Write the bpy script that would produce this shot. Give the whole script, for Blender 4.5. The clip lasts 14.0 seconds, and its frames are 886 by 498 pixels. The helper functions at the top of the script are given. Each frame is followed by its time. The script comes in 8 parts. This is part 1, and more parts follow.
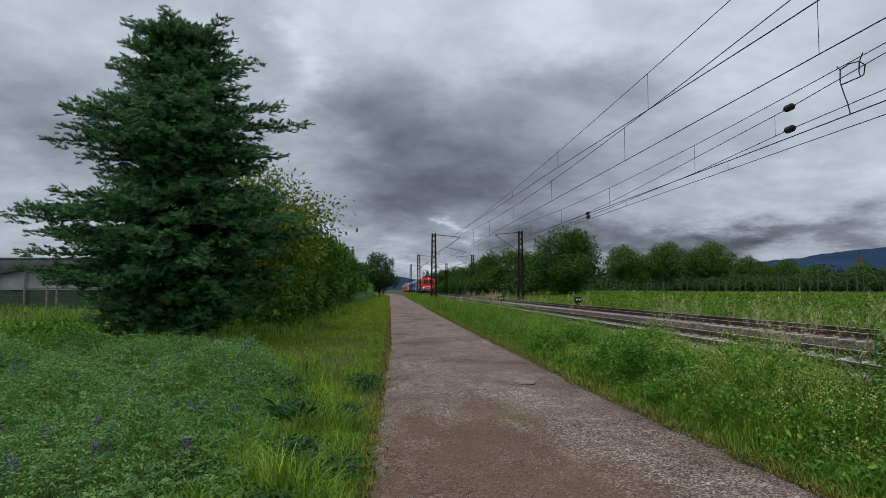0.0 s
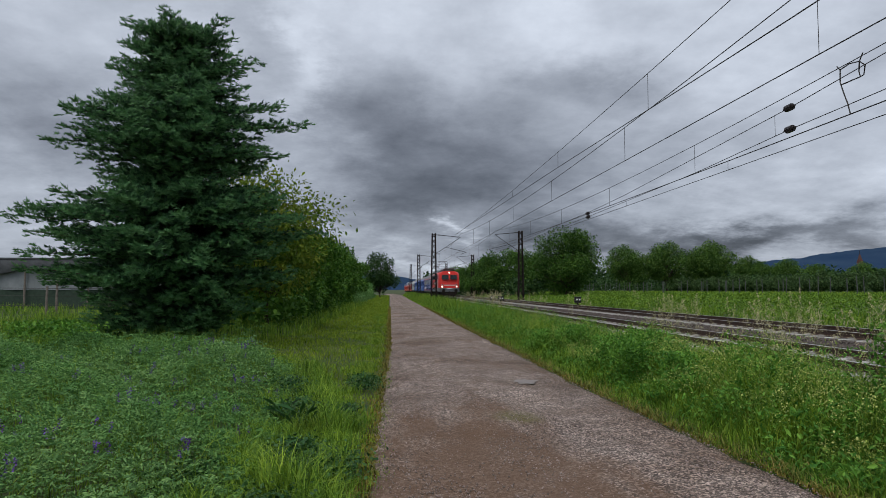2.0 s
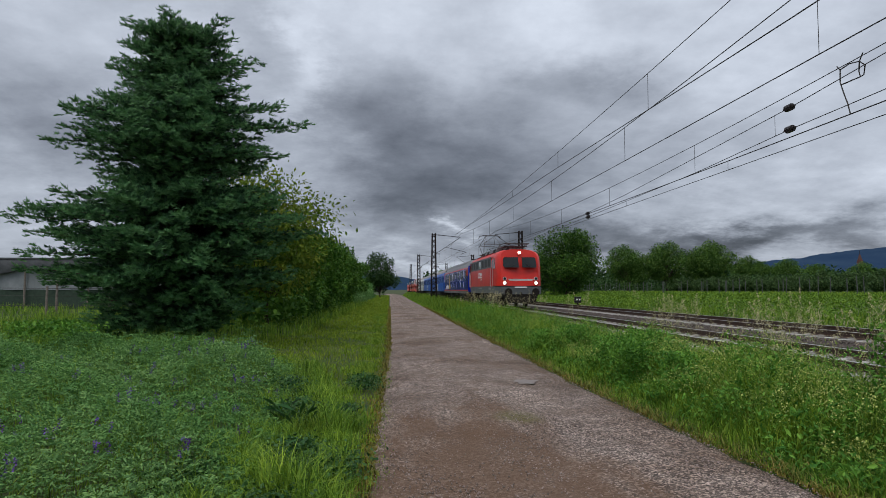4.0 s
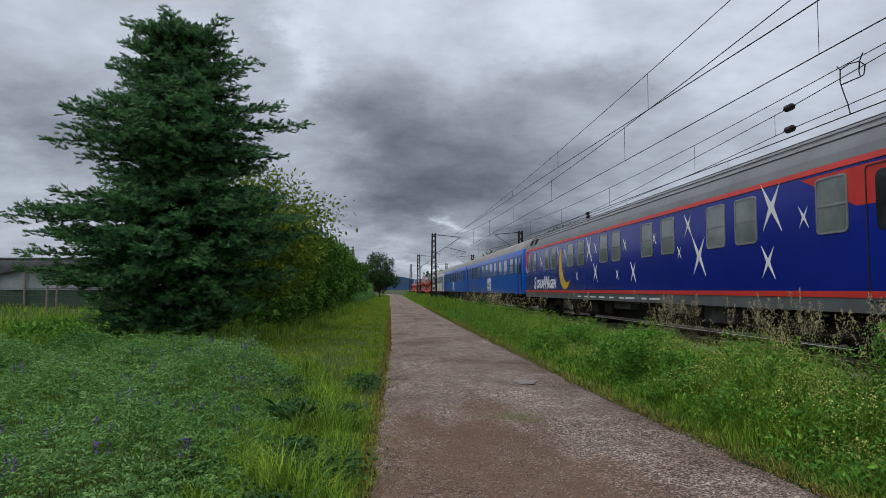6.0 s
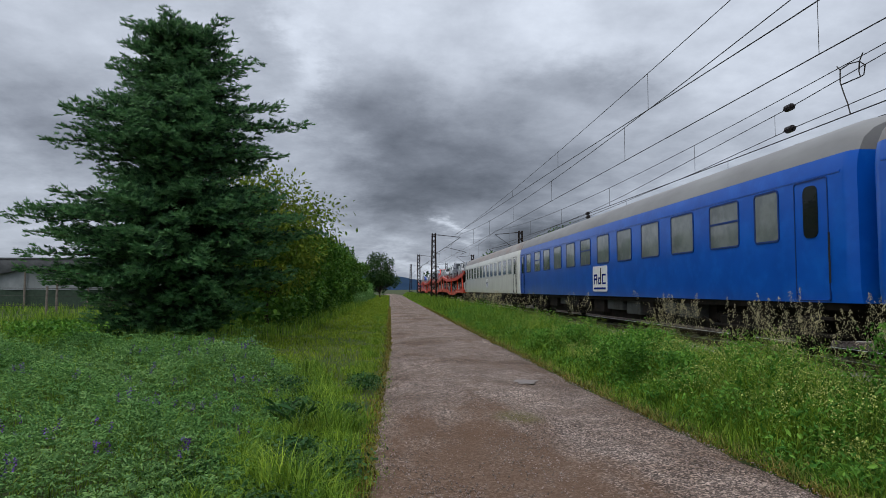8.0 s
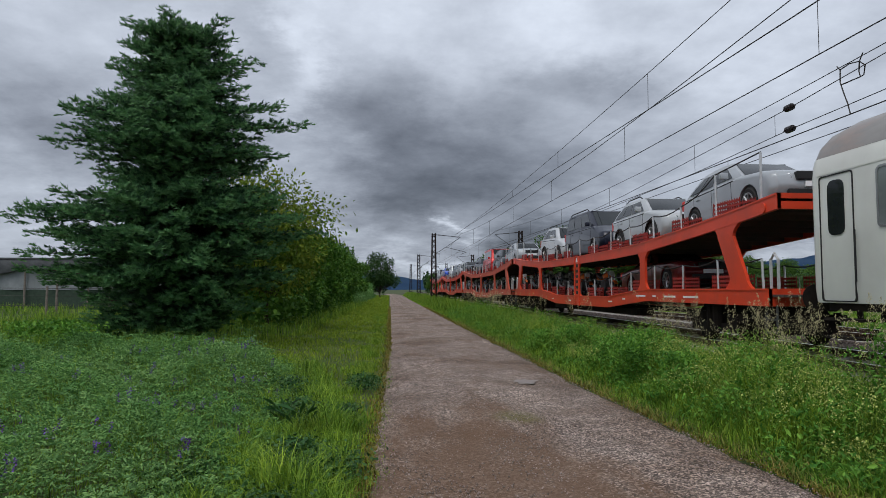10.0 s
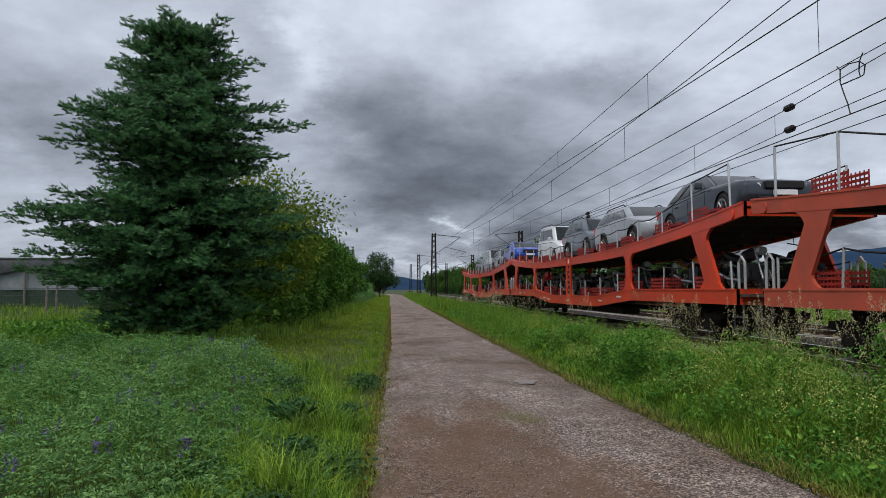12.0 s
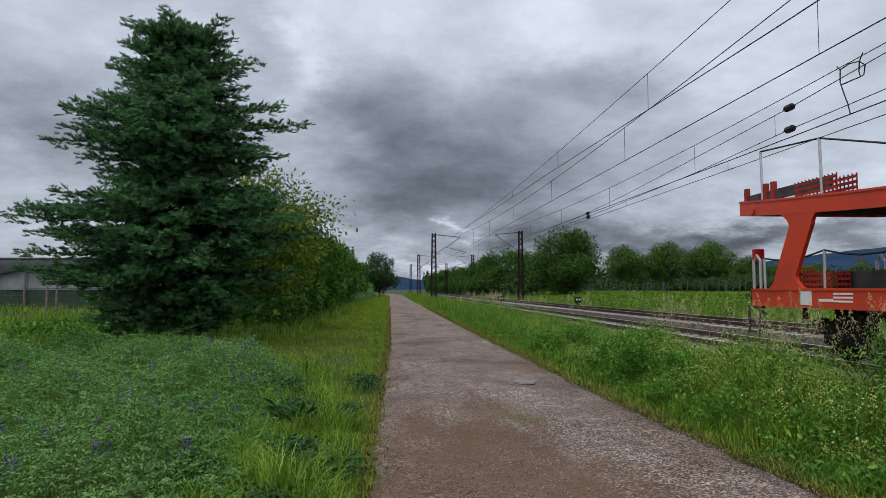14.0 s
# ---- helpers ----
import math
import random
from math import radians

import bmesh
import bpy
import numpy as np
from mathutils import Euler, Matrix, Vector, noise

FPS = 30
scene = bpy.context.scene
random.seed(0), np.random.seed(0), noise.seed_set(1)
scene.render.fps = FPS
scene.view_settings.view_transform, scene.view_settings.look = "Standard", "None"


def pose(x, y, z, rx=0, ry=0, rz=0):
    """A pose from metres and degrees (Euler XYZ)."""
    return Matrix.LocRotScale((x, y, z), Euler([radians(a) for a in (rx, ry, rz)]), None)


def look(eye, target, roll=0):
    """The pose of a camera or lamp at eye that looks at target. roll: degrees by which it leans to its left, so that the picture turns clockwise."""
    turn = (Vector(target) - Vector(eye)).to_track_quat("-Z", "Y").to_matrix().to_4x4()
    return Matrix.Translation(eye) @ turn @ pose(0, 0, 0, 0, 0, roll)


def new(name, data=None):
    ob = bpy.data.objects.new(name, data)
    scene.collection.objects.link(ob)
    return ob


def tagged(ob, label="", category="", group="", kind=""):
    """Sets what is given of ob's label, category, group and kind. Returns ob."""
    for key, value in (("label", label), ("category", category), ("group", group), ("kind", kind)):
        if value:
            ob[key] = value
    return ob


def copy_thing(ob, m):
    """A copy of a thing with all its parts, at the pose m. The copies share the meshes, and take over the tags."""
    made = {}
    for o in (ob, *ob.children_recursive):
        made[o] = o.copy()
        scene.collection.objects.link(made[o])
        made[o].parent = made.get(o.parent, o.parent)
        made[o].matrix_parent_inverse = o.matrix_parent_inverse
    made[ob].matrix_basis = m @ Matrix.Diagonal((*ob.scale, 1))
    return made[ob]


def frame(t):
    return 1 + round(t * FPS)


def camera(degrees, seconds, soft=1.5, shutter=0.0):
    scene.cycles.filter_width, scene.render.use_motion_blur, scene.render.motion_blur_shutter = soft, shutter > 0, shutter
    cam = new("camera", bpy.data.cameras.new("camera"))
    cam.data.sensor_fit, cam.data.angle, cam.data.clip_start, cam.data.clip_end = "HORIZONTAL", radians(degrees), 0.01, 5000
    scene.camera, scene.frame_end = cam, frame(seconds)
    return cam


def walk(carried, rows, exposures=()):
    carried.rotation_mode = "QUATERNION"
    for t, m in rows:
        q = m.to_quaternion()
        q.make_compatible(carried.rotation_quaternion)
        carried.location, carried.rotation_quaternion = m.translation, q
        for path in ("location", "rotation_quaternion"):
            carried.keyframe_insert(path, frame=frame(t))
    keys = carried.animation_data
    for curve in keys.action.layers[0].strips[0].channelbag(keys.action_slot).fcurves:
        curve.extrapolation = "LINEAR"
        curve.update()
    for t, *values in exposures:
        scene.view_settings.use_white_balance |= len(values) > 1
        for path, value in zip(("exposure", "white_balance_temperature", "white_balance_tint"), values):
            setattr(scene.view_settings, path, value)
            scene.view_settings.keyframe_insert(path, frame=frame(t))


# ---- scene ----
# the camera stands still on the farm road
EYE = pose(0, 0, 1.65, 93.49, 0, -4.555)
cam = camera(67.2, 14.0, 0.6)
walk(cam, [(0.0, EYE), (14.0, EYE)], [(0.0, 0.22), (5.0, 0.28), (9.0, 0.34), (14.0, 0.36)])

# ---- world and light: overcast day ----
SUN_EL, SUN_AZ = 62.0, 215.0
world = bpy.data.worlds.new("overcast_sky")
scene.world = world
world.use_nodes = True


def wire(nt, a, b):
    nt.links.new(a, b)


def build_world():
    nt = world.node_tree
    nt.nodes.clear()
    N = nt.nodes.new

    def mth(op, a, b=None, c=None):
        n = N("ShaderNodeMath")
        n.operation = op
        for i, v in enumerate((a, b, c)):
            if v is None:
                continue
            if isinstance(v, (int, float)):
                n.inputs[i].default_value = v
            else:
                wire(nt, v, n.inputs[i])
        return n.outputs[0]

    tc = N("ShaderNodeTexCoord")
    sep = N("ShaderNodeSeparateXYZ")
    wire(nt, tc.outputs["Generated"], sep.inputs[0])
    x, y, z = sep.outputs
    zz = mth("ADD", mth("MAXIMUM", z, 0.0), 0.26)
    uv = N("ShaderNodeCombineXYZ")
    wire(nt, mth("DIVIDE", x, zz), uv.inputs[0])
    wire(nt, mth("DIVIDE", y, zz), uv.inputs[1])

    # drifting cloud banks: heading, height, 1 / width, 1 / depth, lighter or darker
    CLOUDS = ((0.582, 0.073, 4.6, 28.0, -0.065), (0.457, 0.069, 5.0, 40.0, -0.090), (-0.442, 0.327, 6.0, 11.0, 0.050), (0.279, 0.189, 5.6, 13.0, -0.100), (0.059, 0.184, 6.211, 11.800, -0.243), (0.025, 0.125, 9.077, 36.875, -0.094), (0.272, 0.305, 10.727, 26.222, -0.165),
              (-0.010, 0.286, 11.800, 15.733, -0.118), (-0.136, 0.327, 26.222, 10.727, 0.102), (-0.458, 0.205, 9.077, 16.857, -0.165),
              (-0.492, 0.120, 13.111, 33.714, 0.047), (0.386, 0.357, 3.576, 13.111, 0.086), (0.600, 0.236, 7.867, 10.727, 0.063),
              (0.465, 0.116, 10.727, 45.385, 0.086), (0.457, 0.069, 3.933, 49.167, -0.259), (0.102, 0.102, 36.875, 78.667, 0.243),
              (0.025, 0.041, 21.455, 53.636, 0.165), (0.220, 0.082, 13.111, 32.778, -0.157), (-0.218, 0.373, 19.667, 19.667, -0.086),
              (0.647, 0.145, 13.111, 23.600, 0.078), (-0.059, 0.091, 19.667, 39.333, -0.102))

    def fbm(src, scale, detail, rough, off, colour=False):
        mp = N("ShaderNodeMapping")
        mp.inputs["Location"].default_value = off
        wire(nt, src, mp.inputs[0])
        n = N("ShaderNodeTexNoise")
        n.inputs["Scale"].default_value, n.inputs["Detail"].default_value, n.inputs["Roughness"].default_value = scale, detail, rough
        wire(nt, mp.outputs[0], n.inputs["Vector"])
        return n.outputs["Color" if colour else "Fac"]

    def vec(op, a, b):
        n = N("ShaderNodeVectorMath")
        n.operation = op
        for i, v in enumerate((a, b)):
            if isinstance(v, tuple):
                n.inputs[i].default_value = v
            else:
                wire(nt, v, n.inputs[i])
        return n.outputs["Value" if op == "DOT_PRODUCT" else 0]

    place = N("ShaderNodeCombineXYZ")
    wire(nt, mth("ARCTAN2", x, y), place.inputs[0])
    wire(nt, mth("ARCSINE", z), place.inputs[1])
    # ragged edges: the banks are pulled about by two scales of turbulence
    swirl = vec("MULTIPLY", vec("SUBTRACT", fbm(uv.outputs[0], 1.9, 9, 0.66, (0.3, 5.2, 1.4), True), (0.5, 0.5, 0.5)), (0.42, 0.15, 0.0))
    spot = vec("ADD", place.outputs[0], swirl)
    total = mth("ADD", mth("MULTIPLY", fbm(uv.outputs[0], 1.1, 8, 0.55, (4.3, 6.1, 0.4)), 0.40), 0.505)
    total = mth("ADD", total, mth("MULTIPLY", mth("SUBTRACT", fbm(uv.outputs[0], 4.6, 8, 0.6, (1.0, 2.0, 3.0)), 0.5), 0.30))
    total = mth("ADD", total, mth("MULTIPLY", mth("MINIMUM", mth("MAXIMUM", z, 0.0), 0.42), 0.26))
    for az, el, wu, wv, amount in CLOUDS:
        d = vec("MULTIPLY", vec("SUBTRACT", spot, (az, el, 0.0)), (wu, wv, 0.0))
        total = mth("MULTIPLY_ADD", mth("POWER", 2.718, mth("MULTIPLY", vec("DOT_PRODUCT", d, d), -1.0)), amount, total)
    grey = mth("MULTIPLY", mth("POWER", mth("MINIMUM", mth("MAXIMUM", total, 0.30), 0.93), 2.2), 0.80)
    tint = N("ShaderNodeCombineXYZ")
    wire(nt, mth("MULTIPLY", mth("POWER", grey, 1.02), 0.925), tint.inputs[0])
    wire(nt, grey, tint.inputs[1])
    wire(nt, mth("MULTIPLY", mth("POWER", grey, 0.95), 1.12), tint.inputs[2])
    sky = N("ShaderNodeTexSky")
    sky.sky_type = "NISHITA"
    sky.sun_disc = False
    sky.sun_elevation, sky.sun_rotation = radians(SUN_EL), radians(SUN_AZ)
    b1 = N("ShaderNodeBackground")
    b1.inputs[1].default_value = 0.05
    wire(nt, sky.outputs[0], b1.inputs[0])
    b2 = N("ShaderNodeBackground")
    b2.inputs[1].default_value = 1.0
    wire(nt, tint.outputs[0], b2.inputs[0])
    ms = N("ShaderNodeMixShader")
    ms.inputs[0].default_value = 0.93
    wire(nt, b1.outputs[0], ms.inputs[1])
    wire(nt, b2.outputs[0], ms.inputs[2])
    out = N("ShaderNodeOutputWorld")
    wire(nt, ms.outputs[0], out.inputs[0])


build_world()
sun = new("sun", bpy.data.lights.new("sun", "SUN"))
sun.data.energy, sun.data.angle, sun.data.color = 1.5, radians(40), (1.0, 0.97, 0.92)
sun.matrix_world = look((0, 0, 100), (100 * math.cos(radians(SUN_EL)) * -math.sin(radians(SUN_AZ)), 100 * math.cos(radians(SUN_EL)) * -math.cos(radians(SUN_AZ)), 100 - 100 * math.sin(radians(SUN_EL))))


# ---- materials ----
def mat(name, c1, c2=None, rough=0.6, metal=0.0, scale=3.0, bump=0.0, bscale=40.0, rand=0.0, island=0.0, coat=0.0,
        c3=None, scale3=0.7, amount3=0.5, trans=0.0, stretch=(1, 1, 1), spec=0.3, detail=5.0):
    m = bpy.data.materials.new(name)
    m.use_nodes = True
    nt = m.node_tree
    N = nt.nodes.new
    p = nt.nodes["Principled BSDF"]
    p.inputs["Roughness"].default_value = rough
    p.inputs["Metallic"].default_value = metal
    p.inputs["Coat Weight"].default_value = coat
    p.inputs["Coat Roughness"].default_value = 0.06
    p.inputs["Specular IOR Level"].default_value = spec
    c2 = c2 or tuple(min(1, v * 0.8) for v in c1)
    tc = N("ShaderNodeTexCoord")
    mp = N("ShaderNodeMapping")
    mp.inputs["Scale"].default_value = stretch
    wire(nt, tc.outputs["Object"], mp.inputs[0])

    def noise_tex(s, d=detail):
        n = N("ShaderNodeTexNoise")
        n.inputs["Scale"].default_value, n.inputs["Detail"].default_value, n.inputs["Roughness"].default_value = s, d, 0.6
        wire(nt, mp.outputs[0], n.inputs["Vector"])
        return n.outputs["Fac"]

    def blend(fac, a, b, mode="MIX"):
        n = N("ShaderNodeMix")
        n.data_type, n.blend_type = "RGBA", mode
        for i, v in ((0, fac), (6, a), (7, b)):
            if isinstance(v, (int, float)):
                n.inputs[i].default_value = v
            elif isinstance(v, tuple):
                n.inputs[i].default_value = (*v, 1)
            else:
                wire(nt, v, n.inputs[i])
        return n.outputs[2]

    def spread(f, lo, hi):
        n = N("ShaderNodeMapRange")
        n.inputs[1].default_value, n.inputs[2].default_value = lo, hi
        wire(nt, f, n.inputs[0])
        return n.outputs[0]

    col = blend(spread(noise_tex(scale), 0.35, 0.65), c1, c2)
    if c3:
        f = N("ShaderNodeMath")
        f.operation = "MULTIPLY"
        f.inputs[1].default_value = amount3
        wire(nt, spread(noise_tex(scale3), 0.48, 0.62), f.inputs[0])
        col = blend(f.outputs[0], col, c3)
    if rand or island:
        src = N("ShaderNodeObjectInfo").outputs["Random"] if rand else N("ShaderNodeNewGeometry").outputs["Random Per Island"]
        amt = rand or island
        h = N("ShaderNodeHueSaturation")
        n = N("ShaderNodeMapRange")
        n.inputs[3].default_value, n.inputs[4].default_value = 1 - amt, 1 + amt
        wire(nt, src, n.inputs[0])
        wire(nt, n.outputs[0], h.inputs["Value"])
        n2 = N("ShaderNodeMapRange")
        n2.inputs[3].default_value, n2.inputs[4].default_value = 0.5 + 0.05 * amt, 0.5 - 0.05 * amt
        wire(nt, src, n2.inputs[0])
        wire(nt, n2.outputs[0], h.inputs["Hue"])
        wire(nt, col, h.inputs["Color"])
        col = h.outputs[0]
    wire(nt, col, p.inputs["Base Color"])
    if bump:
        b = N("ShaderNodeBump")
        b.inputs["Strength"].default_value = bump
        b.inputs["Distance"].default_value = 0.02
        wire(nt, noise_tex(bscale), b.inputs["Height"])
        wire(nt, b.outputs[0], p.inputs["Normal"])
    if trans:
        t = N("ShaderNodeBsdfTranslucent")
        wire(nt, col, t.inputs[0])
        ms = N("ShaderNodeMixShader")
        ms.inputs[0].default_value = trans
        wire(nt, p.outputs[0], ms.inputs[1])
        wire(nt, t.outputs[0], ms.inputs[2])
        wire(nt, ms.outputs[0], nt.nodes["Material Output"].inputs[0])
    return m


def glow(name, c, s):
    m = mat(name, c)
    p = m.node_tree.nodes["Principled BSDF"]
    p.inputs["Emission Color"].default_value, p.inputs["Emission Strength"].default_value = (*c, 1), s
    return m


# soil tone lowered so the shade in gaps between plants reads deeper
M_GROUND = mat("meadow_soil", (0.028, 0.050, 0.012), (0.045, 0.060, 0.017), 0.95, scale=0.35, bump=0.6, bscale=9, c3=(0.07, 0.075, 0.03), scale3=0.05, amount3=0.6)
M_ROAD = mat("gravel_road", (0.140, 0.105, 0.086), (0.205, 0.166, 0.144), 0.9, scale=2.2, bump=0.0, c3=(0.075, 0.045, 0.028), scale3=0.38, amount3=0.75, detail=12)


def road_material():
    """Gravel: speckled stones over reddish dirt, with brown worn patches."""
    m = M_ROAD
    nt = m.node_tree
    N = nt.nodes.new
    p = nt.nodes["Principled BSDF"]
    old = p.inputs["Base Color"].links[0].from_socket
    tc = N("ShaderNodeTexCoord")
    v = N("ShaderNodeTexVoronoi")
    v.inputs["Scale"].default_value = 54
    wire(nt, tc.outputs["Object"], v.inputs["Vector"])
    sep = N("ShaderNodeSeparateColor")
    wire(nt, v.outputs["Color"], sep.inputs[0])
    ramp = N("ShaderNodeValToRGB")
    cr = ramp.color_ramp
    cr.elements[0].position, cr.elements[0].color = 0.0, (0.22, 0.21, 0.21, 1)
    cr.elements[1].position, cr.elements[1].color = 1.0, (3.5, 3.5, 3.5, 1)
    e = cr.elements.new(0.55)
    e.color = (0.85, 0.83, 0.82, 1)
    wire(nt, sep.outputs[0], ramp.inputs[0])
    big = N("ShaderNodeTexNoise")
    big.inputs["Scale"].default_value, big.inputs["Detail"].default_value = 0.55, 5
    wire(nt, tc.outputs["Object"], big.inputs["Vector"])
    mr = N("ShaderNodeMapRange")
    mr.inputs[1].default_value, mr.inputs[2].default_value = 0.38, 0.62
    mr.inputs[3].default_value, mr.inputs[4].default_value = 0.6, 1.0
    wire(nt, big.outputs["Fac"], mr.inputs[0])
    mx = N("ShaderNodeMix")
    mx.data_type, mx.blend_type = "RGBA", "MULTIPLY"
    wire(nt, mr.outputs[0], mx.inputs[0])
    wire(nt, old, mx.inputs[6])
    wire(nt, ramp.outputs[0], mx.inputs[7])

    def patch(x, y, rx, ry):
        """Soft spot on the ground, 1 in its middle."""
        a = N("ShaderNodeVectorMath")
        a.operation = "SUBTRACT"
        a.inputs[1].default_value = (x, y, 0)
        wire(nt, tc.outputs["Object"], a.inputs[0])
        c = N("ShaderNodeVectorMath")
        c.operation = "MULTIPLY"
        c.inputs[1].default_value = (1 / rx, 1 / ry, 0)
        wire(nt, a.outputs[0], c.inputs[0])
        d = N("ShaderNodeVectorMath")
        d.operation = "LENGTH"
        wire(nt, c.outputs[0], d.inputs[0])
        r = N("ShaderNodeMapRange")
        r.inputs[1].default_value, r.inputs[2].default_value, r.inputs[3].default_value, r.inputs[4].default_value = 0.0, 1.0, 1.0, 0.0
        wire(nt, d.outputs["Value"], r.inputs[0])
        return r.outputs[0]

    def mth(op, a, b, clamp=False):
        n = N("ShaderNodeMath")
        n.operation, n.use_clamp = op, clamp
        for i, v in enumerate((a, b)):
            if isinstance(v, (int, float)):
                n.inputs[i].default_value = v
            else:
                wire(nt, v, n.inputs[i])
        return n.outputs[0]

    def over(fac, below, colour):
        n = N("ShaderNodeMix")
        n.data_type = "RGBA"
        wire(nt, fac, n.inputs[0])
        wire(nt, below, n.inputs[6])
        n.inputs[7].default_value = (*colour, 1)
        return n.outputs[2]

    mp = N("ShaderNodeMapping")
    mp.inputs["Scale"].default_value = (1.1, 0.34, 1)
    wire(nt, tc.outputs["Object"], mp.inputs[0])
    wear = N("ShaderNodeTexNoise")
    wear.inputs["Scale"].default_value, wear.inputs["Detail"].default_value, wear.inputs["Roughness"].default_value = 1.0, 9, 0.68
    wire(nt, mp.outputs[0], wear.inputs["Vector"])
    bare = mth("ADD", wear.outputs["Fac"], mth("MULTIPLY", patch(0.75, 5.2, 1.9, 5.6), 0.34))
    bare = mth("MULTIPLY", mth("SUBTRACT", bare, 0.535), 6.5, True)
    col = over(mth("MULTIPLY", bare, 0.78), mx.outputs[2], (0.118, 0.066, 0.037))
    moss = mth("MULTIPLY", mth("SUBTRACT", mth("MULTIPLY", patch(1.62, 8.4, 0.7, 0.9), wear.outputs["Fac"]), 0.24), 5.0, True)
    col = over(mth("MULTIPLY", moss, 0.6), col, (0.10, 0.10, 0.025))
    wire(nt, col, p.inputs["Base Color"])
    b = N("ShaderNodeBump")
    b.inputs["Strength"].default_value, b.inputs["Distance"].default_value = 0.9, 0.012
    wire(nt, v.outputs["Distance"], b.inputs["Height"])
    b.invert = True
    wire(nt, b.outputs[0], p.inputs["Normal"])


road_material()
M_BALLAST = mat("ballast", (0.082, 0.063, 0.054), (0.036, 0.028, 0.024), 0.95, scale=14, bump=1.0, bscale=30)
M_STONE = mat("ballast_stone", (0.145, 0.12, 0.107), (0.068, 0.055, 0.049), 0.9, scale=20, island=0.4)
M_PEBBLE = mat("road_pebble", (0.30, 0.25, 0.225), (0.17, 0.135, 0.12), 0.9, scale=14, island=0.55)
M_SLEEPER = mat("concrete_sleeper", (0.46, 0.445, 0.42), (0.32, 0.30, 0.28), 0.9, scale=9, bump=0.3, bscale=60, rand=0.12)
M_RAIL = mat("rail_rust", (0.085, 0.05, 0.036), (0.05, 0.032, 0.026), 0.8, scale=12)
M_RAILTOP = mat("rail_polish", (0.62, 0.62, 0.63), (0.5, 0.5, 0.5), 0.28, 1.0, scale=8)
M_MAST = mat("mast_steel", (0.014, 0.012, 0.012), (0.028, 0.020, 0.017), 0.85, 0.0, scale=6, spec=0.1)
M_WIRE = mat("wire_metal", (0.035, 0.035, 0.036), (0.05, 0.045, 0.04), 0.6, 0.6)
M_WHITE = mat("white_marking", (0.80, 0.80, 0.80), (0.72, 0.72, 0.72), 0.5)
M_BLACK = mat("black_rubber", (0.012, 0.012, 0.013), (0.02, 0.02, 0.02), 0.6)
M_INSUL = mat("insulator", (0.02, 0.018, 0.018), (0.04, 0.03, 0.03), 0.35)


# ---- mesh helpers ----
def link_mesh(name, verts, faces, material, parent=None, label="", smooth=False, loc=None):
    me = bpy.data.meshes.new(name)
    me.from_pydata([tuple(v) for v in verts], [], [tuple(f) for f in faces])
    if material:
        me.materials.append(material)
    if smooth:
        me.polygons.foreach_set("use_smooth", [True] * len(me.polygons))
    me.update()
    ob = new(name, me)
    if parent:
        ob.parent = parent
    if loc:
        ob.location = loc
    return tagged(ob, label)


def soup(name, verts, faces, material, parent=None, smooth=False):
    """Many triangles or quads at once, from arrays."""
    verts, faces = np.asarray(verts, np.float32), np.asarray(faces, np.int32)
    me = bpy.data.meshes.new(name)
    k = faces.shape[1]
    me.vertices.add(len(verts))
    me.vertices.foreach_set("co", verts.ravel())
    me.loops.add(faces.size)
    me.loops.foreach_set("vertex_index", faces.ravel())
    me.polygons.add(len(faces))
    me.polygons.foreach_set("loop_start", np.arange(0, faces.size, k, dtype=np.int32))
    if smooth:
        me.polygons.foreach_set("use_smooth", np.ones(len(faces), bool))
    me.update(calc_edges=True)
    me.materials.append(material)
    ob = new(name, me)
    if parent:
        ob.parent = parent
    return ob


def part(name, bm, material, parent=None, label="", smooth=False, loc=None):
    me = bpy.data.meshes.new(name)
    bmesh.ops.recalc_face_normals(bm, faces=bm.faces[:])
    bm.to_mesh(me)
    bm.free()
    me.materials.append(material)
    if smooth:
        me.polygons.foreach_set("use_smooth", [True] * len(me.polygons))
        me.set_sharp_from_angle(angle=radians(38))
    ob = new(name, me)
    if parent:
        ob.parent = parent
    if loc:
        ob.location = loc
    return tagged(ob, label)


def share(ob, parent, loc, rot=None):
    """Another part on the same mesh."""
    o = new(ob.name.split(".")[0], ob.data)
    o.parent = parent
    o.location = loc
    if rot:
        o.rotation_euler = rot
    if "label" in ob:
        o["label"] = ob["label"]
    return o


def box(bm, x0, x1, y0, y1, z0, z1, bevel=0.0):
    vs = [bm.verts.new((x, y, z)) for x in (x0, x1) for y in (y0, y1) for z in (z0, z1)]
    fs = [bm.faces.new([vs[i] for i in f]) for f in ((0, 1, 3, 2), (4, 6, 7, 5), (0, 4, 5, 1), (2, 3, 7, 6), (0, 2, 6, 4), (1, 5, 7, 3))]
    if bevel:
        es = list({e for f in fs for e in f.edges})
        bmesh.ops.bevel(bm, geom=es, offset=bevel, segments=2, affect="EDGES", profile=0.6)
    return bm


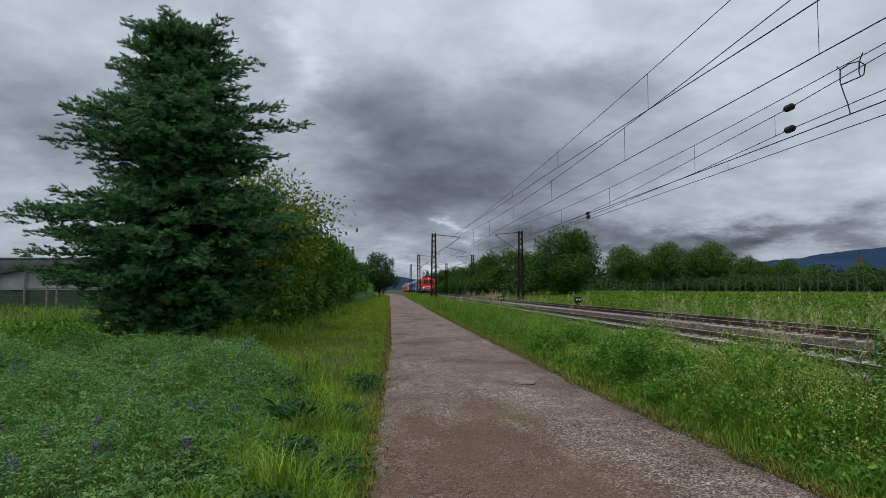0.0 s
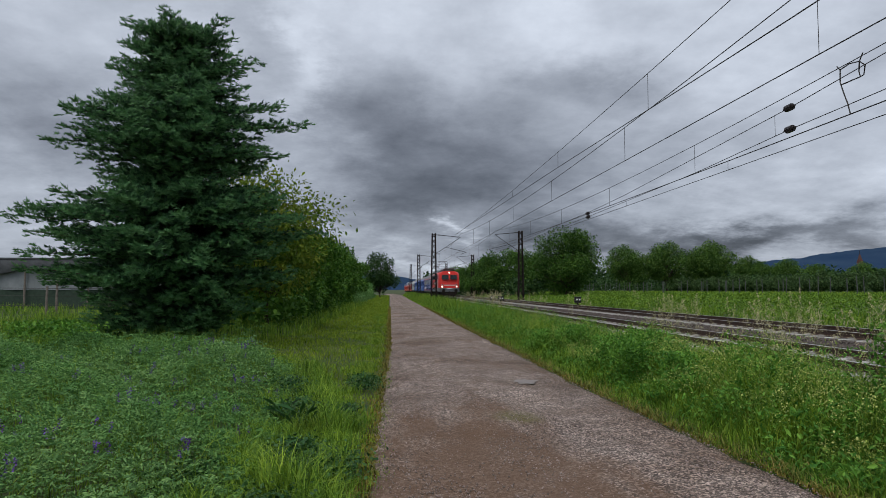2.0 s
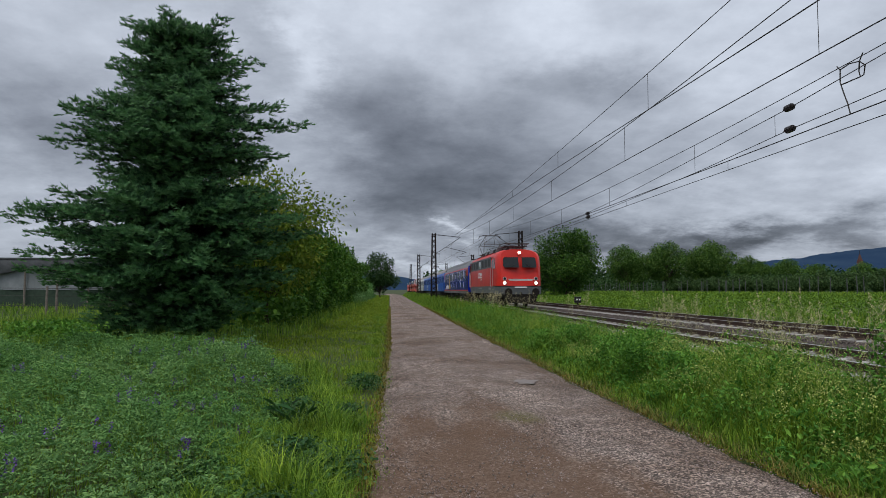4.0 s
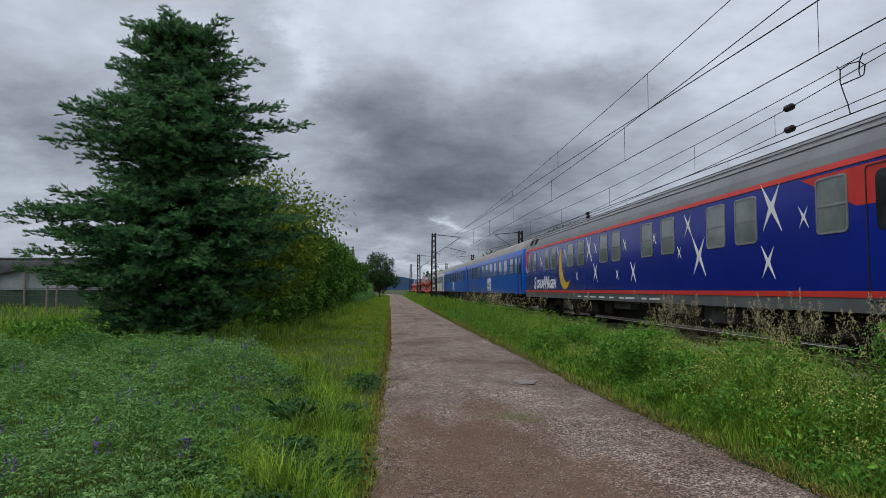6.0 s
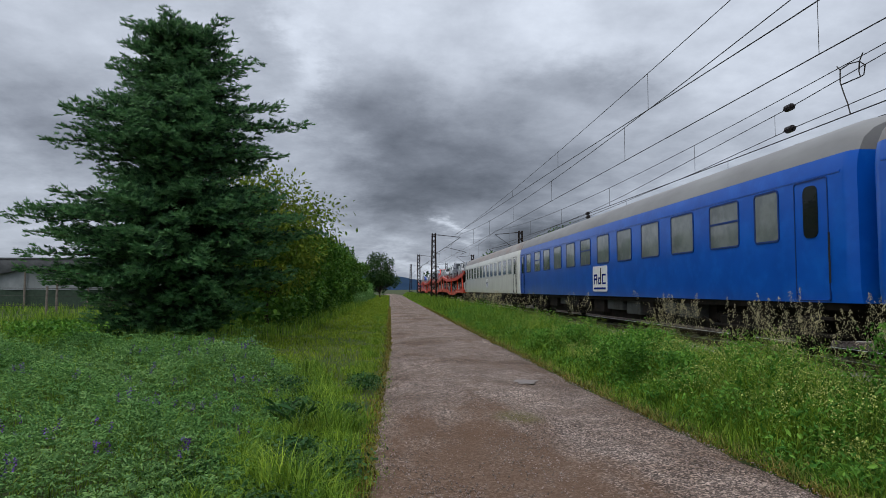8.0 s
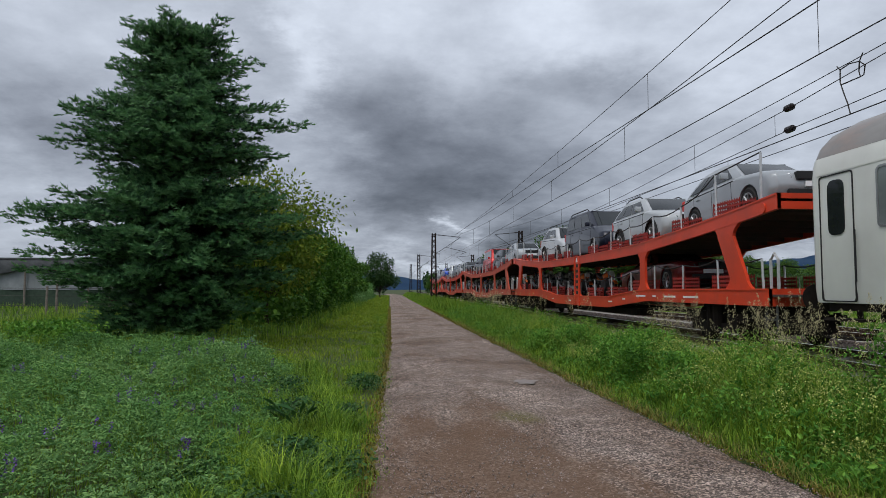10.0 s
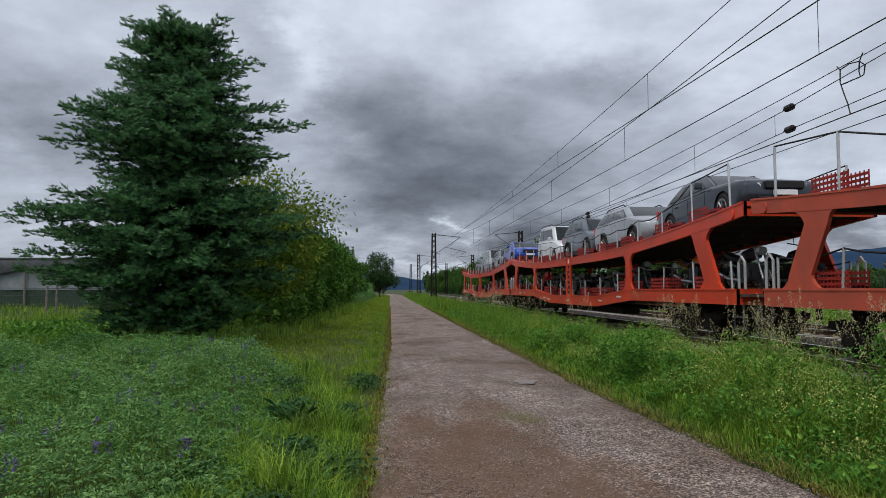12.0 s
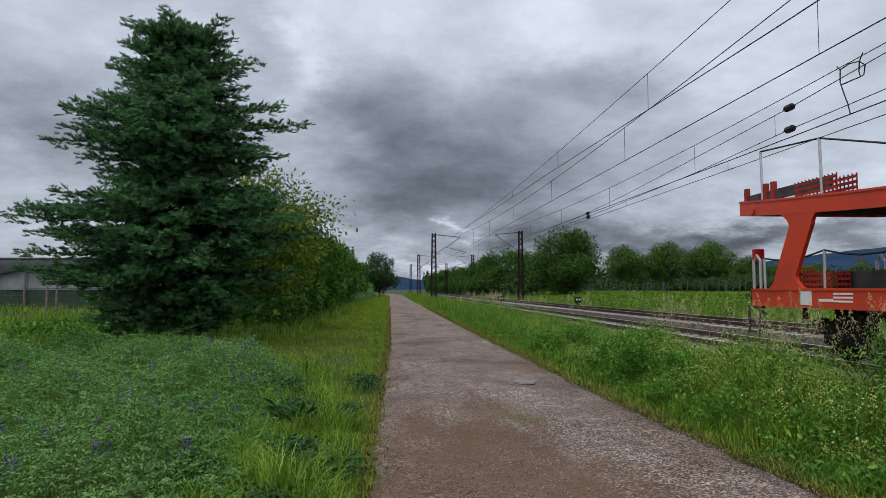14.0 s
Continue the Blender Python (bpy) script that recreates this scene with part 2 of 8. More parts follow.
def tube(bm, pts, r, n=6, r2=None):
    """A round bar through the points."""
    pts = [Vector(p) for p in pts]
    rings = []
    for i, p in enumerate(pts):
        d = (pts[min(i + 1, len(pts) - 1)] - pts[max(i - 1, 0)]).normalized()
        s = d.cross(Vector((0, 0, 1)) if abs(d.z) < 0.9 else Vector((1, 0, 0))).normalized()
        u = s.cross(d)
        rr = r if r2 is None else r + (r2 - r) * i / (len(pts) - 1)
        rings.append([bm.verts.new(p + (s * math.cos(a) + u * math.sin(a)) * rr) for a in [2 * math.pi * k / n for k in range(n)]])
    for a, b in zip(rings, rings[1:]):
        for k in range(n):
            bm.faces.new((a[k], a[(k + 1) % n], b[(k + 1) % n], b[k]))
    bm.faces.new(rings[0][::-1])
    bm.faces.new(rings[-1])
    return bm


def slab(bm, poly, a, b, axis="x"):
    """A flat outline with thickness, from a to b along the axis; poly gives the other two coordinates."""
    def at(v, q):
        return (v, q[0], q[1]) if axis == "x" else (q[0], v, q[1]) if axis == "y" else (q[0], q[1], v)
    A = [bm.verts.new(at(a, q)) for q in poly]
    B = [bm.verts.new(at(b, q)) for q in poly]
    n = len(poly)
    bm.faces.new(A)
    bm.faces.new(B[::-1])
    for i in range(n):
        bm.faces.new((A[i], B[i], B[(i + 1) % n], A[(i + 1) % n]))
    return bm


def loft(bm, rings, close=True, caps=True):
    """Skin through rings of points; each ring has the same number of points."""
    R = [[bm.verts.new(p) for p in r] for r in rings]
    n = len(R[0])
    for a, b in zip(R, R[1:]):
        for i in range(n if close else n - 1):
            bm.faces.new((a[i], a[(i + 1) % n], b[(i + 1) % n], b[i]))
    if caps:
        bm.faces.new(R[0])
        bm.faces.new(R[-1][::-1])
    return bm


def rounded(y0, y1, z0, z1, r, n=4):
    """The outline of a rectangle with round corners."""
    out = []
    for cy, cz, a0 in ((y1 - r, z1 - r, 0), (y0 + r, z1 - r, 90), (y0 + r, z0 + r, 180), (y1 - r, z0 + r, 270)):
        out += [(cy + r * math.cos(radians(a0 + 90 * k / n)), cz + r * math.sin(radians(a0 + 90 * k / n))) for k in range(n + 1)]
    return out


def empty(name, loc=(0, 0, 0)):
    o = new(name)
    o.location = loc
    o.empty_display_size = 0.3
    return o


def ground_z(x, y):
    """The lie of the land: road level, raised line, gently rising field."""
    x = np.asarray(x, float)
    return np.interp(x, [-400, -60, -22, -6, -0.3, 3.6, 4.6, 5.6, 6.5, 15.6, 17.5, 42, 110, 600, 3000], [2.2, 0.8, 0.35, 0.06, -0.03, -0.03, 0.03, 0.02, -0.05, -0.05, 0.30, 0.85, 1.1, 1.3, 1.3])
# ---- ground, road, tracks ----
def build_ground():
    xs = np.unique(np.concatenate([[-3000, -1500, -700, -400, -250], np.arange(-150, -30, 10), np.arange(-30, 20, 0.5), np.arange(20, 60, 2), np.arange(60, 200, 10), [300, 450, 600, 900, 1500, 2200, 3000]]))
    ys = np.unique(np.concatenate([[-400, -200, -100, -50], np.arange(-30, 60, 0.75), np.arange(60, 200, 4), np.arange(200, 400, 20), [500, 700, 1000, 1500, 2200, 3200, 4500]]))
    X, Y = np.meshgrid(xs, ys, indexing="ij")
    Z = ground_z(X, Y) + 0.03 * np.sin(X * 1.3 + Y * 0.7) * np.sin(Y * 0.9 - X * 0.4) * ((X < -0.8) | (X > 16))
    V = np.stack([X, Y, Z], -1).reshape(-1, 3)
    n, m = len(xs), len(ys)
    I = np.arange(n * m).reshape(n, m)
    F = np.stack([I[:-1, :-1], I[1:, :-1], I[1:, 1:], I[:-1, 1:]], -1).reshape(-1, 4)
    ob = soup("ground", V, F, M_GROUND, smooth=True)
    tagged(ob, "green meadow soil with grass and bare patches", "ground", kind="structure")


def road_edges(y):
    """The ragged edges of the road at a distance y."""
    w = 0.07 * noise.noise((y * 0.9, 0, 3)) + 0.04 * noise.noise((y * 3.1, 0, 7))
    v = 0.08 * noise.noise((y * 0.8, 5, 3)) + 0.05 * noise.noise((y * 2.9, 9, 7))
    left = float(np.interp(y, [-20, 5, 20, 70, 190, 260], [-0.55, -0.2, 0.0, 0.02, 0.1, -2.5]))
    right = float(np.interp(y, [-20, 5, 11, 34, 110, 190, 260], [4.0, 3.48, 3.27, 3.2, 3.3, 4.2, 1.2]))
    return left + w, right + v


def build_road():
    ys = np.concatenate([np.arange(-20, 40, 0.25), np.arange(40, 262, 2.0)])
    V, F = [], []
    k = 13
    for y in ys:
        a, b = road_edges(float(y))
        for i in range(k):
            u = i / (k - 1)
            x = a + (b - a) * u
            z = 0.022 + 0.03 * (1 - (2 * u - 1) ** 2) - 0.018 * (math.exp(-((u - 0.28) / 0.1) ** 2) + math.exp(-((u - 0.74) / 0.1) ** 2))
            z += 0.012 * noise.noise((x * 1.2, y * 0.6, 2)) - (0.05 if i in (0, k - 1) else 0)
            V.append((x, y, z))
    for j in range(len(ys) - 1):
        for i in range(k - 1):
            F.append((j * k + i, j * k + i + 1, (j + 1) * k + i + 1, (j + 1) * k + i))
    ob = link_mesh("road", V, F, M_ROAD, smooth=True)
    tagged(ob, "reddish-grey gravel farm road with worn wheel tracks", "road", kind="structure")


RAIL_Z, TRACK_X = 0.46, 8.41
FAR_Z, FAR_X = 0.56, 12.6


def build_bed():
    prof = [(5.55, -0.04), (6.35, 0.20), (6.75, 0.235), (7.2, 0.205), (8.4, 0.215), (9.6, 0.205), (10.1, 0.28), (10.9, 0.37), (11.4, 0.355), (12.6, 0.365), (13.8, 0.355), (14.3, 0.36), (14.8, 0.30), (15.7, -0.02)]
    px, pz = np.array(prof).T
    xs = np.arange(5.55, 15.71, 0.145)
    ys = np.concatenate([np.arange(-40, 45, 0.145), np.arange(45, 300, 3)])
    X, Y = np.meshgrid(xs, ys, indexing="ij")
    rng = np.random.default_rng(4)
    Z = np.interp(X, px, pz) + rng.uniform(-0.028, 0.028, X.shape)
    V = np.stack([X + rng.uniform(-0.03, 0.03, X.shape), Y, Z], -1).reshape(-1, 3)
    I = np.arange(X.size).reshape(X.shape)
    F = np.stack([I[:-1, :-1], I[1:, :-1], I[1:, 1:], I[:-1, 1:]], -1).reshape(-1, 4)
    ob = soup("ballast_bed", V, F, M_BALLAST)
    tagged(ob, "grey-brown crushed stone ballast under two tracks", "ballast", kind="structure")


def build_track(cx, top, near):
    root = tagged(empty("railway_track", (cx, 0, top)), "railway track with rusty rails on pale concrete sleepers", "railway track", kind="structure", group="tracks of the line")
    prof = [(-0.075, -0.17), (0.075, -0.17), (0.075, -0.16), (0.012, -0.135), (0.01, -0.05), (0.035, -0.035), (0.035, -0.005), (-0.035, -0.005), (-0.035, -0.035), (-0.01, -0.05), (-0.012, -0.135), (-0.075, -0.16)]
    for s in (-0.752, 0.752):
        bm = bmesh.new()
        slab(bm, [(s + a, b) for a, b in prof], -40, 300, "y")
        r = part("rail", bm, M_RAIL, root)
        bm = bmesh.new()
        box(bm, s - 0.033, s + 0.033, -40, 300, -0.006, 0.0)
        part("railhead", bm, M_RAILTOP, r, "polished running surface")
    bm = bmesh.new()
    slab(bm, [(-1.3, -0.18), (-1.3, -0.30), (1.3, -0.30), (1.3, -0.18), (0.95, -0.165), (0.55, -0.165), (0.3, -0.20), (-0.3, -0.20), (-0.55, -0.165), (-0.95, -0.165)], -0.13, 0.13, "y")
    for sx in (-0.752, 0.752):
        for d in (-0.12, 0.12):
            box(bm, sx + d - 0.05, sx + d + 0.05, -0.06, 0.06, -0.172, -0.135)
    first = part("sleeper", bm, M_SLEEPER, root)
    first.location = (0, -3.0, 0)
    for i in range(1, 165 if near else 120):
        share(first, root, (0, -3.0 + 0.6 * i, 0))
    bm = bmesh.new()
    for i in range(165 if near else 120, 460):
        y = -3.0 + 0.6 * i
        box(bm, -1.3, 1.3, y - 0.13, y + 0.13, -0.30, -0.175)
    tagged(part("far_sleepers", bm, M_SLEEPER, root), kind="stuff")


build_ground()
build_road()
build_bed()
build_track(TRACK_X, RAIL_Z, True)
build_track(FAR_X, FAR_Z, False)


def build_puddle(x, y, rx, ry):
    n = 26
    V = [(x, y, 0.050)]
    for k in range(n):
        a = 2 * math.pi * k / n
        r = 1 + 0.6 * noise.noise((math.cos(a) * 1.9, math.sin(a) * 1.9, x))
        V.append((x + rx * r * math.cos(a), y + ry * r * math.sin(a), 0.050))
    ob = link_mesh("puddle", V, [(0, k + 1, (k + 1) % n + 1) for k in range(n)], M_WATER)
    tagged(ob, "small shallow rain puddle in the gravel road", "puddle", kind="structure")


# water left dull; the sky's pale reflection is painted into its colour
M_WATER = mat("rain_water", (0.21, 0.175, 0.155), (0.165, 0.135, 0.118), 0.42, scale=2)
build_puddle(2.38, 11.65, 0.17, 0.26)
# ---- plants ----
RNG = np.random.default_rng(11)
M_NEEDLE = mat("fir_needles", (0.026, 0.082, 0.030), (0.007, 0.030, 0.013), 0.6, scale=3.6, island=0.25, c3=(0.070, 0.180, 0.066), scale3=6.5, amount3=0.6, trans=0.1, spec=0.2)
M_SHOOT = mat("fresh_fir_shoots", (0.092, 0.215, 0.072), (0.040, 0.125, 0.042), 0.55, scale=4.0, island=0.3, trans=0.12, spec=0.2)
M_BARK = mat("bark", (0.075, 0.055, 0.042), (0.04, 0.03, 0.025), 0.95, scale=7, bump=0.8, bscale=30)
M_LEAF_YOUNG = mat("walnut_leaves", (0.163, 0.245, 0.027), (0.078, 0.161, 0.020), 0.5, scale=0.9, island=0.4, trans=0.35, c3=(0.195, 0.182, 0.027), scale3=1.1, amount3=0.5, spec=0.12)
M_LEAF = mat("tree_leaves", (0.072, 0.174, 0.020), (0.044, 0.116, 0.015), 0.55, scale=0.5, island=0.4, trans=0.15, spec=0.12)
M_LEAF_DARK = mat("dark_leaves", (0.039, 0.088, 0.022), (0.025, 0.061, 0.017), 0.55, scale=0.4, island=0.4, trans=0.2, spec=0.12)
M_ORCHARD = mat("orchard_leaves", (0.077, 0.138, 0.045), (0.050, 0.102, 0.032), 0.6, scale=0.6, island=0.4, trans=0.25, spec=0.12)
M_GRASS = mat("grass_blades", (0.195, 0.330, 0.034), (0.078, 0.180, 0.020), 0.55, scale=0.8, island=0.5, trans=0.3, c3=(0.230, 0.290, 0.045), scale3=1.6, amount3=0.28, spec=0.12)
M_MOWN = mat("mown_grass", (0.202, 0.299, 0.023), (0.122, 0.214, 0.016), 0.6, scale=1.1, island=0.35, trans=0.25, c3=(0.245, 0.250, 0.034), scale3=1.6, amount3=0.3, spec=0.12)
M_VETCH = mat("vetch_leaves", (0.139, 0.291, 0.082), (0.081, 0.202, 0.054), 0.6, scale=0.9, island=0.4, trans=0.25, c3=(0.211, 0.352, 0.130), scale3=0.6, amount3=0.5, spec=0.12)
M_VIOLET = mat("vetch_flowers", (0.14, 0.07, 0.30), (0.08, 0.04, 0.18), 0.6, island=0.3, spec=0.12)
M_HERB = mat("herb_leaves", (0.145, 0.325, 0.044), (0.064, 0.178, 0.026), 0.5, scale=2.2, island=0.35, trans=0.25, spec=0.12)
M_PLUME = mat("feathery_leaves", (0.280, 0.380, 0.075), (0.165, 0.270, 0.050), 0.6, scale=1.4, island=0.4, trans=0.25, c3=(0.30, 0.34, 0.09), scale3=2.2, amount3=0.5, spec=0.12)
M_DOCK = mat("dark_weed_leaves", (0.040, 0.120, 0.030), (0.024, 0.075, 0.020), 0.45, scale=3.0, island=0.35, trans=0.15, spec=0.2)
M_LINE = mat("line_side_leaves", (0.072, 0.160, 0.024), (0.034, 0.088, 0.015), 0.55, scale=0.5, island=0.45, trans=0.15, spec=0.12)
M_ROWTREE = mat("fruit_tree_leaves", (0.092, 0.185, 0.030), (0.046, 0.105, 0.020), 0.55, scale=0.6, island=0.45, trans=0.15, spec=0.12)
M_CROP = mat("crop_leaves", (0.150, 0.265, 0.026), (0.086, 0.180, 0.018), 0.5, scale=0.3, island=0.4, trans=0.25, spec=0.12)
M_SEED = mat("grass_panicles", (0.62, 0.56, 0.34), (0.46, 0.41, 0.24), 0.8, island=0.3, trans=0.2, spec=0.12)
M_BLOSSOM = mat("bedstraw_flowers", (0.504, 0.540, 0.176), (0.360, 0.432, 0.121), 0.7, island=0.3, trans=0.2, spec=0.12)
M_MOSS = mat("road_edge_moss", (0.19, 0.15, 0.035), (0.11, 0.11, 0.025), 0.9, island=0.35, scale=2, spec=0.12)
M_DRY = mat("dry_grass_blades", (0.24, 0.21, 0.06), (0.13, 0.16, 0.035), 0.8, island=0.4, scale=2, trans=0.2, spec=0.12)
M_STALK = mat("dry_stalk", (0.20, 0.20, 0.08), (0.13, 0.14, 0.05), 0.8)


def unit(v):
    return v / np.maximum(np.linalg.norm(v, axis=-1, keepdims=True), 1e-6)


def leaf_soup(P, size, aspect=0.5, up=0.4, rng=RNG, tilt=None):
    """Leaves as folded pairs of triangles, at the points P."""
    n = len(P)
    d = unit(rng.normal(size=(n, 3)) if tilt is None else tilt + rng.normal(size=(n, 3)) * 0.5)
    nr = unit(rng.normal(size=(n, 3)) + np.array([0, 0, up * 3]))
    s = unit(np.cross(d, nr))
    nr = np.cross(s, d)
    L = size * rng.uniform(0.6, 1.25, (n, 1))
    w = L * aspect * 0.5
    a = P - d * L * 0.5
    b = P + d * L * 0.5
    c = P + s * w + nr * L * 0.12 + d * L * 0.05
    e = P - s * w + nr * L * 0.12 + d * L * 0.05
    V = np.stack([a, c, b, e], 1).reshape(-1, 3)
    k = np.arange(n)[:, None] * 4
    F = np.concatenate([k + [0, 1, 2], k + [0, 2, 3]], 1).reshape(-1, 3)
    return V, F


def blade_soup(P, h, w, lean, rng=RNG, bend=1.0):
    """Grass blades: bent strips that taper to a point."""
    n = len(P)
    a = rng.uniform(0, 2 * np.pi, n)
    d = np.stack([np.cos(a), np.sin(a), np.zeros(n)], 1)
    s = np.stack([-np.sin(a), np.cos(a), np.zeros(n)], 1)
    H = (h * rng.uniform(0.55, 1.15, n))[:, None]
    W = (w * rng.uniform(0.6, 1.3, n))[:, None]
    ln = (lean * rng.uniform(0.2, 1.3, n))[:, None]
    up = np.array([0, 0, 1.0])
    m = P + up * H * 0.55 + d * H * ln * 0.3 * bend
    t = P + up * H * (1 - 0.25 * ln) + d * H * ln
    V = np.stack([P - s * W / 2, P + s * W / 2, m - s * W * 0.4, m + s * W * 0.4, t], 1).reshape(-1, 3)
    k = np.arange(n)[:, None] * 5
    F = np.concatenate([k + [0, 1, 3], k + [0, 3, 2], k + [2, 3, 4]], 1).reshape(-1, 3)
    return V, F


def on_ground(x, y, lift=0.0):
    return np.stack([x, y, ground_z(x, y) + lift], 1)


def join_soups(parts):
    V, F, o = [], [], 0
    for v, f in parts:
        V.append(v)
        F.append(f + o)
        o += len(v)
    return np.concatenate(V), np.concatenate(F)


def stuff(name, vf, m, label, cat):
    return tagged(soup(name, vf[0], vf[1], m), label, cat, kind="stuff")


# -- the fir --
def build_fir(x0, y0):
    rng = np.random.default_rng(5)
    root = tagged(empty("fir_tree", (x0, y0, 0)), "broad dark green fir with drooping layered branches in grass", "tree")
    bm = bmesh.new()
    tube(bm, [(0, 0, -0.1), (0.02, 0, 2), (-0.02, 0.03, 5), (0, 0, 8), (0.05, 0, 9.2)], 0.2, 9, 0.03)
    part("trunk", bm, M_BARK, root, smooth=True)
    zs = [0.1, 0.6, 1.2, 2.0, 2.8, 3.5, 3.9, 4.3, 4.6, 4.9, 5.5, 6.05, 6.45, 6.95, 7.35, 7.7, 8.15, 8.96, 9.3, 9.5]
    west = [1.7, 2.0, 2.6, 3.7, 4.1, 5.1, 5.1, 3.4, 2.6, 2.2, 2.8, 3.7, 3.5, 2.5, 2.2, 1.7, 1.7, 1.65, 1.2, 0.5]
    east = [1.3, 1.7, 2.5, 2.8, 3.1, 4.3, 3.7, 2.9, 2.4, 2.2, 3.1, 3.0, 3.3, 2.9, 1.8, 1.6, 1.85, 1.65, 1.2, 0.5]
    twigs_p, twigs_d, fresh = [], [], []
    wood = bmesh.new()
    nb = 322
    for i in range(nb):
        zt = 0.2 + 9.1 * (i // 14) / 22.5 + rng.normal(0, 0.09)
        az = (i % 14) * 0.4488 + (i // 14) * 1.7 + rng.normal(0, 0.16)
        lump = 0.93 + 0.28 * noise.noise((math.cos(az) * 1.6, math.sin(az) * 1.6, zt * 1.1))
        side = (1 + math.cos(az)) / 2
        R = (float(np.interp(zt, zs, west)) * (1 - side) + float(np.interp(zt, zs, east)) * side) * (1 - 0.12 * abs(math.sin(az)))
        R *= lump * (rng.uniform(0.88, 1.14) if i % 3 else rng.uniform(0.58, 0.86)) * (1.03 if zt > 7.3 else 0.97)
        if abs(math.cos(az)) > 0.86:
            R *= 1.10
        d = np.array([math.cos(az), math.sin(az), 0])
        s = np.array([-math.sin(az), math.cos(az), 0])
        drop = rng.uniform(0.02, 0.2) * R * (1.0 if zt < 7.5 else -0.5)
        n = max(4, int(R / 0.16))
        mid = []
        for j in range(n + 1):
            u = j / n
            zc = zt + drop * (1 - u) * 0.6 - 0.35 * drop * math.sin(u * math.pi) + (0.12 * R * u * u if zt > 7.5 else 0.05 * u * u)
            p = d * R * u + s * 0.12 * math.sin(u * 5 + i) * R * 0.2
            p[2] = zc
            mid.append(p)
        tube(wood, [tuple(q) for q in mid[::2]], 0.035, 4, 0.006)
        for j in range(1, n + 1):
            u = j / n
            if u < 0.12 and zt < 8.0:
                continue
            tw = (0.20 + 0.58 * (1 - u)) * (0.5 + 0.5 * min(1, R / 2.5)) * rng.uniform(0.7, 1.15)
            for sg in (-1, 1):
                dirn = d * 0.75 + s * sg * 0.8 + np.array([0, 0, rng.normal(0.02, 0.1)])
                dirn /= np.linalg.norm(dirn)
                k = max(1, int(tw / 0.11))
                for q in range(k):
                    twigs_p.append(mid[j] + dirn * tw * (q + 0.3) / k + np.array([0, 0, rng.normal(0.02, 0.075) - 0.08 * ((q + 0.5) / k) ** 2]))
                    twigs_d.append(dirn + rng.normal(0, 0.22, 3) + np.array([0, 0, 0.18]))
                    fresh.append(q == k - 1 or u > 0.85)
                    if q > 0 and rng.random() < 0.75:
                        twigs_p.append(twigs_p[-1] + rng.normal(0, 0.05, 3))
                        twigs_d.append(dirn * 0.5 + s * sg * 0.2 + d * 0.6 + rng.normal(0, 0.3, 3))
                        fresh.append(q == k - 1)
            twigs_p.append(mid[j])
            twigs_d.append(d + rng.normal(0, 0.15, 3))
            fresh.append(u > 0.8)
    for i in range(260):
        a, r = rng.uniform(0, 6.28), 1.45 * math.sqrt(rng.uniform(0.003, 1))
        twigs_p.append(np.array([r * math.cos(a), r * math.sin(a), 9.2 - 0.24 * r * r + rng.uniform(-0.12, 0.08)]))
        twigs_d.append(np.array([0.3 * math.cos(a), 0.3 * math.sin(a), 1.0]))
        fresh.append(i % 2 == 0)
    tagged(part("branchwork", wood, M_BARK, root), kind="stuff")
    P, D = np.array(twigs_p), unit(np.array(twigs_d))
    # needles: a brush round every shoot
    nn = 13
    n = len(P)
    u = np.tile(np.linspace(0, 1, nn), n)
    Pn, Dn = np.repeat(P, nn, 0), np.repeat(D, nn, 0)
    a = unit(np.cross(Dn, np.array([0.03, 0.02, 1.0])))
    b = np.cross(a, Dn)
    th = rng.uniform(-0.6, math.pi + 0.6, n * nn)
    out = a * np.cos(th)[:, None] + b * np.sin(th)[:, None]
    base = Pn + Dn * (u[:, None] - 0.3) * 0.19
    tip = base + (out * 0.85 + Dn * 0.65) * rng.uniform(0.07, 0.125, (n * nn, 1))
    wv = unit(np.cross(out, Dn) + 1e-4) * 0.017
    V = np.stack([base - wv, base + wv, tip], 1).reshape(-1, 3)
    tips = np.repeat(np.array(fresh), nn)
    for nm, sel, m in (("needles", ~tips, M_NEEDLE), ("young_foliage", tips, M_SHOOT)):
        W = V.reshape(-1, 3, 3)[sel].reshape(-1, 3)
        tagged(soup(nm, W, np.arange(len(W)).reshape(-1, 3), m, root), kind="stuff")
    return root


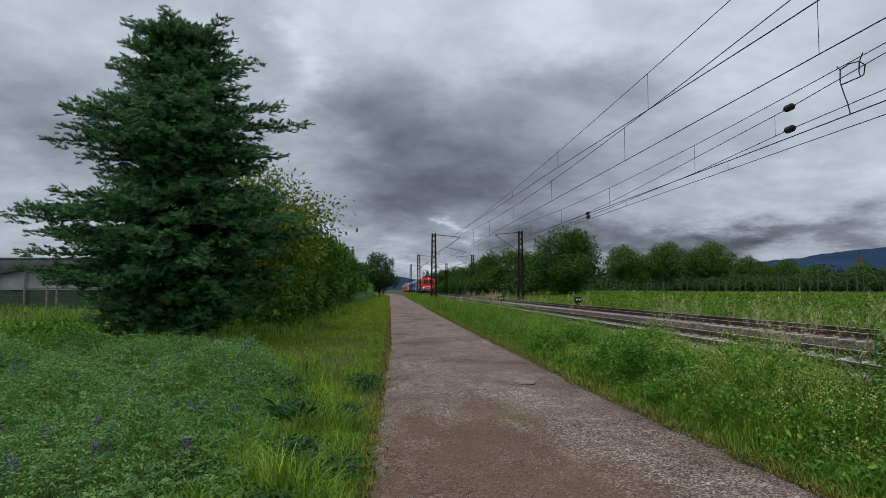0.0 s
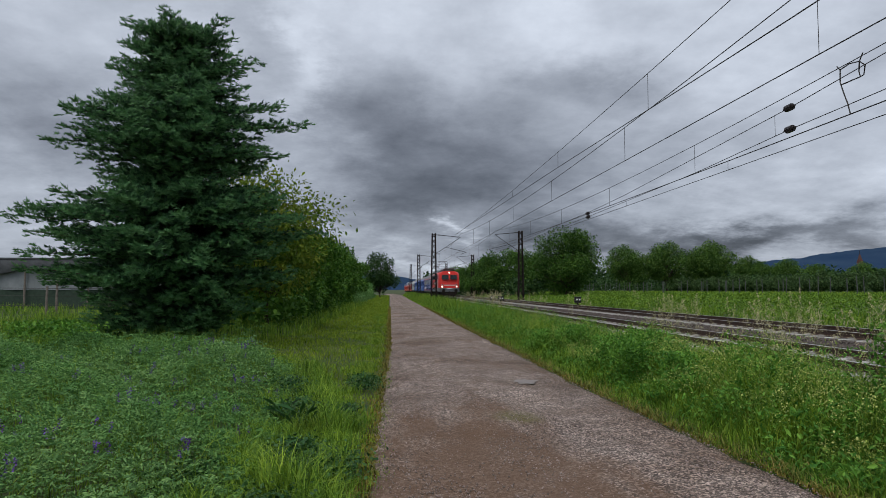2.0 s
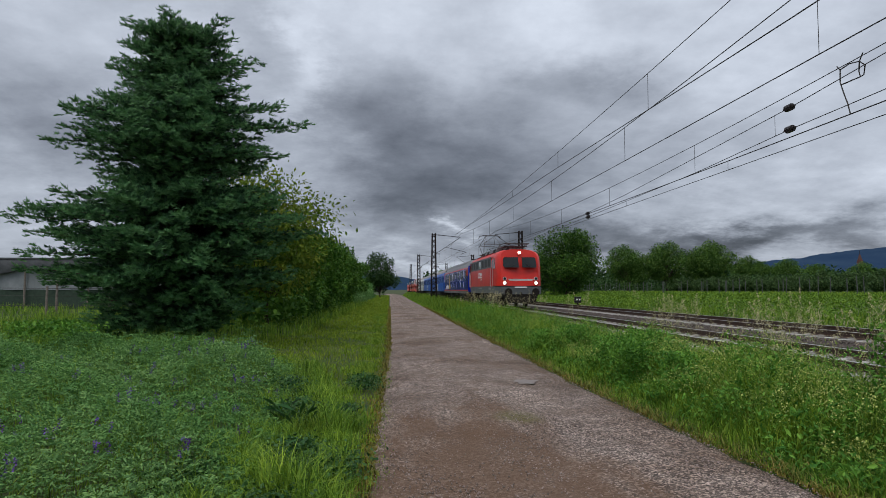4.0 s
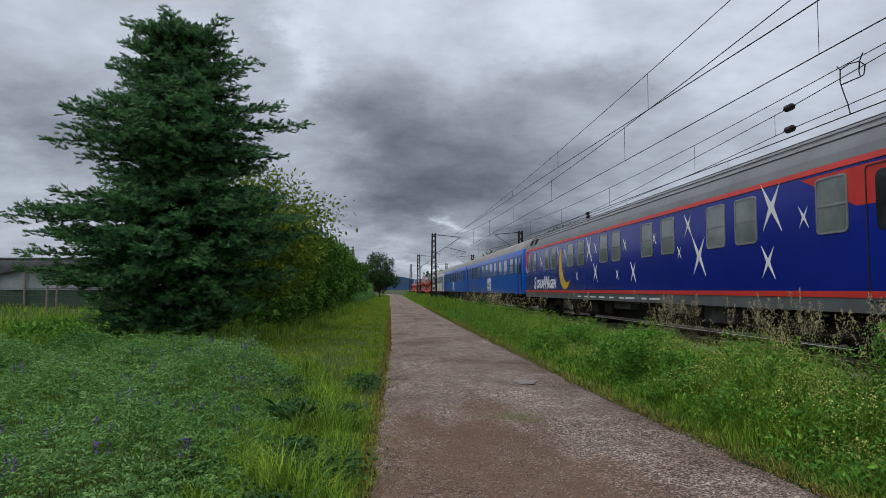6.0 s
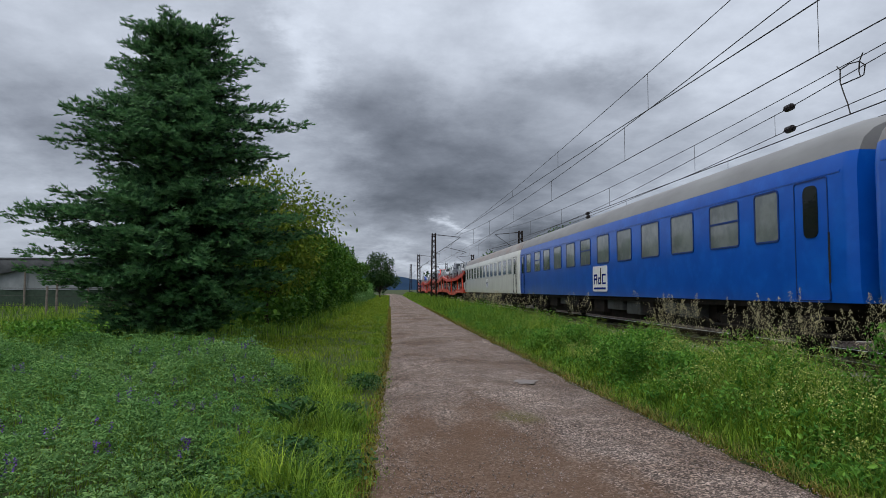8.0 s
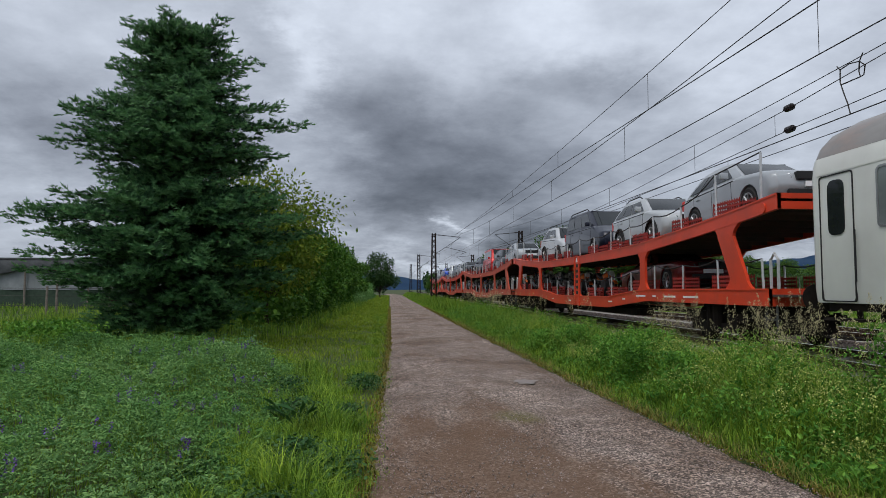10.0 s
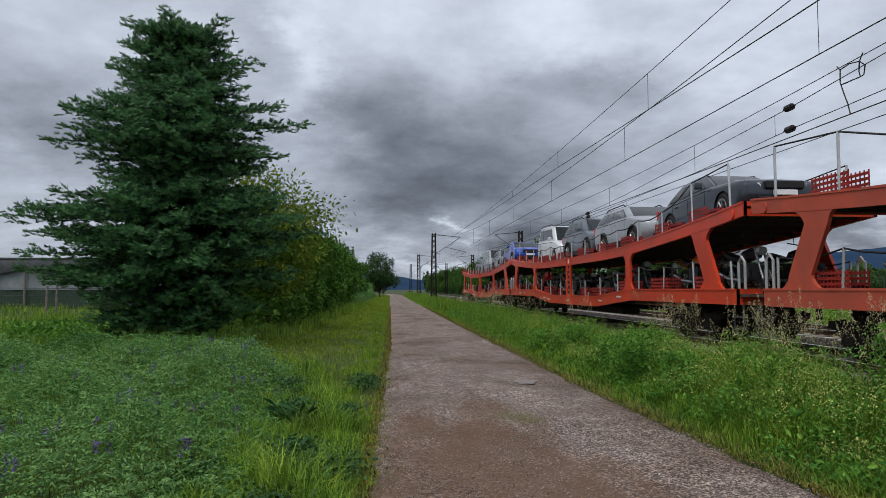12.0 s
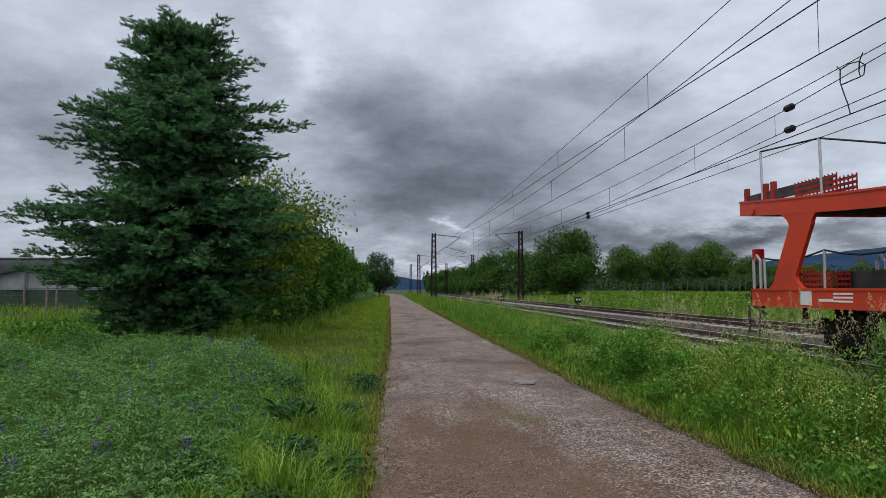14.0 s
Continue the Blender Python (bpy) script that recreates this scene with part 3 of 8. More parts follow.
# -- broad-leaved trees --
def grow_tree(name, label, h, w, leaf, n_leaf, m, seed, trunk=0.25, trunk_r=0.14, squash=0.85, clumps=26, aspect=0.5, low=False, airy=0.2):
    rng = np.random.default_rng(seed)
    root = tagged(empty(name), label, "bush" if low else "tree")
    bm = bmesh.new()
    zt = h * trunk
    if not low:
        tube(bm, [(0, 0, -0.15), (0.03 * h * 0.2, 0, zt * 0.5), (0, 0.02 * h, zt), (0.02 * h, 0, h * 0.55)], trunk_r, 8, trunk_r * 0.45)
    cz, rz = (h + zt) / 2, (h - zt) / 2
    C, R = [], []
    for i in range(clumps):
        v = rng.normal(size=3)
        v /= np.linalg.norm(v)
        k = rng.uniform(0.45, 0.88)
        if trunk < 0.1 and i % 3 == 0:
            v[2] = -abs(v[2]) * 0.6 - 0.35
        lump = 1 + 0.25 * noise.noise((v[0] * 1.7 + seed, v[1] * 1.7, v[2] * 1.7))
        c = np.array([v[0] * w / 2, v[1] * w / 2, v[2] * rz]) * k * lump
        c[:2] *= 1.0 if c[2] > -rz * 0.3 else 0.95
        c[2] += cz
        C.append(c)
        R.append(rng.uniform(0.28, 0.5) * min(w / 2, rz * 1.3))
        fork = np.array([0, 0, zt * 0.8 + (c[2] - zt * 0.8) * 0.35 if not low else 0.0])
        mid = fork * 0.5 + c * 0.5 + np.array([0, 0, -0.04 * h])
        tube(bm, [tuple(fork), tuple(mid), tuple(c)], trunk_r * 0.35, 5, trunk_r * 0.08)
    part("trunk" if not low else "stems", bm, M_BARK, root, smooth=True)
    C, R = np.array(C), np.array(R)
    pick = rng.choice(len(C), n_leaf, p=R ** 2 / np.sum(R ** 2))
    v = unit(rng.normal(size=(n_leaf, 3)))
    rad = rng.uniform(airy, 1.0, n_leaf) ** 0.6
    stray = rng.random(n_leaf) < 0.08
    rad[stray] *= 1.3
    P = C[pick] + v * (R[pick] * rad)[:, None] * np.array([1, 1, squash])
    P = P[P[:, 2] > 0.05]
    V, F = leaf_soup(P, leaf, aspect, 0.35, rng, tilt=v[:len(P)] * 0.6 + np.array([0, 0, -0.25]))
    tagged(soup("crown", V, F, m, root), kind="stuff")
    return root


def plant(ob, x, y, rz=0.0, s=1.0, first=False):
    m = pose(x, y, float(ground_z(x, y)) - 0.02, 0, 0, rz)
    if first:
        ob.matrix_basis = m @ Matrix.Scale(s, 4)
        return ob
    c = copy_thing(ob, m)
    c.scale = (s, s, s)
    return c


FIR = build_fir(-6.1, 19.6)
FIR.scale = (1, 1, 0.995)
plant(grow_tree("walnut_tree", "young walnut tree with airy yellow-green leaves beside the fir", 6.7, 6.0, 0.22, 14000, M_LEAF_YOUNG, 3, 0.12, 0.12, clumps=54, aspect=0.42, airy=0.1), -5.0, 27.5, 0, 1, True)
HEDGE = grow_tree("hedge_tree", "dense green hedge tree along the farm road", 6.0, 5.0, 0.24, 13000, M_LEAF, 8, 0.04, 0.12, clumps=34)
plant(HEDGE, -5.6, 35.5, 30, 0.95, True)
for x, y, r, s in ((-5.3, 43, 120, 1.0), (-5.2, 52, 200, 1.02), (-5.3, 63, 290, 1.08), (-5.4, 76, 70, 1.12), (-5.3, 92, 160, 1.05), (-9.5, 40, 15, 1.0), (-10, 56, 75, 1.0)):
    plant(HEDGE, x, y, r, s)
BUSH = grow_tree("hedge_bush", "pale green rounded bush on the road verge", 2.6, 3.4, 0.17, 3500, M_VETCH, 21, 0.0, 0.05, clumps=18, low=True)
plant(BUSH, -3.9, 84, 0, 1, True)
for x, y, r, s in ((-3.9, 100, 80, 1.0), (-3.7, 114, 200, 1.1), (-4.2, 73, 250, 0.9)):
    plant(BUSH, x, y, r, s)
plant(grow_tree("lime_tree", "round dark green tree at the bend of the road", 9.3, 7.4, 0.42, 9000, M_LEAF_DARK, 31, 0.06, 0.2, clumps=40), -2.1, 142, 0, 1, True)
WOOD = grow_tree("line_side_tree", "bushy mid-green tree beside the railway line", 8.2, 7.0, 0.36, 11000, M_LINE, 41, 0.03, 0.15, clumps=36)
plant(WOOD, 19.2, 112, 0, 1, True)
for x, y, r, s in ((18.3, 124, 60, 0.95), (22.8, 108, 140, 0.96), (17.9, 136, 200, 0.85), (18.6, 150, 20, 0.85), (18.6, 166, 300, 0.85), (18.8, 182, 100, 0.95), (18.4, 205, 170, 0.9), (18.5, 232, 220, 1.0), (18, 265, 40, 1.0), (25.5, 128, 80, 1.0), (30, 140, 10, 1.0), (37, 150, 260, 1.0)):
    plant(WOOD, x, y, r, s)
plant(grow_tree("walnut_tree", "tall spreading walnut tree beside the railway line", 11.2, 10.6, 0.36, 20000, M_LINE, 52, 0.02, 0.25, clumps=44, airy=0.2), 26.6, 99, 0, 1, True)
ROW = grow_tree("orchard_standard", "round fruit tree with a short bare trunk in meadow", 11.6, 10.8, 0.44, 16000, M_ROWTREE, 63, 0.16, 0.25, clumps=42)
plant(ROW, 54.5, 150, 0, 0.93, True)
for x, y, r, s in ((64, 150, 90, 1.0), (74, 150, 200, 1.02), (84, 175, 10, 0.9), (120, 215, 60, 1.0), (131, 212, 160, 0.92), (46, 176, 260, 0.95), (150, 260, 33, 1.0), (175, 262, 133, 0.95), (200, 268, 210, 1.05)):
    plant(ROW, x, y, r, s)
ORCH = grow_tree("orchard_tree", "low fruit tree in an orchard row", 3.3, 2.8, 0.30, 2000, M_ORCHARD, 71, 0.14, 0.06, clumps=16)
ORCH["group"] = "orchard rows"
plant(ORCH, 62, 52, 0, 1, True)
for i, x in enumerate((62, 68, 75, 84)):
    for j in range(26):
        y = 52 + j * (3.6 + 0.5 * i) + RNG.uniform(-0.4, 0.4)
        if (i, j) != (0, 0):
            plant(ORCH, x + RNG.uniform(-0.3, 0.3), y, RNG.uniform(0, 360), RNG.uniform(0.85, 1.15))


# -- ground cover --
def scatter(n, xr, yr, keep=None, near=1.0):
    """Points in a stretch of ground; denser towards small y where near is over 1."""
    x = RNG.uniform(*xr, n)
    y = yr[0] + (yr[1] - yr[0]) * RNG.uniform(0, 1, n) ** near
    if keep is not None:
        k = keep(x, y)
        x, y = x[k], y[k]
    return x, y


def lumps(x, y, f, k=0.0):
    return np.sin(x * 1.7 * f + k) * np.sin(y * 1.3 * f + 2 * k) + 0.6 * np.sin(x * 3.1 * f + y * 2.2 * f + k)


def vetch_edge(y):
    return np.interp(y, [3, 6.7, 10, 13, 15.5, 17.5], [-0.95, -1.15, -1.45, -1.9, -2.6, -4.2])


def far_wood(name, label, xr, yr, n, h, size):
    """Distant woodland edge: many leaf clumps under an uneven skyline."""
    x = RNG.uniform(*xr, n)
    y = RNG.uniform(*yr, n)
    top = h * (0.72 + 0.28 * np.sin(x * 0.21) * np.sin(x * 0.083 + 1) + 0.12 * np.sin(x * 0.9 + y * 0.3))
    P = on_ground(x, y)
    P[:, 2] += top * RNG.uniform(0.0, 1.0, n) ** 0.7
    stuff(name, leaf_soup(P, size, 0.7, 0.4), M_LEAF if size < 0.3 else M_LEAF_DARK, label, "woodland")


far_wood("far_wood", "distant dark green woodland behind the fields", (16, 330), (290, 330), 26000, 12.0, 1.5)
far_wood("far_wood", "hedge below the fruit trees at the field edge", (36, 112), (176, 200), 9000, 5.0, 0.7)
far_wood("far_wood", "dark green thicket along the railway", (17.3, 24), (98, 290), 12000, 4.6, 0.55)
far_wood("far_wood", "distant trees behind the orchard rows", (88, 150), (60, 200), 12000, 5.2, 0.8)
far_wood("hedge_undergrowth", "dense green undergrowth of the roadside hedge", (-7.5, -3.9), (25, 75), 16000, 2.6, 0.24)
far_wood("far_wood", "dark hedge behind the meadow fence", (-70, -13), (78, 92), 9000, 4.5, 0.6)


def mound_h(x, y):
    """The height of the vetch mat."""
    m = 0.37 + 0.40 * np.exp(-((x + 2.3) / 0.9) ** 2 - ((y - 11.2) / 2.0) ** 2) + 0.17 * lumps(x, y, 0.9, 2) + 0.09 * lumps(x, y, 2.8, 1) + 0.06 * lumps(x, y, 7.0, 4)
    return np.clip(m * np.clip((vetch_edge(y) - x) / 0.7, 0.35, 1), 0.10, 1.05)


def build_cover():
    # mown strip by the road
    x, y = scatter(84000, (-5.4, 0.05), (4.0, 60), lambda a, b: ((a > vetch_edge(b) - 0.4) | (b > 17.5)) & ((a > -3.6) | (b < 24)), near=2.0)
    far = np.interp(y, [4, 60], [1.0, 3.0])
    h = np.where(x > -0.15, 0.05, 0.085) * (1 + 0.35 * lumps(x, y, 1.0)) * np.sqrt(far)
    stuff("mown_grass", blade_soup(on_ground(x, y), np.maximum(h, 0.03), 0.009 * far, 0.7), M_MOWN, "short mown grass strip along the gravel road", "grass")
    x, y = scatter(12000, (-4.2, -0.1), (58, 185), near=1.3)
    stuff("mown_grass", blade_soup(on_ground(x, y), 0.2, 0.05, 0.6), M_MOWN, "short mown grass strip further along the road", "grass")
    # longer grass between the vetch and the road
    x, y = scatter(24000, (-2.6, -0.3), (3.6, 14.5), lambda a, b: (np.abs(a - vetch_edge(b) - 0.2) < 0.55) & (lumps(a, b, 2.3, 5) > -0.5), near=1.6)
    h = 0.30 + 0.15 * lumps(x, y, 2.1, 1)
    stuff("tall_grass", blade_soup(on_ground(x, y), np.maximum(h, 0.10), 0.009, 1.0), M_GRASS, "long lush green grass between vetch and mown strip", "grass")
    # tufts that hang on the road edge
    cx, cy = RNG.uniform(-0.75, -0.35, 42), np.sort(4.4 + 40 * RNG.uniform(0, 1, 42) ** 1.8)
    x = np.repeat(cx, 160) + RNG.normal(0, 0.11, 42 * 160)
    y = np.repeat(cy, 160) + RNG.normal(0, 0.16, 42 * 160)
    stuff("grass_tufts", blade_soup(on_ground(x, y), 0.2, 0.008, 0.8), M_GRASS, "fresh green grass tufts beside the gravel", "grass")
    # low dark weeds in the strip: clover patches and a dock plant
    P = []
    for a, b, r, hh in ((-0.55, 6.0, 0.36, 0.20), (-0.85, 6.6, 0.25, 0.22), (-0.42, 11.3, 0.30, 0.24), (-0.55, 9.0, 0.16, 0.14), (-1.15, 8.4, 0.3, 0.3), (-0.9, 4.9, 0.3, 0.2), (-1.6, 5.4, 0.35, 0.3), (-1.5, 10.3, 0.3, 0.34)):
        m = int(2600 * r)
        P.append(np.stack([RNG.normal(a, r * 0.5, m), RNG.normal(b, r * 0.7, m), hh * RNG.uniform(0.1, 1, m)], 1))
    stuff("clover", leaf_soup(np.concatenate(P), 0.042, 0.8, 0.7), M_DOCK, "low dark green clover patches beside the road", "wild plants")
    P, T = [], []
    for a, b in ((-1.02, 7.7), (-1.25, 8.1)):
        for q in range(11):
            an, le = RNG.uniform(0, 6.28), RNG.uniform(0.10, 0.2)
            P.append((a + math.cos(an) * le, b + math.sin(an) * le, 0.16 + RNG.uniform(0, 0.22)))
            T.append((math.cos(an), math.sin(an), 0.7))
    stuff("dock_leaves", leaf_soup(np.array(P), 0.24, 0.24, 0.4, RNG, np.array(T) * 2.2), M_DOCK, "broad dark dock leaves in the grass", "wild plants")
    # vetch
    n = 17000
    x, y = scatter(n * 2, (-12.5, -0.9), (3.2, 17.5), lambda a, b: (a < vetch_edge(b)) & (a > -0.75 * b - 1.0) & (np.hypot(a + 6.4, b - 19.6) > 2.6), near=1.35)
    n = len(x)
    mound = mound_h(x, y)
    base = on_ground(x, y)
    base[:, 2] += mound * RNG.uniform(0.3, 1.0, n) ** 0.6 + (RNG.random(n) < 0.06) * 0.12
    k = 13
    a = RNG.uniform(0, 6.283, n)
    d = np.stack([np.cos(a), np.sin(a), RNG.uniform(-0.1, 0.9, n)], 1)
    d = unit(d)
    s = unit(np.cross(d, np.array([0.01, 0, 1.0])))
    L = np.interp(y, [3, 17], [0.17, 0.26]) * RNG.uniform(0.6, 1.4, n)
    P, T = [], []
    for j in range(k):
        u = (j // 2 + 0.5) / (k / 2)
        sg = 1 if j % 2 else -1
        droop = np.stack([0 * u * L, 0 * L, -0.35 * L * u * u], 1)
        P.append(base + d * (L * u)[:, None] + droop + s * sg * (L * 0.13)[:, None])
        T.append(s * sg + d * 0.5)
    P, T = np.concatenate(P), np.concatenate(T)
    stuff("vetch", leaf_soup(P, np.tile(np.interp(y, [3, 17], [0.042, 0.066]), k)[:, None], 0.36, 0.6, RNG, T), M_VETCH, "dense mat of feathery grey-green vetch", "wild plants")
    # stems and blades among the vetch
    sel = RNG.random(n) < 0.6
    b2 = on_ground(x[sel], y[sel])
    stuff("vetch_stems", blade_soup(b2, mound[sel] * 1.15 + 0.12, 0.008, 0.9), M_GRASS, "thin stems and grass blades in the vetch", "wild plants")
    # flower spikes
    cx = RNG.uniform(-8, -1.2, 150)
    cy = 4.6 + 10 * RNG.uniform(0, 1, 150) ** 1.1
    kk = (cx < vetch_edge(cy) - 0.2) & (cx > -0.62 * cy - 0.6)
    cx, cy = cx[kk], cy[kk]
    P = []
    for a, b in zip(cx, cy):
        for q in range(RNG.integers(2, 5)):
            ox, oy, oz = a + RNG.normal(0, 0.10), b + RNG.normal(0, 0.10), float(mound_h(np.array(a), np.array(b))) + RNG.uniform(0.0, 0.10)
            for r in range(16):
                P.append((ox + RNG.normal(0, 0.010), oy + RNG.normal(0, 0.010), oz + r * 0.0055))
    stuff("vetch_flowers", leaf_soup(np.array(P), 0.020, 0.7, 0.1), M_VIOLET, "violet flower spikes of the vetch", "flowers")
    # tall grass along the hedge and round the fir
    x, y = scatter(30000, (-16, -2.3), (15.5, 75), lambda a, b: (a < np.interp(b, [15, 18, 25, 60], [-3.2, -4.4, -2.9, -2.7]) + 0.0) & (a > -0.72 * b) & ((a > -4.6) | (b < 34)), near=1.7)
    far = np.interp(y, [15, 70], [1, 2.4])
    stuff("tall_grass", blade_soup(on_ground(x, y), 0.55 + 0.12 * lumps(x, y, 0.7), 0.012 * far, 0.45), M_GRASS, "tall uncut grass at the foot of the hedge", "grass")
    x, y = scatter(9000, (-30, -7), (17, 50), lambda a, b: a > -0.75 * b)
    stuff("meadow_grass", blade_soup(on_ground(x, y), 0.5, 0.025, 0.5), M_GRASS, "rough meadow grass near the fence", "grass")
    # verges behind the standpoint
    x, y = scatter(16000, (-9, -0.5), (-18, 4.0))
    stuff("tall_grass", blade_soup(on_ground(x, y), 0.38, 0.014, 0.6), M_GRASS, "uncut grass along the road behind the standpoint", "grass")
    x, y = scatter(12000, (4.1, 6.3), (-18, 3.4))
    stuff("verge_grass", blade_soup(on_ground(x, y), 0.5, 0.014, 0.5), M_GRASS, "grass belt between road and railway behind the standpoint", "grass")
    # leafy weeds below the fir
    cx = np.array([-9.6, -8.9, -8.3, -9.0, -7.6])
    cy = np.array([18.3, 17.4, 17.9, 19.0, 17.0])
    P = np.concatenate([np.stack([RNG.normal(a, 0.3, 420), RNG.normal(b, 0.3, 420), RNG.uniform(0.1, 0.85, 420)], 1) for a, b in zip(cx, cy)])
    stuff("weeds", leaf_soup(P, 0.13, 0.55, 0.5), M_HERB, "leafy nettles and brambles by the fir", "wild plants")
    # right verge: road edge, lush belt, line-side tall grasses
    def verge_h(a, b):
        return np.interp(a, [3.3, 3.55, 3.9, 4.5, 5.3, 6.0, 6.5], [0.05, 0.12, 0.36, 0.66, 0.80, 0.74, 0.45]) * (1 + 0.30 * lumps(a, b, 1.1, 3)) * np.where(a > 4.2, np.interp(b, [7, 13, 20, 35, 80], [1.0, 0.85, 0.80, 1.0, 1.15]), 1.0)
    x, y = scatter(95000, (3.25, 6.55), (3.2, 34), lambda a, b: a > np.interp(b, [3, 5, 11, 34], [3.6, 3.5, 3.3, 3.22]), near=1.7)
    far = np.interp(y, [3, 34], [1.0, 2.0])
    stuff("verge_grass", blade_soup(on_ground(x, y), np.maximum(verge_h(x, y), 0.05), 0.009 * far, 0.8), M_GRASS, "lush green grass belt between road and railway", "grass")
    x, y = scatter(30000, (3.3, 6.6), (32, 190), near=1.5)
    far = np.interp(y, [32, 190], [1.0, 3.0])
    stuff("verge_grass", blade_soup(on_ground(x, y), np.maximum(verge_h(x, y), 0.08) * 1.05, 0.028 * far, 0.45), M_GRASS, "grass belt further along the railway", "grass")
    # broad-leaved herbs in the verge
    P = []
    for q in range(1500):
        a, b = RNG.uniform(3.7, 6.3), 4.5 + 40 * RNG.uniform(0, 1) ** 1.5
        hh = float(verge_h(np.array(a), np.array(b))) * RNG.uniform(0.7, 1.1)
        nl = 34
        P.append(np.stack([RNG.normal(a, 0.09, nl), RNG.normal(b, 0.09, nl), hh * RNG.uniform(0.25, 1.08, nl)], 1))
    stuff("verge_herbs", leaf_soup(np.concatenate(P), 0.075, 0.4, 0.6), M_HERB, "leafy herbs growing through the verge grass", "wild plants")
    bx = [(3.98, 10.9, 0.82, 0.34), (4.45, 11.5, 0.95, 0.38), (4.15, 12.3, 0.8, 0.35), (4.35, 9.9, 0.7, 0.25), (4.05, 17.2, 0.62, 0.4), (4.5, 16.0, 0.8, 0.4), (5.55, 6.9, 1.28, 0.22)]
    P = [np.stack([RNG.normal(a, r * 0.55, 1900), RNG.normal(b, r * 0.6, 1900), hh * RNG.uniform(0.02, 1, 1900) ** 0.7], 1) for a, b, hh, r in bx]
    stuff("nettles", leaf_soup(np.concatenate(P), 0.066, 0.45, 0.5), M_HERB, "dark clumps of leafy nettles at the road edge", "wild plants")
    # feathery upright herbs with pale tops
    P = []
    for q in range(1700):
        b = 4.3 + 24 * RNG.uniform(0, 1) ** 1.5
        a = RNG.uniform(4.0, 6.5)
        if lumps(np.array(a), np.array(b), 1.7, 8) < -0.55:
            continue
        hh = float(verge_h(np.array(a), np.array(b))) * RNG.uniform(0.85, 1.28)
        lx, ly, m = RNG.normal(0, 0.07), RNG.normal(0, 0.07), 46
        u = RNG.uniform(0.35, 1, m)
        spread = 0.075 * (1.08 - u) + 0.012
        P.append(np.stack([a + lx * u + RNG.normal(0, 1, m) * spread, b + ly * u + RNG.normal(0, 1, m) * spread, hh * u], 1))
    stuff("feathery_herbs", leaf_soup(np.concatenate(P), 0.036, 0.34, 0.3, tilt=np.array([0, 0, 0.8])), M_PLUME, "feathery yellow-green herbs in the verge", "wild plants")
    # long bleached blades hanging onto the gravel
    yy = 4.2 + 30 * RNG.uniform(0, 1, 1500) ** 1.7
    xx = np.array([road_edges(float(v))[1] for v in yy]) + np.abs(RNG.normal(0.06, 0.16, 1500))
    stuff("dry_grass", blade_soup(on_ground(xx, yy, 0.02), 0.17, 0.008 * np.interp(yy, [4, 34], [1, 2]), 1.6), M_DRY, "bleached dry grass along the gravel edge", "grass")
    # bedstraw blossom
    P = []
    for q in range(520):
        a, b = RNG.uniform(3.9, 6.1), 4.5 + 11 * RNG.uniform(0, 1)
        hh = float(verge_h(np.array(a), np.array(b)))
        P.append(np.stack([RNG.normal(a, 0.06, 30), RNG.normal(b, 0.06, 30), hh * RNG.uniform(0.62, 1.12, 30)], 1))
    stuff("bedstraw", leaf_soup(np.concatenate(P), 0.022, 0.8, 0.5), M_BLOSSOM, "pale yellow bedstraw blossom in the verge", "flowers")
    # seed heads
    P, Q, H = [], [], []
    heads = [(RNG.uniform(6.2, 16.5), RNG.uniform(5.5, 6.35)) for q in range(11)] + [(17 + 30 * RNG.uniform(0, 1), RNG.uniform(5.3, 6.3)) for q in range(16)]
    for q in range(330):
        b0, a0 = heads[q % len(heads)]
        b, a = b0 + RNG.normal(0, 0.30 + 0.012 * b0), a0 + RNG.normal(0, 0.16)
        hh = RNG.uniform(0.8, 1.45) * (1.1 if q % 7 == 0 else 1.0)
        lx, ly = RNG.normal(0, 0.2), RNG.normal(0, 0.2)
        Q.append((a, b, 0.0))
        H.append((a + lx, b + ly, hh))
        m = 64
        u = RNG.uniform(0, 1, m) ** 0.8
        out = 0.058 * (1.08 - u) * RNG.uniform(0.5, 1.5)
        P.append(np.stack([a + lx * (0.8 + 0.45 * u) + RNG.normal(0, 1, m) * out, b + ly * (0.8 + 0.45 * u) + RNG.normal(0, 1, m) * out, hh - 0.16 + 0.34 * u - 0.25 * (lx * lx + ly * ly) * u], 1))
    stuff("grass_panicles", leaf_soup(np.concatenate(P), 0.026, 0.3, 0.1, tilt=np.array([0, 0, 1.0])), M_SEED, "beige seed heads of tall grasses by the track", "grass")
    Q, H = np.array(Q), np.array(H)
    s = np.array([0.004, 0.002, 0])
    V = np.stack([Q - s, Q + s, H], 1).reshape(-1, 3)
    stuff("grass_stalks", (V, np.arange(len(V)).reshape(-1, 3)), M_STALK, "thin stalks of tall grasses by the track", "grass")
    # moss and dry fringe on both road edges
    yy = 4 + 60 * RNG.uniform(0, 1, 16000) ** 1.7
    e = np.array([road_edges(float(v)) for v in yy])
    left = RNG.random(16000) < 0.5
    xx = np.where(left, e[:, 0] - np.abs(RNG.normal(0, 0.10, 16000)) + 0.05, e[:, 1] + np.abs(RNG.normal(0, 0.13, 16000)) - 0.06)
    P = on_ground(xx, yy, 0.035)
    stuff("road_edge_moss", blade_soup(P, 0.035 * np.interp(yy, [4, 60], [1, 2]), 0.012 * np.interp(yy, [4, 60], [1, 2.5]), 1.2), M_MOSS, "yellow-brown moss fringe along the gravel", "moss")
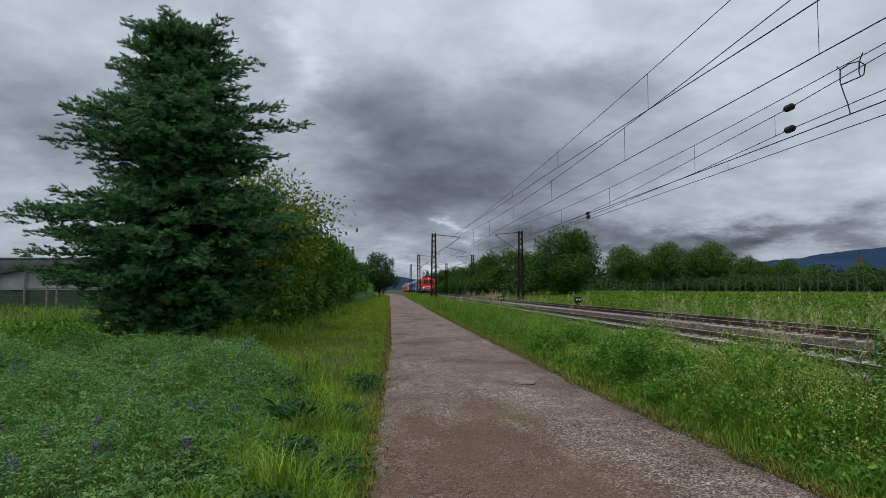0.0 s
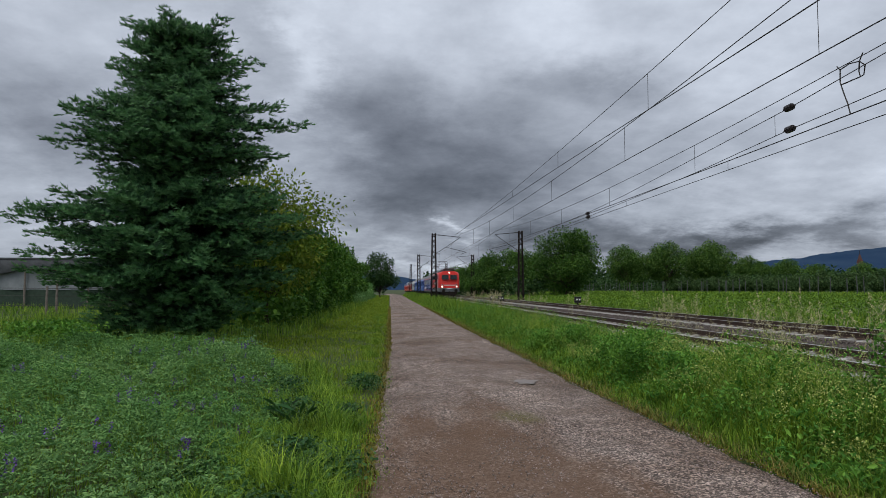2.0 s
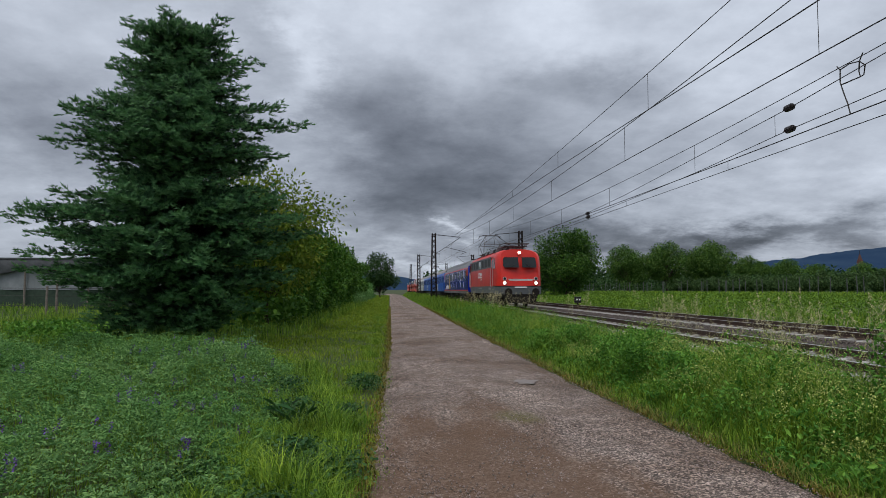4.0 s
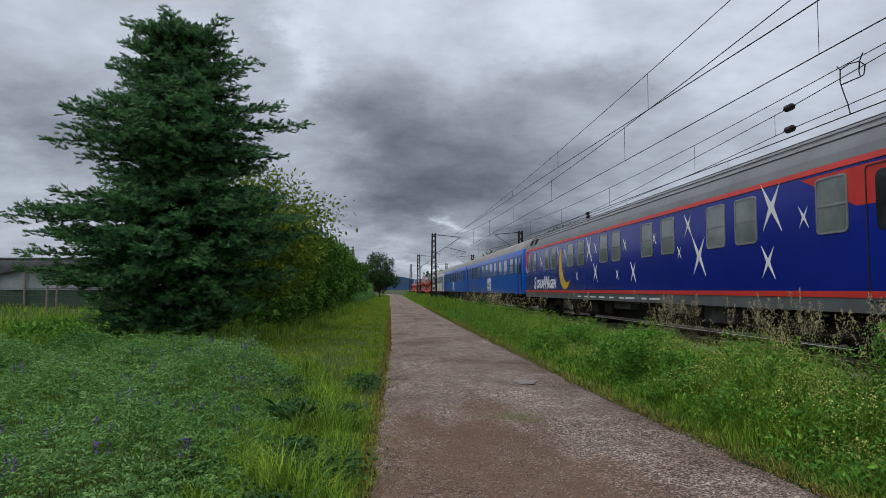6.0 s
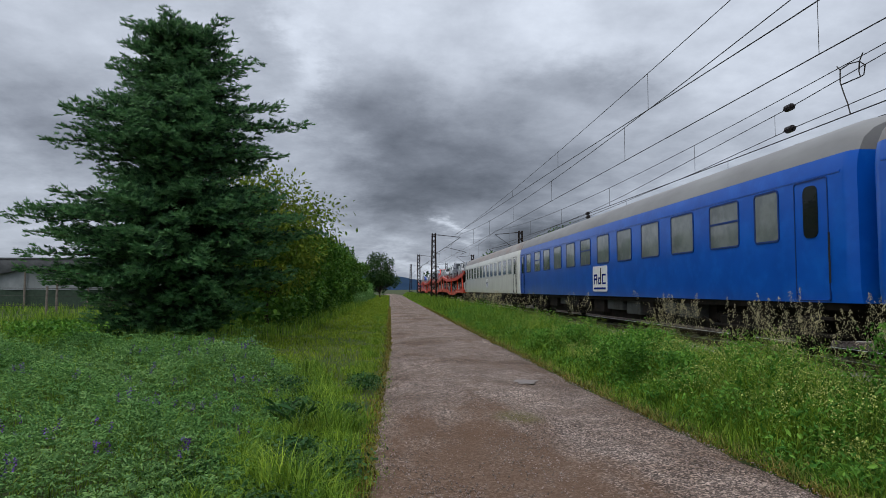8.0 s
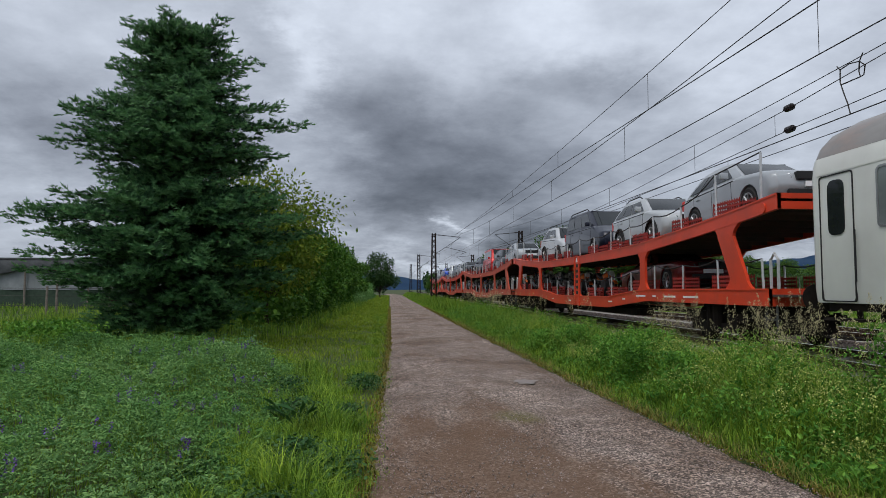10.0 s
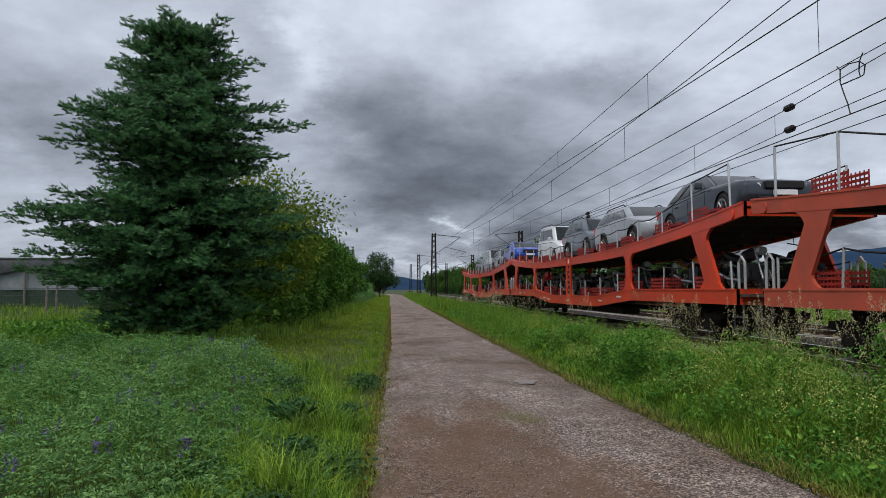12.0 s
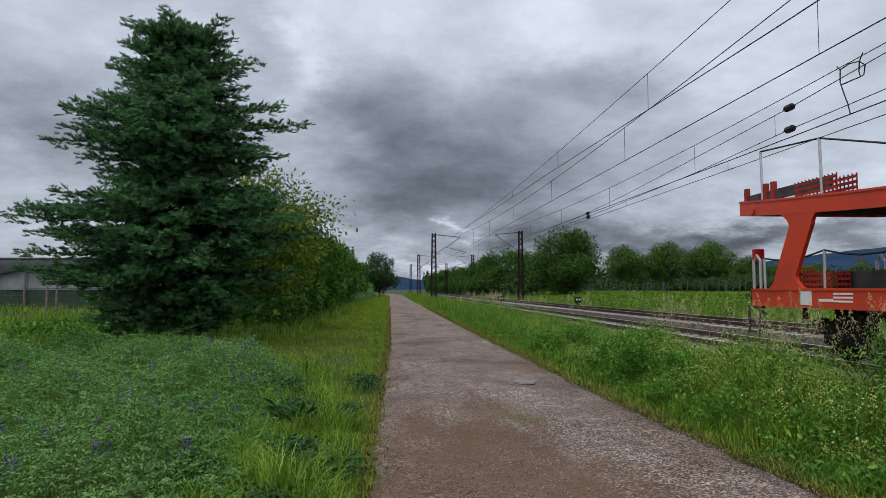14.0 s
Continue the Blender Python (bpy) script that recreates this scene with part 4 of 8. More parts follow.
    # crop field and meadow beyond the railway
    x, y = scatter(60000, (15.9, 40), (14, 135), lambda a, b: a < 0.85 * b + 2, near=1.3)
    far = np.interp(np.hypot(x, y), [20, 130], [0.12, 0.40])
    P = on_ground(x, y, 0.0)
    P[:, 2] += RNG.uniform(0.05, 0.42, len(x)) * (1 + 0.2 * lumps(x, y, 0.5))
    stuff("crop_field", leaf_soup(P, far[:, None], 0.5, 0.8), M_CROP, "bright green leafy crop beyond the railway", "crop")
    x, y = scatter(22000, (38, 64), (42, 175), near=1.2)
    stuff("orchard_meadow", blade_soup(on_ground(x, y), 0.6, 0.07, 0.5), M_GRASS, "tall pale meadow grass between orchard posts", "grass")
    x, y = scatter(9000, (15.6, 20), (18, 140), near=1.2)
    stuff("embankment_grass", blade_soup(on_ground(x, y), 0.55, 0.035, 0.5), M_GRASS, "grass on the far side of the railway", "grass")
    # loose ballast stones beside and between the rails
    n = 9000
    x = np.concatenate([RNG.uniform(6.0, 7.3, n // 2), RNG.uniform(9.5, 11.3, n // 2)])
    y = 7 + 38 * RNG.uniform(0, 1, n) ** 1.4
    px = [5.55, 6.35, 6.75, 7.2, 8.4, 9.6, 10.1, 10.9, 11.4]
    pz = [-0.04, 0.20, 0.235, 0.205, 0.215, 0.205, 0.28, 0.37, 0.355]
    P = np.stack([x, y, np.interp(x, px, pz) + 0.01], 1)
    t = unit(np.array([[1, 1, 1], [-1, -1, 1], [-1, 1, -1], [1, -1, -1], [0, 0.3, 1.3], [1.2, -0.2, 0.1]], float))
    hullf = np.array([[0, 4, 1], [0, 2, 4], [1, 4, 2], [0, 5, 2], [0, 1, 5], [5, 1, 3], [5, 3, 2], [1, 2, 3]])
    a = RNG.uniform(0, 6.28, n)
    rot = np.stack([np.stack([np.cos(a), -np.sin(a), 0 * a], 1), np.stack([np.sin(a), np.cos(a), 0 * a], 1), np.stack([0 * a, 0 * a, 1 + 0 * a], 1)], 1)
    V = np.einsum("nij,kj->nki", rot, t) * RNG.uniform(0.022, 0.05, (n, 1, 1)) * RNG.uniform(0.7, 1.3, (n, 6, 1)) + P[:, None, :]
    F = (hullf[None] + np.arange(n)[:, None, None] * 6).reshape(-1, 3)
    stuff("ballast_stones", (V.reshape(-1, 3), F), M_STONE, "loose grey ballast stones between the rails", "stones")


build_cover()


def loose_gravel():
    """Single stones lying on the road."""
    n = 26000
    y = 3.6 + 16 * RNG.uniform(0, 1, n) ** 1.6
    u = RNG.uniform(0.01, 0.99, n)
    e = np.array([road_edges(float(v)) for v in y])
    x = e[:, 0] + (e[:, 1] - e[:, 0]) * u
    keep = (lumps(x, y * 0.5, 1.6, 3) > -0.4 + 0.9 * np.exp(-((x - 0.6) / 1.1) ** 2 - ((y - 5.6) / 2.6) ** 2)) | (RNG.random(n) < 0.25)
    x, y, u = x[keep], y[keep], u[keep]
    n = len(x)
    z = 0.024 + 0.03 * (1 - (2 * u - 1) ** 2) - 0.018 * (np.exp(-((u - 0.28) / 0.1) ** 2) + np.exp(-((u - 0.74) / 0.1) ** 2))
    t = unit(np.array([[1, 1, 0.6], [-1, -1, 0.6], [-1, 1, -0.6], [1, -1, -0.6], [0, 0.3, 1.0], [1.2, -0.2, 0.1]], float))
    hull = np.array([[0, 4, 1], [0, 2, 4], [1, 4, 2], [0, 5, 2], [0, 1, 5], [5, 1, 3], [5, 3, 2], [1, 2, 3]])
    a = RNG.uniform(0, 6.28, n)
    c, d, o = np.cos(a), np.sin(a), 0 * a
    rot = np.stack([np.stack([c, -d, o], 1), np.stack([d, c, o], 1), np.stack([o, o, o + 1], 1)], 1)
    V = np.einsum("nij,kj->nki", rot, t) * RNG.uniform(0.005, 0.0115, (n, 1, 1)) * RNG.uniform(0.7, 1.3, (n, 6, 1)) + np.stack([x, y, z], 1)[:, None, :]
    F = (hull[None] + np.arange(n)[:, None, None] * 6).reshape(-1, 3)
    stuff("loose_gravel", (V.reshape(-1, 3), F), M_PEBBLE, "loose pale gravel stones on the farm road", "gravel")


loose_gravel()
# ---- overhead line ----
def lattice_mast(x, y, h, side, reach, z0=0.2, arm=True):
    """A riveted lattice mast with a bracket over its track; side: -1 or 1, where the track lies."""
    root = tagged(empty("catenary_mast", (x, y, z0)), "dark rusty steel lattice mast carrying the overhead line", "mast", group="masts of the line")
    w0, w1 = 0.31, 0.19

    def c(k, t):
        w = w0 + (w1 - w0) * t
        return ((-1, -1), (1, -1), (1, 1), (-1, 1))[k][0] * w, ((-1, -1), (1, -1), (1, 1), (-1, 1))[k][1] * w * 0.8, t * h
    for k in range(4):
        bm = bmesh.new()
        tube(bm, [c(k, 0), c(k, 1)], 0.075, 4)
        part("leg", bm, M_MAST, root)
    n = 13
    for i in range(n):
        for k in range(4):
            bm = bmesh.new()
            a, b = (k, (k + 1) % 4) if i % 2 else ((k + 1) % 4, k)
            tube(bm, [c(a, i / n), c(b, (i + 1) / n)], 0.042, 4)
            part("brace", bm, M_MAST, root)
    bm = bmesh.new()
    box(bm, -0.45, 0.45, -0.4, 0.4, -0.35, 0.12, 0.04)
    part("footing", bm, M_SLEEPER, root)
    if arm:
        bm = bmesh.new()
        tube(bm, [(0, 0, h - 0.15), (side * reach, 0, h - 0.45)], 0.035, 6)
        tube(bm, [(0, 0, h - 2.6), (side * reach * 0.98, 0, h - 0.5)], 0.03, 6)
        tube(bm, [(side * reach * 0.45, 0, h - 1.65), (side * (reach + 0.7), 0, h - 2.25)], 0.025, 6)
        tube(bm, [(side * (reach + 0.7), 0, h - 2.25), (side * reach, 0, h - 2.5)], 0.016, 5)
        a = part("bracket_arm", bm, M_MAST, root)
        for zz, xx in ((h - 0.2, 0.4), (h - 2.45, 0.35)):
            bm = bmesh.new()
            for k in range(5):
                tube(bm, [(side * (xx + k * 0.07), 0, zz), (side * (xx + k * 0.07 + 0.03), 0, zz)], 0.075, 9)
            part("insulator", bm, M_INSUL, a)
    return root


lattice_mast(5.2, 79, 8.15, 1, 3.2)
lattice_mast(15.75, 79.5, 8.45, -1, 3.15, 0.3)
lattice_mast(5.35, 124, 8.0, 1, 3.1)
lattice_mast(15.7, 126, 8.0, -1, 3.1, 0.3)
lattice_mast(14.6, 172, 8.2, -1, 3.1, 0.3)
lattice_mast(5.4, 172, 8.0, 1, 3.0)
lattice_mast(5.2, 0.5, 8.15, 1, 3.2)
lattice_mast(15.75, 1.0, 8.45, -1, 3.15, 0.3)


def sag(z_end0, z_end1, y0, y1, dip):
    def f(y):
        t = (y - y0) / (y1 - y0)
        return z_end0 + (z_end1 - z_end0) * t - 4 * dip * t * (1 - t)
    return f


def strand(name, label, x, f, y0, y1, r, n=24, x1=None):
    bm = bmesh.new()
    x1 = x if x1 is None else x1
    tube(bm, [(x + (x1 - x) * i / n, y0 + (y1 - y0) * i / n, f(y0 + (y1 - y0) * i / n)) for i in range(n + 1)], r, 5)
    return tagged(part(name, bm, M_WIRE), label, "wire", group="wires of the overhead line")


def hangers(parent, x, lo, hi, ys):
    for y in ys:
        bm = bmesh.new()
        tube(bm, [(x, y, lo(y)), (x, y, hi(y))], 0.008, 4)
        part("dropper", bm, M_WIRE, parent)


def build_wires():
    spans = ((0.5, 79), (79, 125), (125, 172), (172, 235))
    for a, b in spans:
        mess = sag(8.3, 8.3, a, b, 1.0 if b - a > 60 else 0.6)
        w = strand("messenger_wire", "thin dark messenger wire above the near track", TRACK_X, mess, a, b, 0.013)
        hangers(w, TRACK_X, lambda y: 6.28, mess, np.arange(a + 11.75, b - 4, 10.9))
        mess = sag(8.7, 8.7, a, b, 1.2 if b - a > 60 else 0.7)
        w = strand("messenger_wire", "thin dark messenger wire above the far track", FAR_X, mess, a, b, 0.013)
        hangers(w, FAR_X, lambda y: 6.47, mess, np.arange(a + 4.4, b - 4, 10.8))
    flat = lambda z: (lambda y: z)
    strand("contact_wire", "taut dark contact wire above the near track", TRACK_X, flat(6.28), -12, 260, 0.013, 4)
    strand("contact_wire", "taut dark contact wire above the far track", FAR_X, flat(6.12), -12, 260, 0.013, 4)
    low = lambda y: float(np.interp(y, [-12, 0.5, 15.8, 20, 26.4, 34.7, 41.6, 60, 79], [7.1, 6.95, 6.77, 6.71, 6.48, 6.38, 6.3, 6.2, 6.12]))
    mid = lambda y: float(np.interp(y, [-12, 0.5, 15.7, 19.9, 34.7, 41.6, 60, 79], [9.6, 8.75, 7.70, 7.40, 6.74, 6.56, 6.42, 6.4]))
    strand("contact_wire", "second dark contact wire in the overlap of the far track", FAR_X, low, -12, 79, 0.013, 60)
    w = strand("messenger_wire", "descending dark wire in the overlap of the far track", FAR_X, mid, -12, 79, 0.013, 60)
    hangers(w, FAR_X, low, mid, (20.7,))
    w = strand("messenger_wire", "lower dark wire in the overlap of the far track", FAR_X, sag(6.55, 6.85, 0.5, 79, 0.22), 0.5, 79, 0.018, 12)
    hangers(w, FAR_X, lambda y: 6.13, sag(6.55, 6.85, 0.5, 79, 0.22), (23.8, 34.6))
    up = lambda y: float(np.interp(y, [-12, 11.2, 19.2, 30, 42.9, 79], [6.75, 6.88, 7.05, 7.29, 7.53, 8.2]))
    top = lambda y: float(np.interp(y, [-12, 14.3, 19.3, 30, 41.3, 55, 79], [8.8, 8.25, 8.15, 7.99, 7.91, 7.92, 8.1]))
    w = strand("contact_wire", "rising contact wire led away to its mast", 7.72, up, -12, 79, 0.014, 60, 7.72)
    strand("messenger_wire", "messenger wire of the catenary led away to its mast", 7.72, top, -12, 79, 0.011, 60, 7.72)
    hangers(w, 7.72, up, top, (19.2, 30, 41.5, 53))
    # insulators in the far wires, and the jumper cable
    for y, z in ((19.9, 7.41), (19.9, 6.72), (41.6, 6.52), (41.5, 6.28)):
        bm = bmesh.new()
        n = 6
        for k in range(n):
            yy = y - 0.2 + 0.4 * k / (n - 1)
            rr = 0.11 if 0 < k < n - 1 else 0.06
            tube(bm, [(FAR_X, yy - 0.03, z), (FAR_X, yy + 0.03, z)], rr, 10)
        tube(bm, [(FAR_X, y - 0.3, z), (FAR_X, y + 0.3, z)], 0.035, 6)
        tagged(part("line_insulator", bm, M_INSUL), "black ribbed insulator in the overhead wire", "insulator", group="insulators of the overhead line")
    bm = bmesh.new()
    tube(bm, [(FAR_X, 17.60, 7.96), (FAR_X, 17.47, 7.82), (FAR_X, 17.49, 7.47), (FAR_X, 17.36, 7.13), (FAR_X, 17.22, 6.80), (FAR_X, 17.12, 6.47)], 0.018, 6)
    tube(bm, [(FAR_X, 16.56, 7.99), (FAR_X, 16.70, 7.80), (FAR_X, 17.09, 7.87), (FAR_X, 17.47, 7.82)], 0.018, 6)
    tube(bm, [(FAR_X, 16.70, 7.80), (FAR_X, 16.49, 7.63), (FAR_X, 16.55, 7.39), (FAR_X, 16.68, 7.37), (FAR_X, 16.73, 7.54), (FAR_X, 16.70, 7.80)], 0.018, 6)
    tube(bm, [(FAR_X, 16.68, 7.37), (FAR_X, 17.01, 7.38), (FAR_X, 17.26, 7.38), (FAR_X, 17.42, 7.39)], 0.018, 6)
    tagged(part("jumper_cable", bm, M_WIRE), "looped black jumper cable between overhead wires", "cable")


build_wires()


# ---- small line-side things ----
M_BOARD = mat("sign_board", (0.55, 0.30, 0.14), (0.6, 0.5, 0.4), 0.6, scale=6)


def dwarf_signal(x, y, z):
    root = tagged(empty("dwarf_signal", (x, y, z)), "black dwarf shunting signal beside the rails", "signal", group="dwarf signals")
    bm = bmesh.new()
    box(bm, -0.27, 0.27, -0.15, 0.15, 0.18, 0.68, 0.06)
    part("housing", bm, M_BLACK, root)
    bm = bmesh.new()
    tube(bm, [(0, 0, -0.3), (0, 0, 0.2)], 0.09, 8)
    part("base", bm, M_MAST, root)
    for dx in (-0.1, 0.12):
        bm = bmesh.new()
        tube(bm, [(dx, -0.15, 0.45), (dx, -0.17, 0.45)], 0.06, 10)
        part("lens", bm, M_WHITE, root)


dwarf_signal(15.0, 52.5, 0.42)
dwarf_signal(10.55, 63, 0.38)
dwarf_signal(10.5, 68, 0.38)
bm = bmesh.new()
tube(bm, [(0, 0, -0.1), (0, 0, 2.6)], 0.05, 6)
sign = tagged(part("line_sign", bm, M_MAST), "small orange and white board on a post", "sign")
sign.location = (16.6, 127, 0.25)
bm = bmesh.new()
box(bm, -0.45, 0.45, -0.08, -0.05, 1.7, 2.6, 0.01)
part("board", bm, M_BOARD, sign)

# ---- orchard posts, fence, net house, far land ----
M_POST = mat("grey_post", (0.11, 0.12, 0.11), (0.07, 0.08, 0.072), 0.8, scale=6)
M_TIMBER = mat("weathered_timber", (0.22, 0.19, 0.16), (0.14, 0.12, 0.10), 0.9, scale=8, bump=0.4)
M_NET = mat("black_net", (0.05, 0.055, 0.06), (0.09, 0.095, 0.10), 0.8, scale=2)
M_SHEET = mat("white_sheet", (0.26, 0.28, 0.29), (0.19, 0.21, 0.22), 0.5, scale=1.5, bump=0.4, bscale=4)
M_GREENNET = mat("green_net", (0.045, 0.07, 0.05), (0.03, 0.05, 0.035), 0.9, scale=4)
# forest tone pushed to blue: the haze of distance is in the colour
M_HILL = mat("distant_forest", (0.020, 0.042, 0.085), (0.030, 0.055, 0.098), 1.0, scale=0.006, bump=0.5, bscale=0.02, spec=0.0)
M_TILE = mat("red_roof_tiles", (0.11, 0.048, 0.038), (0.08, 0.038, 0.032), 0.8, scale=1)
M_PLASTER = mat("pale_plaster", (0.24, 0.20, 0.17), (0.20, 0.17, 0.14), 0.9, scale=0.5)


def posts():
    bm = bmesh.new()
    box(bm, -0.036, 0.036, -0.036, 0.036, -0.3, 2.1)
    p = tagged(part("orchard_post", bm, M_POST), "grey upright post in the young orchard", "post", group="posts of the young orchard")
    first = True
    rng = random.Random(3)
    for x in (40, 44, 48, 52.5):
        for k in range(15):
            y = 44 + k * 7.2 + rng.uniform(-1.2, 1.2) + (x - 40) * 0.6
            xx = x + rng.uniform(-0.3, 0.3)
            m = pose(xx, y, float(ground_z(xx, y)), rng.uniform(-2, 2), rng.uniform(-2, 2), rng.uniform(0, 90))
            if first:
                p.matrix_basis = m
                first = False
            else:
                copy_thing(p, m)
    for x, y, h in ((-17.65, 36, 1.55), (-17.25, 36.2, 2.05), (-20.5, 36.2, 1.6), (-14.5, 36, 1.6)):
        bm = bmesh.new()
        tube(bm, [(0, 0, -0.2), (0.02, 0, h)], 0.07, 8, 0.06)
        f = tagged(part("fence_post", bm, M_TIMBER), "weathered grey timber fence post in grass", "post", group="posts of the meadow fence")
        f.location = (x, y, float(ground_z(x, y)))
    for z in (0.6, 1.1, 1.5):
        bm = bmesh.new()
        tube(bm, [(-30, 36, z + 0.3), (-17.6, 36, z + 0.22), (-12, 36, z + 0.2)], 0.012, 4)
        tagged(part("fence_wire", bm, M_WIRE), "thin wire of the meadow fence", "wire", group="wires of the meadow fence")


def net_house():
    root = tagged(empty("net_house", (-30, 48, 0.3)), "low fruit net house with black netting and white sheet", "greenhouse")
    for k in range(9):
        bm = bmesh.new()
        tube(bm, [(-16 + k * 4.2, 0, -0.2), (-16 + k * 4.2, 0, 3.4)], 0.07, 8)
        part("post", bm, M_TIMBER, root)
    bm = bmesh.new()
    box(bm, -17, 18.5, -0.1, 9, 3.42, 3.55)
    part("roof_edge", bm, M_NET, root)
    for k in range(8):
        bm = bmesh.new()
        x0 = -16 + k * 4.2
        n = 8
        rings = []
        for i in range(n + 1):
            t = i / n
            d = 0.55 * math.sin(math.pi * t)
            x = x0 + 4.2 * t
            rings.append([(x, -0.06, 3.40), (x, -0.14 - 0.2 * d, 3.1 - d * 0.3), (x, -0.10, 2.86 - d * 0.85), (x, 0.05, 2.84 - d * 0.85), (x, 0.05, 3.40)])
        loft(bm, rings)
        part("rolled_net", bm, M_NET, root, smooth=True)
    bm = bmesh.new()
    n = 90
    for i in range(n):
        a, b = -17 + 35.5 * i / n, -17 + 35.5 * (i + 1) / n
        ya, yb = 0.06 * math.sin(i * 0.9), 0.06 * math.sin((i + 1) * 0.9)
        bm.faces.new([bm.verts.new(v) for v in ((a, 0.2 + ya, 1.34), (b, 0.2 + yb, 1.34), (b, 0.2, 3.42), (a, 0.2, 3.42))])
    part("white_sheet", bm, M_SHEET, root)
    bm = bmesh.new()
    box(bm, -17, 18.5, 0.22, 0.26, -0.2, 1.36)
    part("side_net", bm, M_GREENNET, root, "dark green side netting")
    bm = bmesh.new()
    box(bm, -17, 18.5, 8.9, 9.0, -0.2, 3.5)
    part("back_net", bm, M_GREENNET, root)


def far_land():
    # wooded ridges on the horizon, their distance haze painted in as blue
    def ridge(name, x0, x1, y, f, depth):
        n = 120
        V, F = [], []
        for i in range(n + 1):
            x = x0 + (x1 - x0) * i / n
            h = f(x)
            for dy, k in ((-depth, 0.0), (-depth * 0.6, 0.45), (-depth * 0.25, 0.82), (0, 1.0), (depth, 0.0)):
                V.append((x, y + dy, h * k + (6 * noise.noise((x * 0.02, dy * 0.02, 1)) if k else -2)))
        for i in range(n):
            for j in range(4):
                F.append((i * 5 + j, (i + 1) * 5 + j, (i + 1) * 5 + j + 1, i * 5 + j + 1))
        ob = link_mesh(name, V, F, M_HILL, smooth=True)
        tagged(ob, "wooded hills on the horizon, tinted blue for haze", "hills", kind="structure")
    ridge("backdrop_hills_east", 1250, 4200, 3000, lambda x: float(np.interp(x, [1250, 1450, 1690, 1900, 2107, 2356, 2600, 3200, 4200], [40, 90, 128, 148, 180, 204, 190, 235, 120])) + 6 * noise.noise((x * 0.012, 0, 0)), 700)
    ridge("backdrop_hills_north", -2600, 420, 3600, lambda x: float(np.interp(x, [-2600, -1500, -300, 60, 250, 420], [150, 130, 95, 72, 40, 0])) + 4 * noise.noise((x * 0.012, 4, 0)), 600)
    root = tagged(empty("church", (297, 400, 1.1)), "village church tower with a steep red tiled roof", "church")
    bm = bmesh.new()
    box(bm, -2.1, 2.1, -2.1, 2.1, 0, 17.5)
    part("tower", bm, M_PLASTER, root)
    bm = bmesh.new()
    loft(bm, [[(-2.6 * k, -2.6 * k, z), (2.6 * k, -2.6 * k, z), (2.6 * k, 2.6 * k, z), (-2.6 * k, 2.6 * k, z)] for k, z in ((1, 17.5), (0.5, 20.5), (0.06, 23.2))])
    part("roof", bm, M_TILE, root)
    root.scale = (0.55, 0.55, 1.0)
    bm = bmesh.new()
    tube(bm, [(0, 0, 23.0), (0, 0, 25.4)], 0.2, 6)
    part("finial", bm, M_MAST, root)


posts()
net_house()
far_land()
# ---- the train ----
RIDING = []
M_RED = mat("red_paint", (0.62, 0.026, 0.016), (0.52, 0.022, 0.014), 0.36, scale=0.6, coat=0.08, c3=(0.40, 0.018, 0.012), scale3=1.4, amount3=0.25)
M_GREY = mat("grey_paint", (0.115, 0.125, 0.13), (0.085, 0.09, 0.095), 0.45, scale=1.5)
M_NAVY = mat("navy_paint", (0.006, 0.020, 0.27), (0.005, 0.016, 0.22), 0.25, scale=0.5, coat=0.12)
M_BLUE = mat("blue_paint", (0.003, 0.100, 0.52), (0.002, 0.078, 0.43), 0.28, scale=0.7, coat=0.08, c3=(0.012, 0.16, 0.66), scale3=2.0, amount3=0.3)
M_BLUEFRAME = mat("blue_window_seal", (0.006, 0.04, 0.20), (0.004, 0.03, 0.15), 0.5)
M_CREAM = mat("white_paint", (0.72, 0.73, 0.68), (0.62, 0.62, 0.58), 0.35, scale=0.7, coat=0.3)
M_STRIPE = mat("red_stripe", (0.62, 0.04, 0.03), (0.52, 0.035, 0.03), 0.4)
M_ROOF = mat("coach_roof", (0.30, 0.29, 0.285), (0.21, 0.20, 0.195), 0.6, scale=1.2, c3=(0.34, 0.25, 0.22), scale3=2.0, amount3=0.5, stretch=(1, 0.35, 1))
M_ROOF_DARK = mat("sleeper_roof", (0.20, 0.21, 0.22), (0.15, 0.155, 0.165), 0.4, scale=1.0)
M_UNDER = mat("underframe_grime", (0.014, 0.013, 0.012), (0.028, 0.021, 0.017), 0.9, scale=4, spec=0.12)
M_BOX = mat("equipment_grey", (0.075, 0.08, 0.078), (0.04, 0.037, 0.034), 0.75, scale=3, spec=0.2)
M_TYRE = mat("rubber", (0.016, 0.016, 0.017), (0.028, 0.026, 0.025), 0.8, scale=10)
M_STEEL = mat("bare_steel", (0.42, 0.42, 0.43), (0.30, 0.29, 0.28), 0.35, 0.9, scale=6)
M_CHROME = mat("handrail_silver", (0.62, 0.62, 0.62), (0.5, 0.5, 0.5), 0.35, 0.6, scale=6)
M_YELLOW = mat("moon_yellow", (0.72, 0.46, 0.03), (0.65, 0.40, 0.025), 0.4)
# pale blotchy grey paints in sky reflections and curtains behind the glass
M_PANE = mat("window_pane", (0.20, 0.225, 0.225), (0.12, 0.138, 0.138), 0.06, scale=0.8, coat=0.3, c3=(0.28, 0.30, 0.30), scale3=1.3, amount3=0.5)
M_DARKGLASS = mat("dark_glass", (0.012, 0.015, 0.017), (0.02, 0.024, 0.026), 0.04, scale=1.0, spec=0.28)
M_LENS = mat("headlamp_lens", (0.34, 0.36, 0.38), (0.16, 0.17, 0.18), 0.12, 0.5, scale=9, coat=0.8)
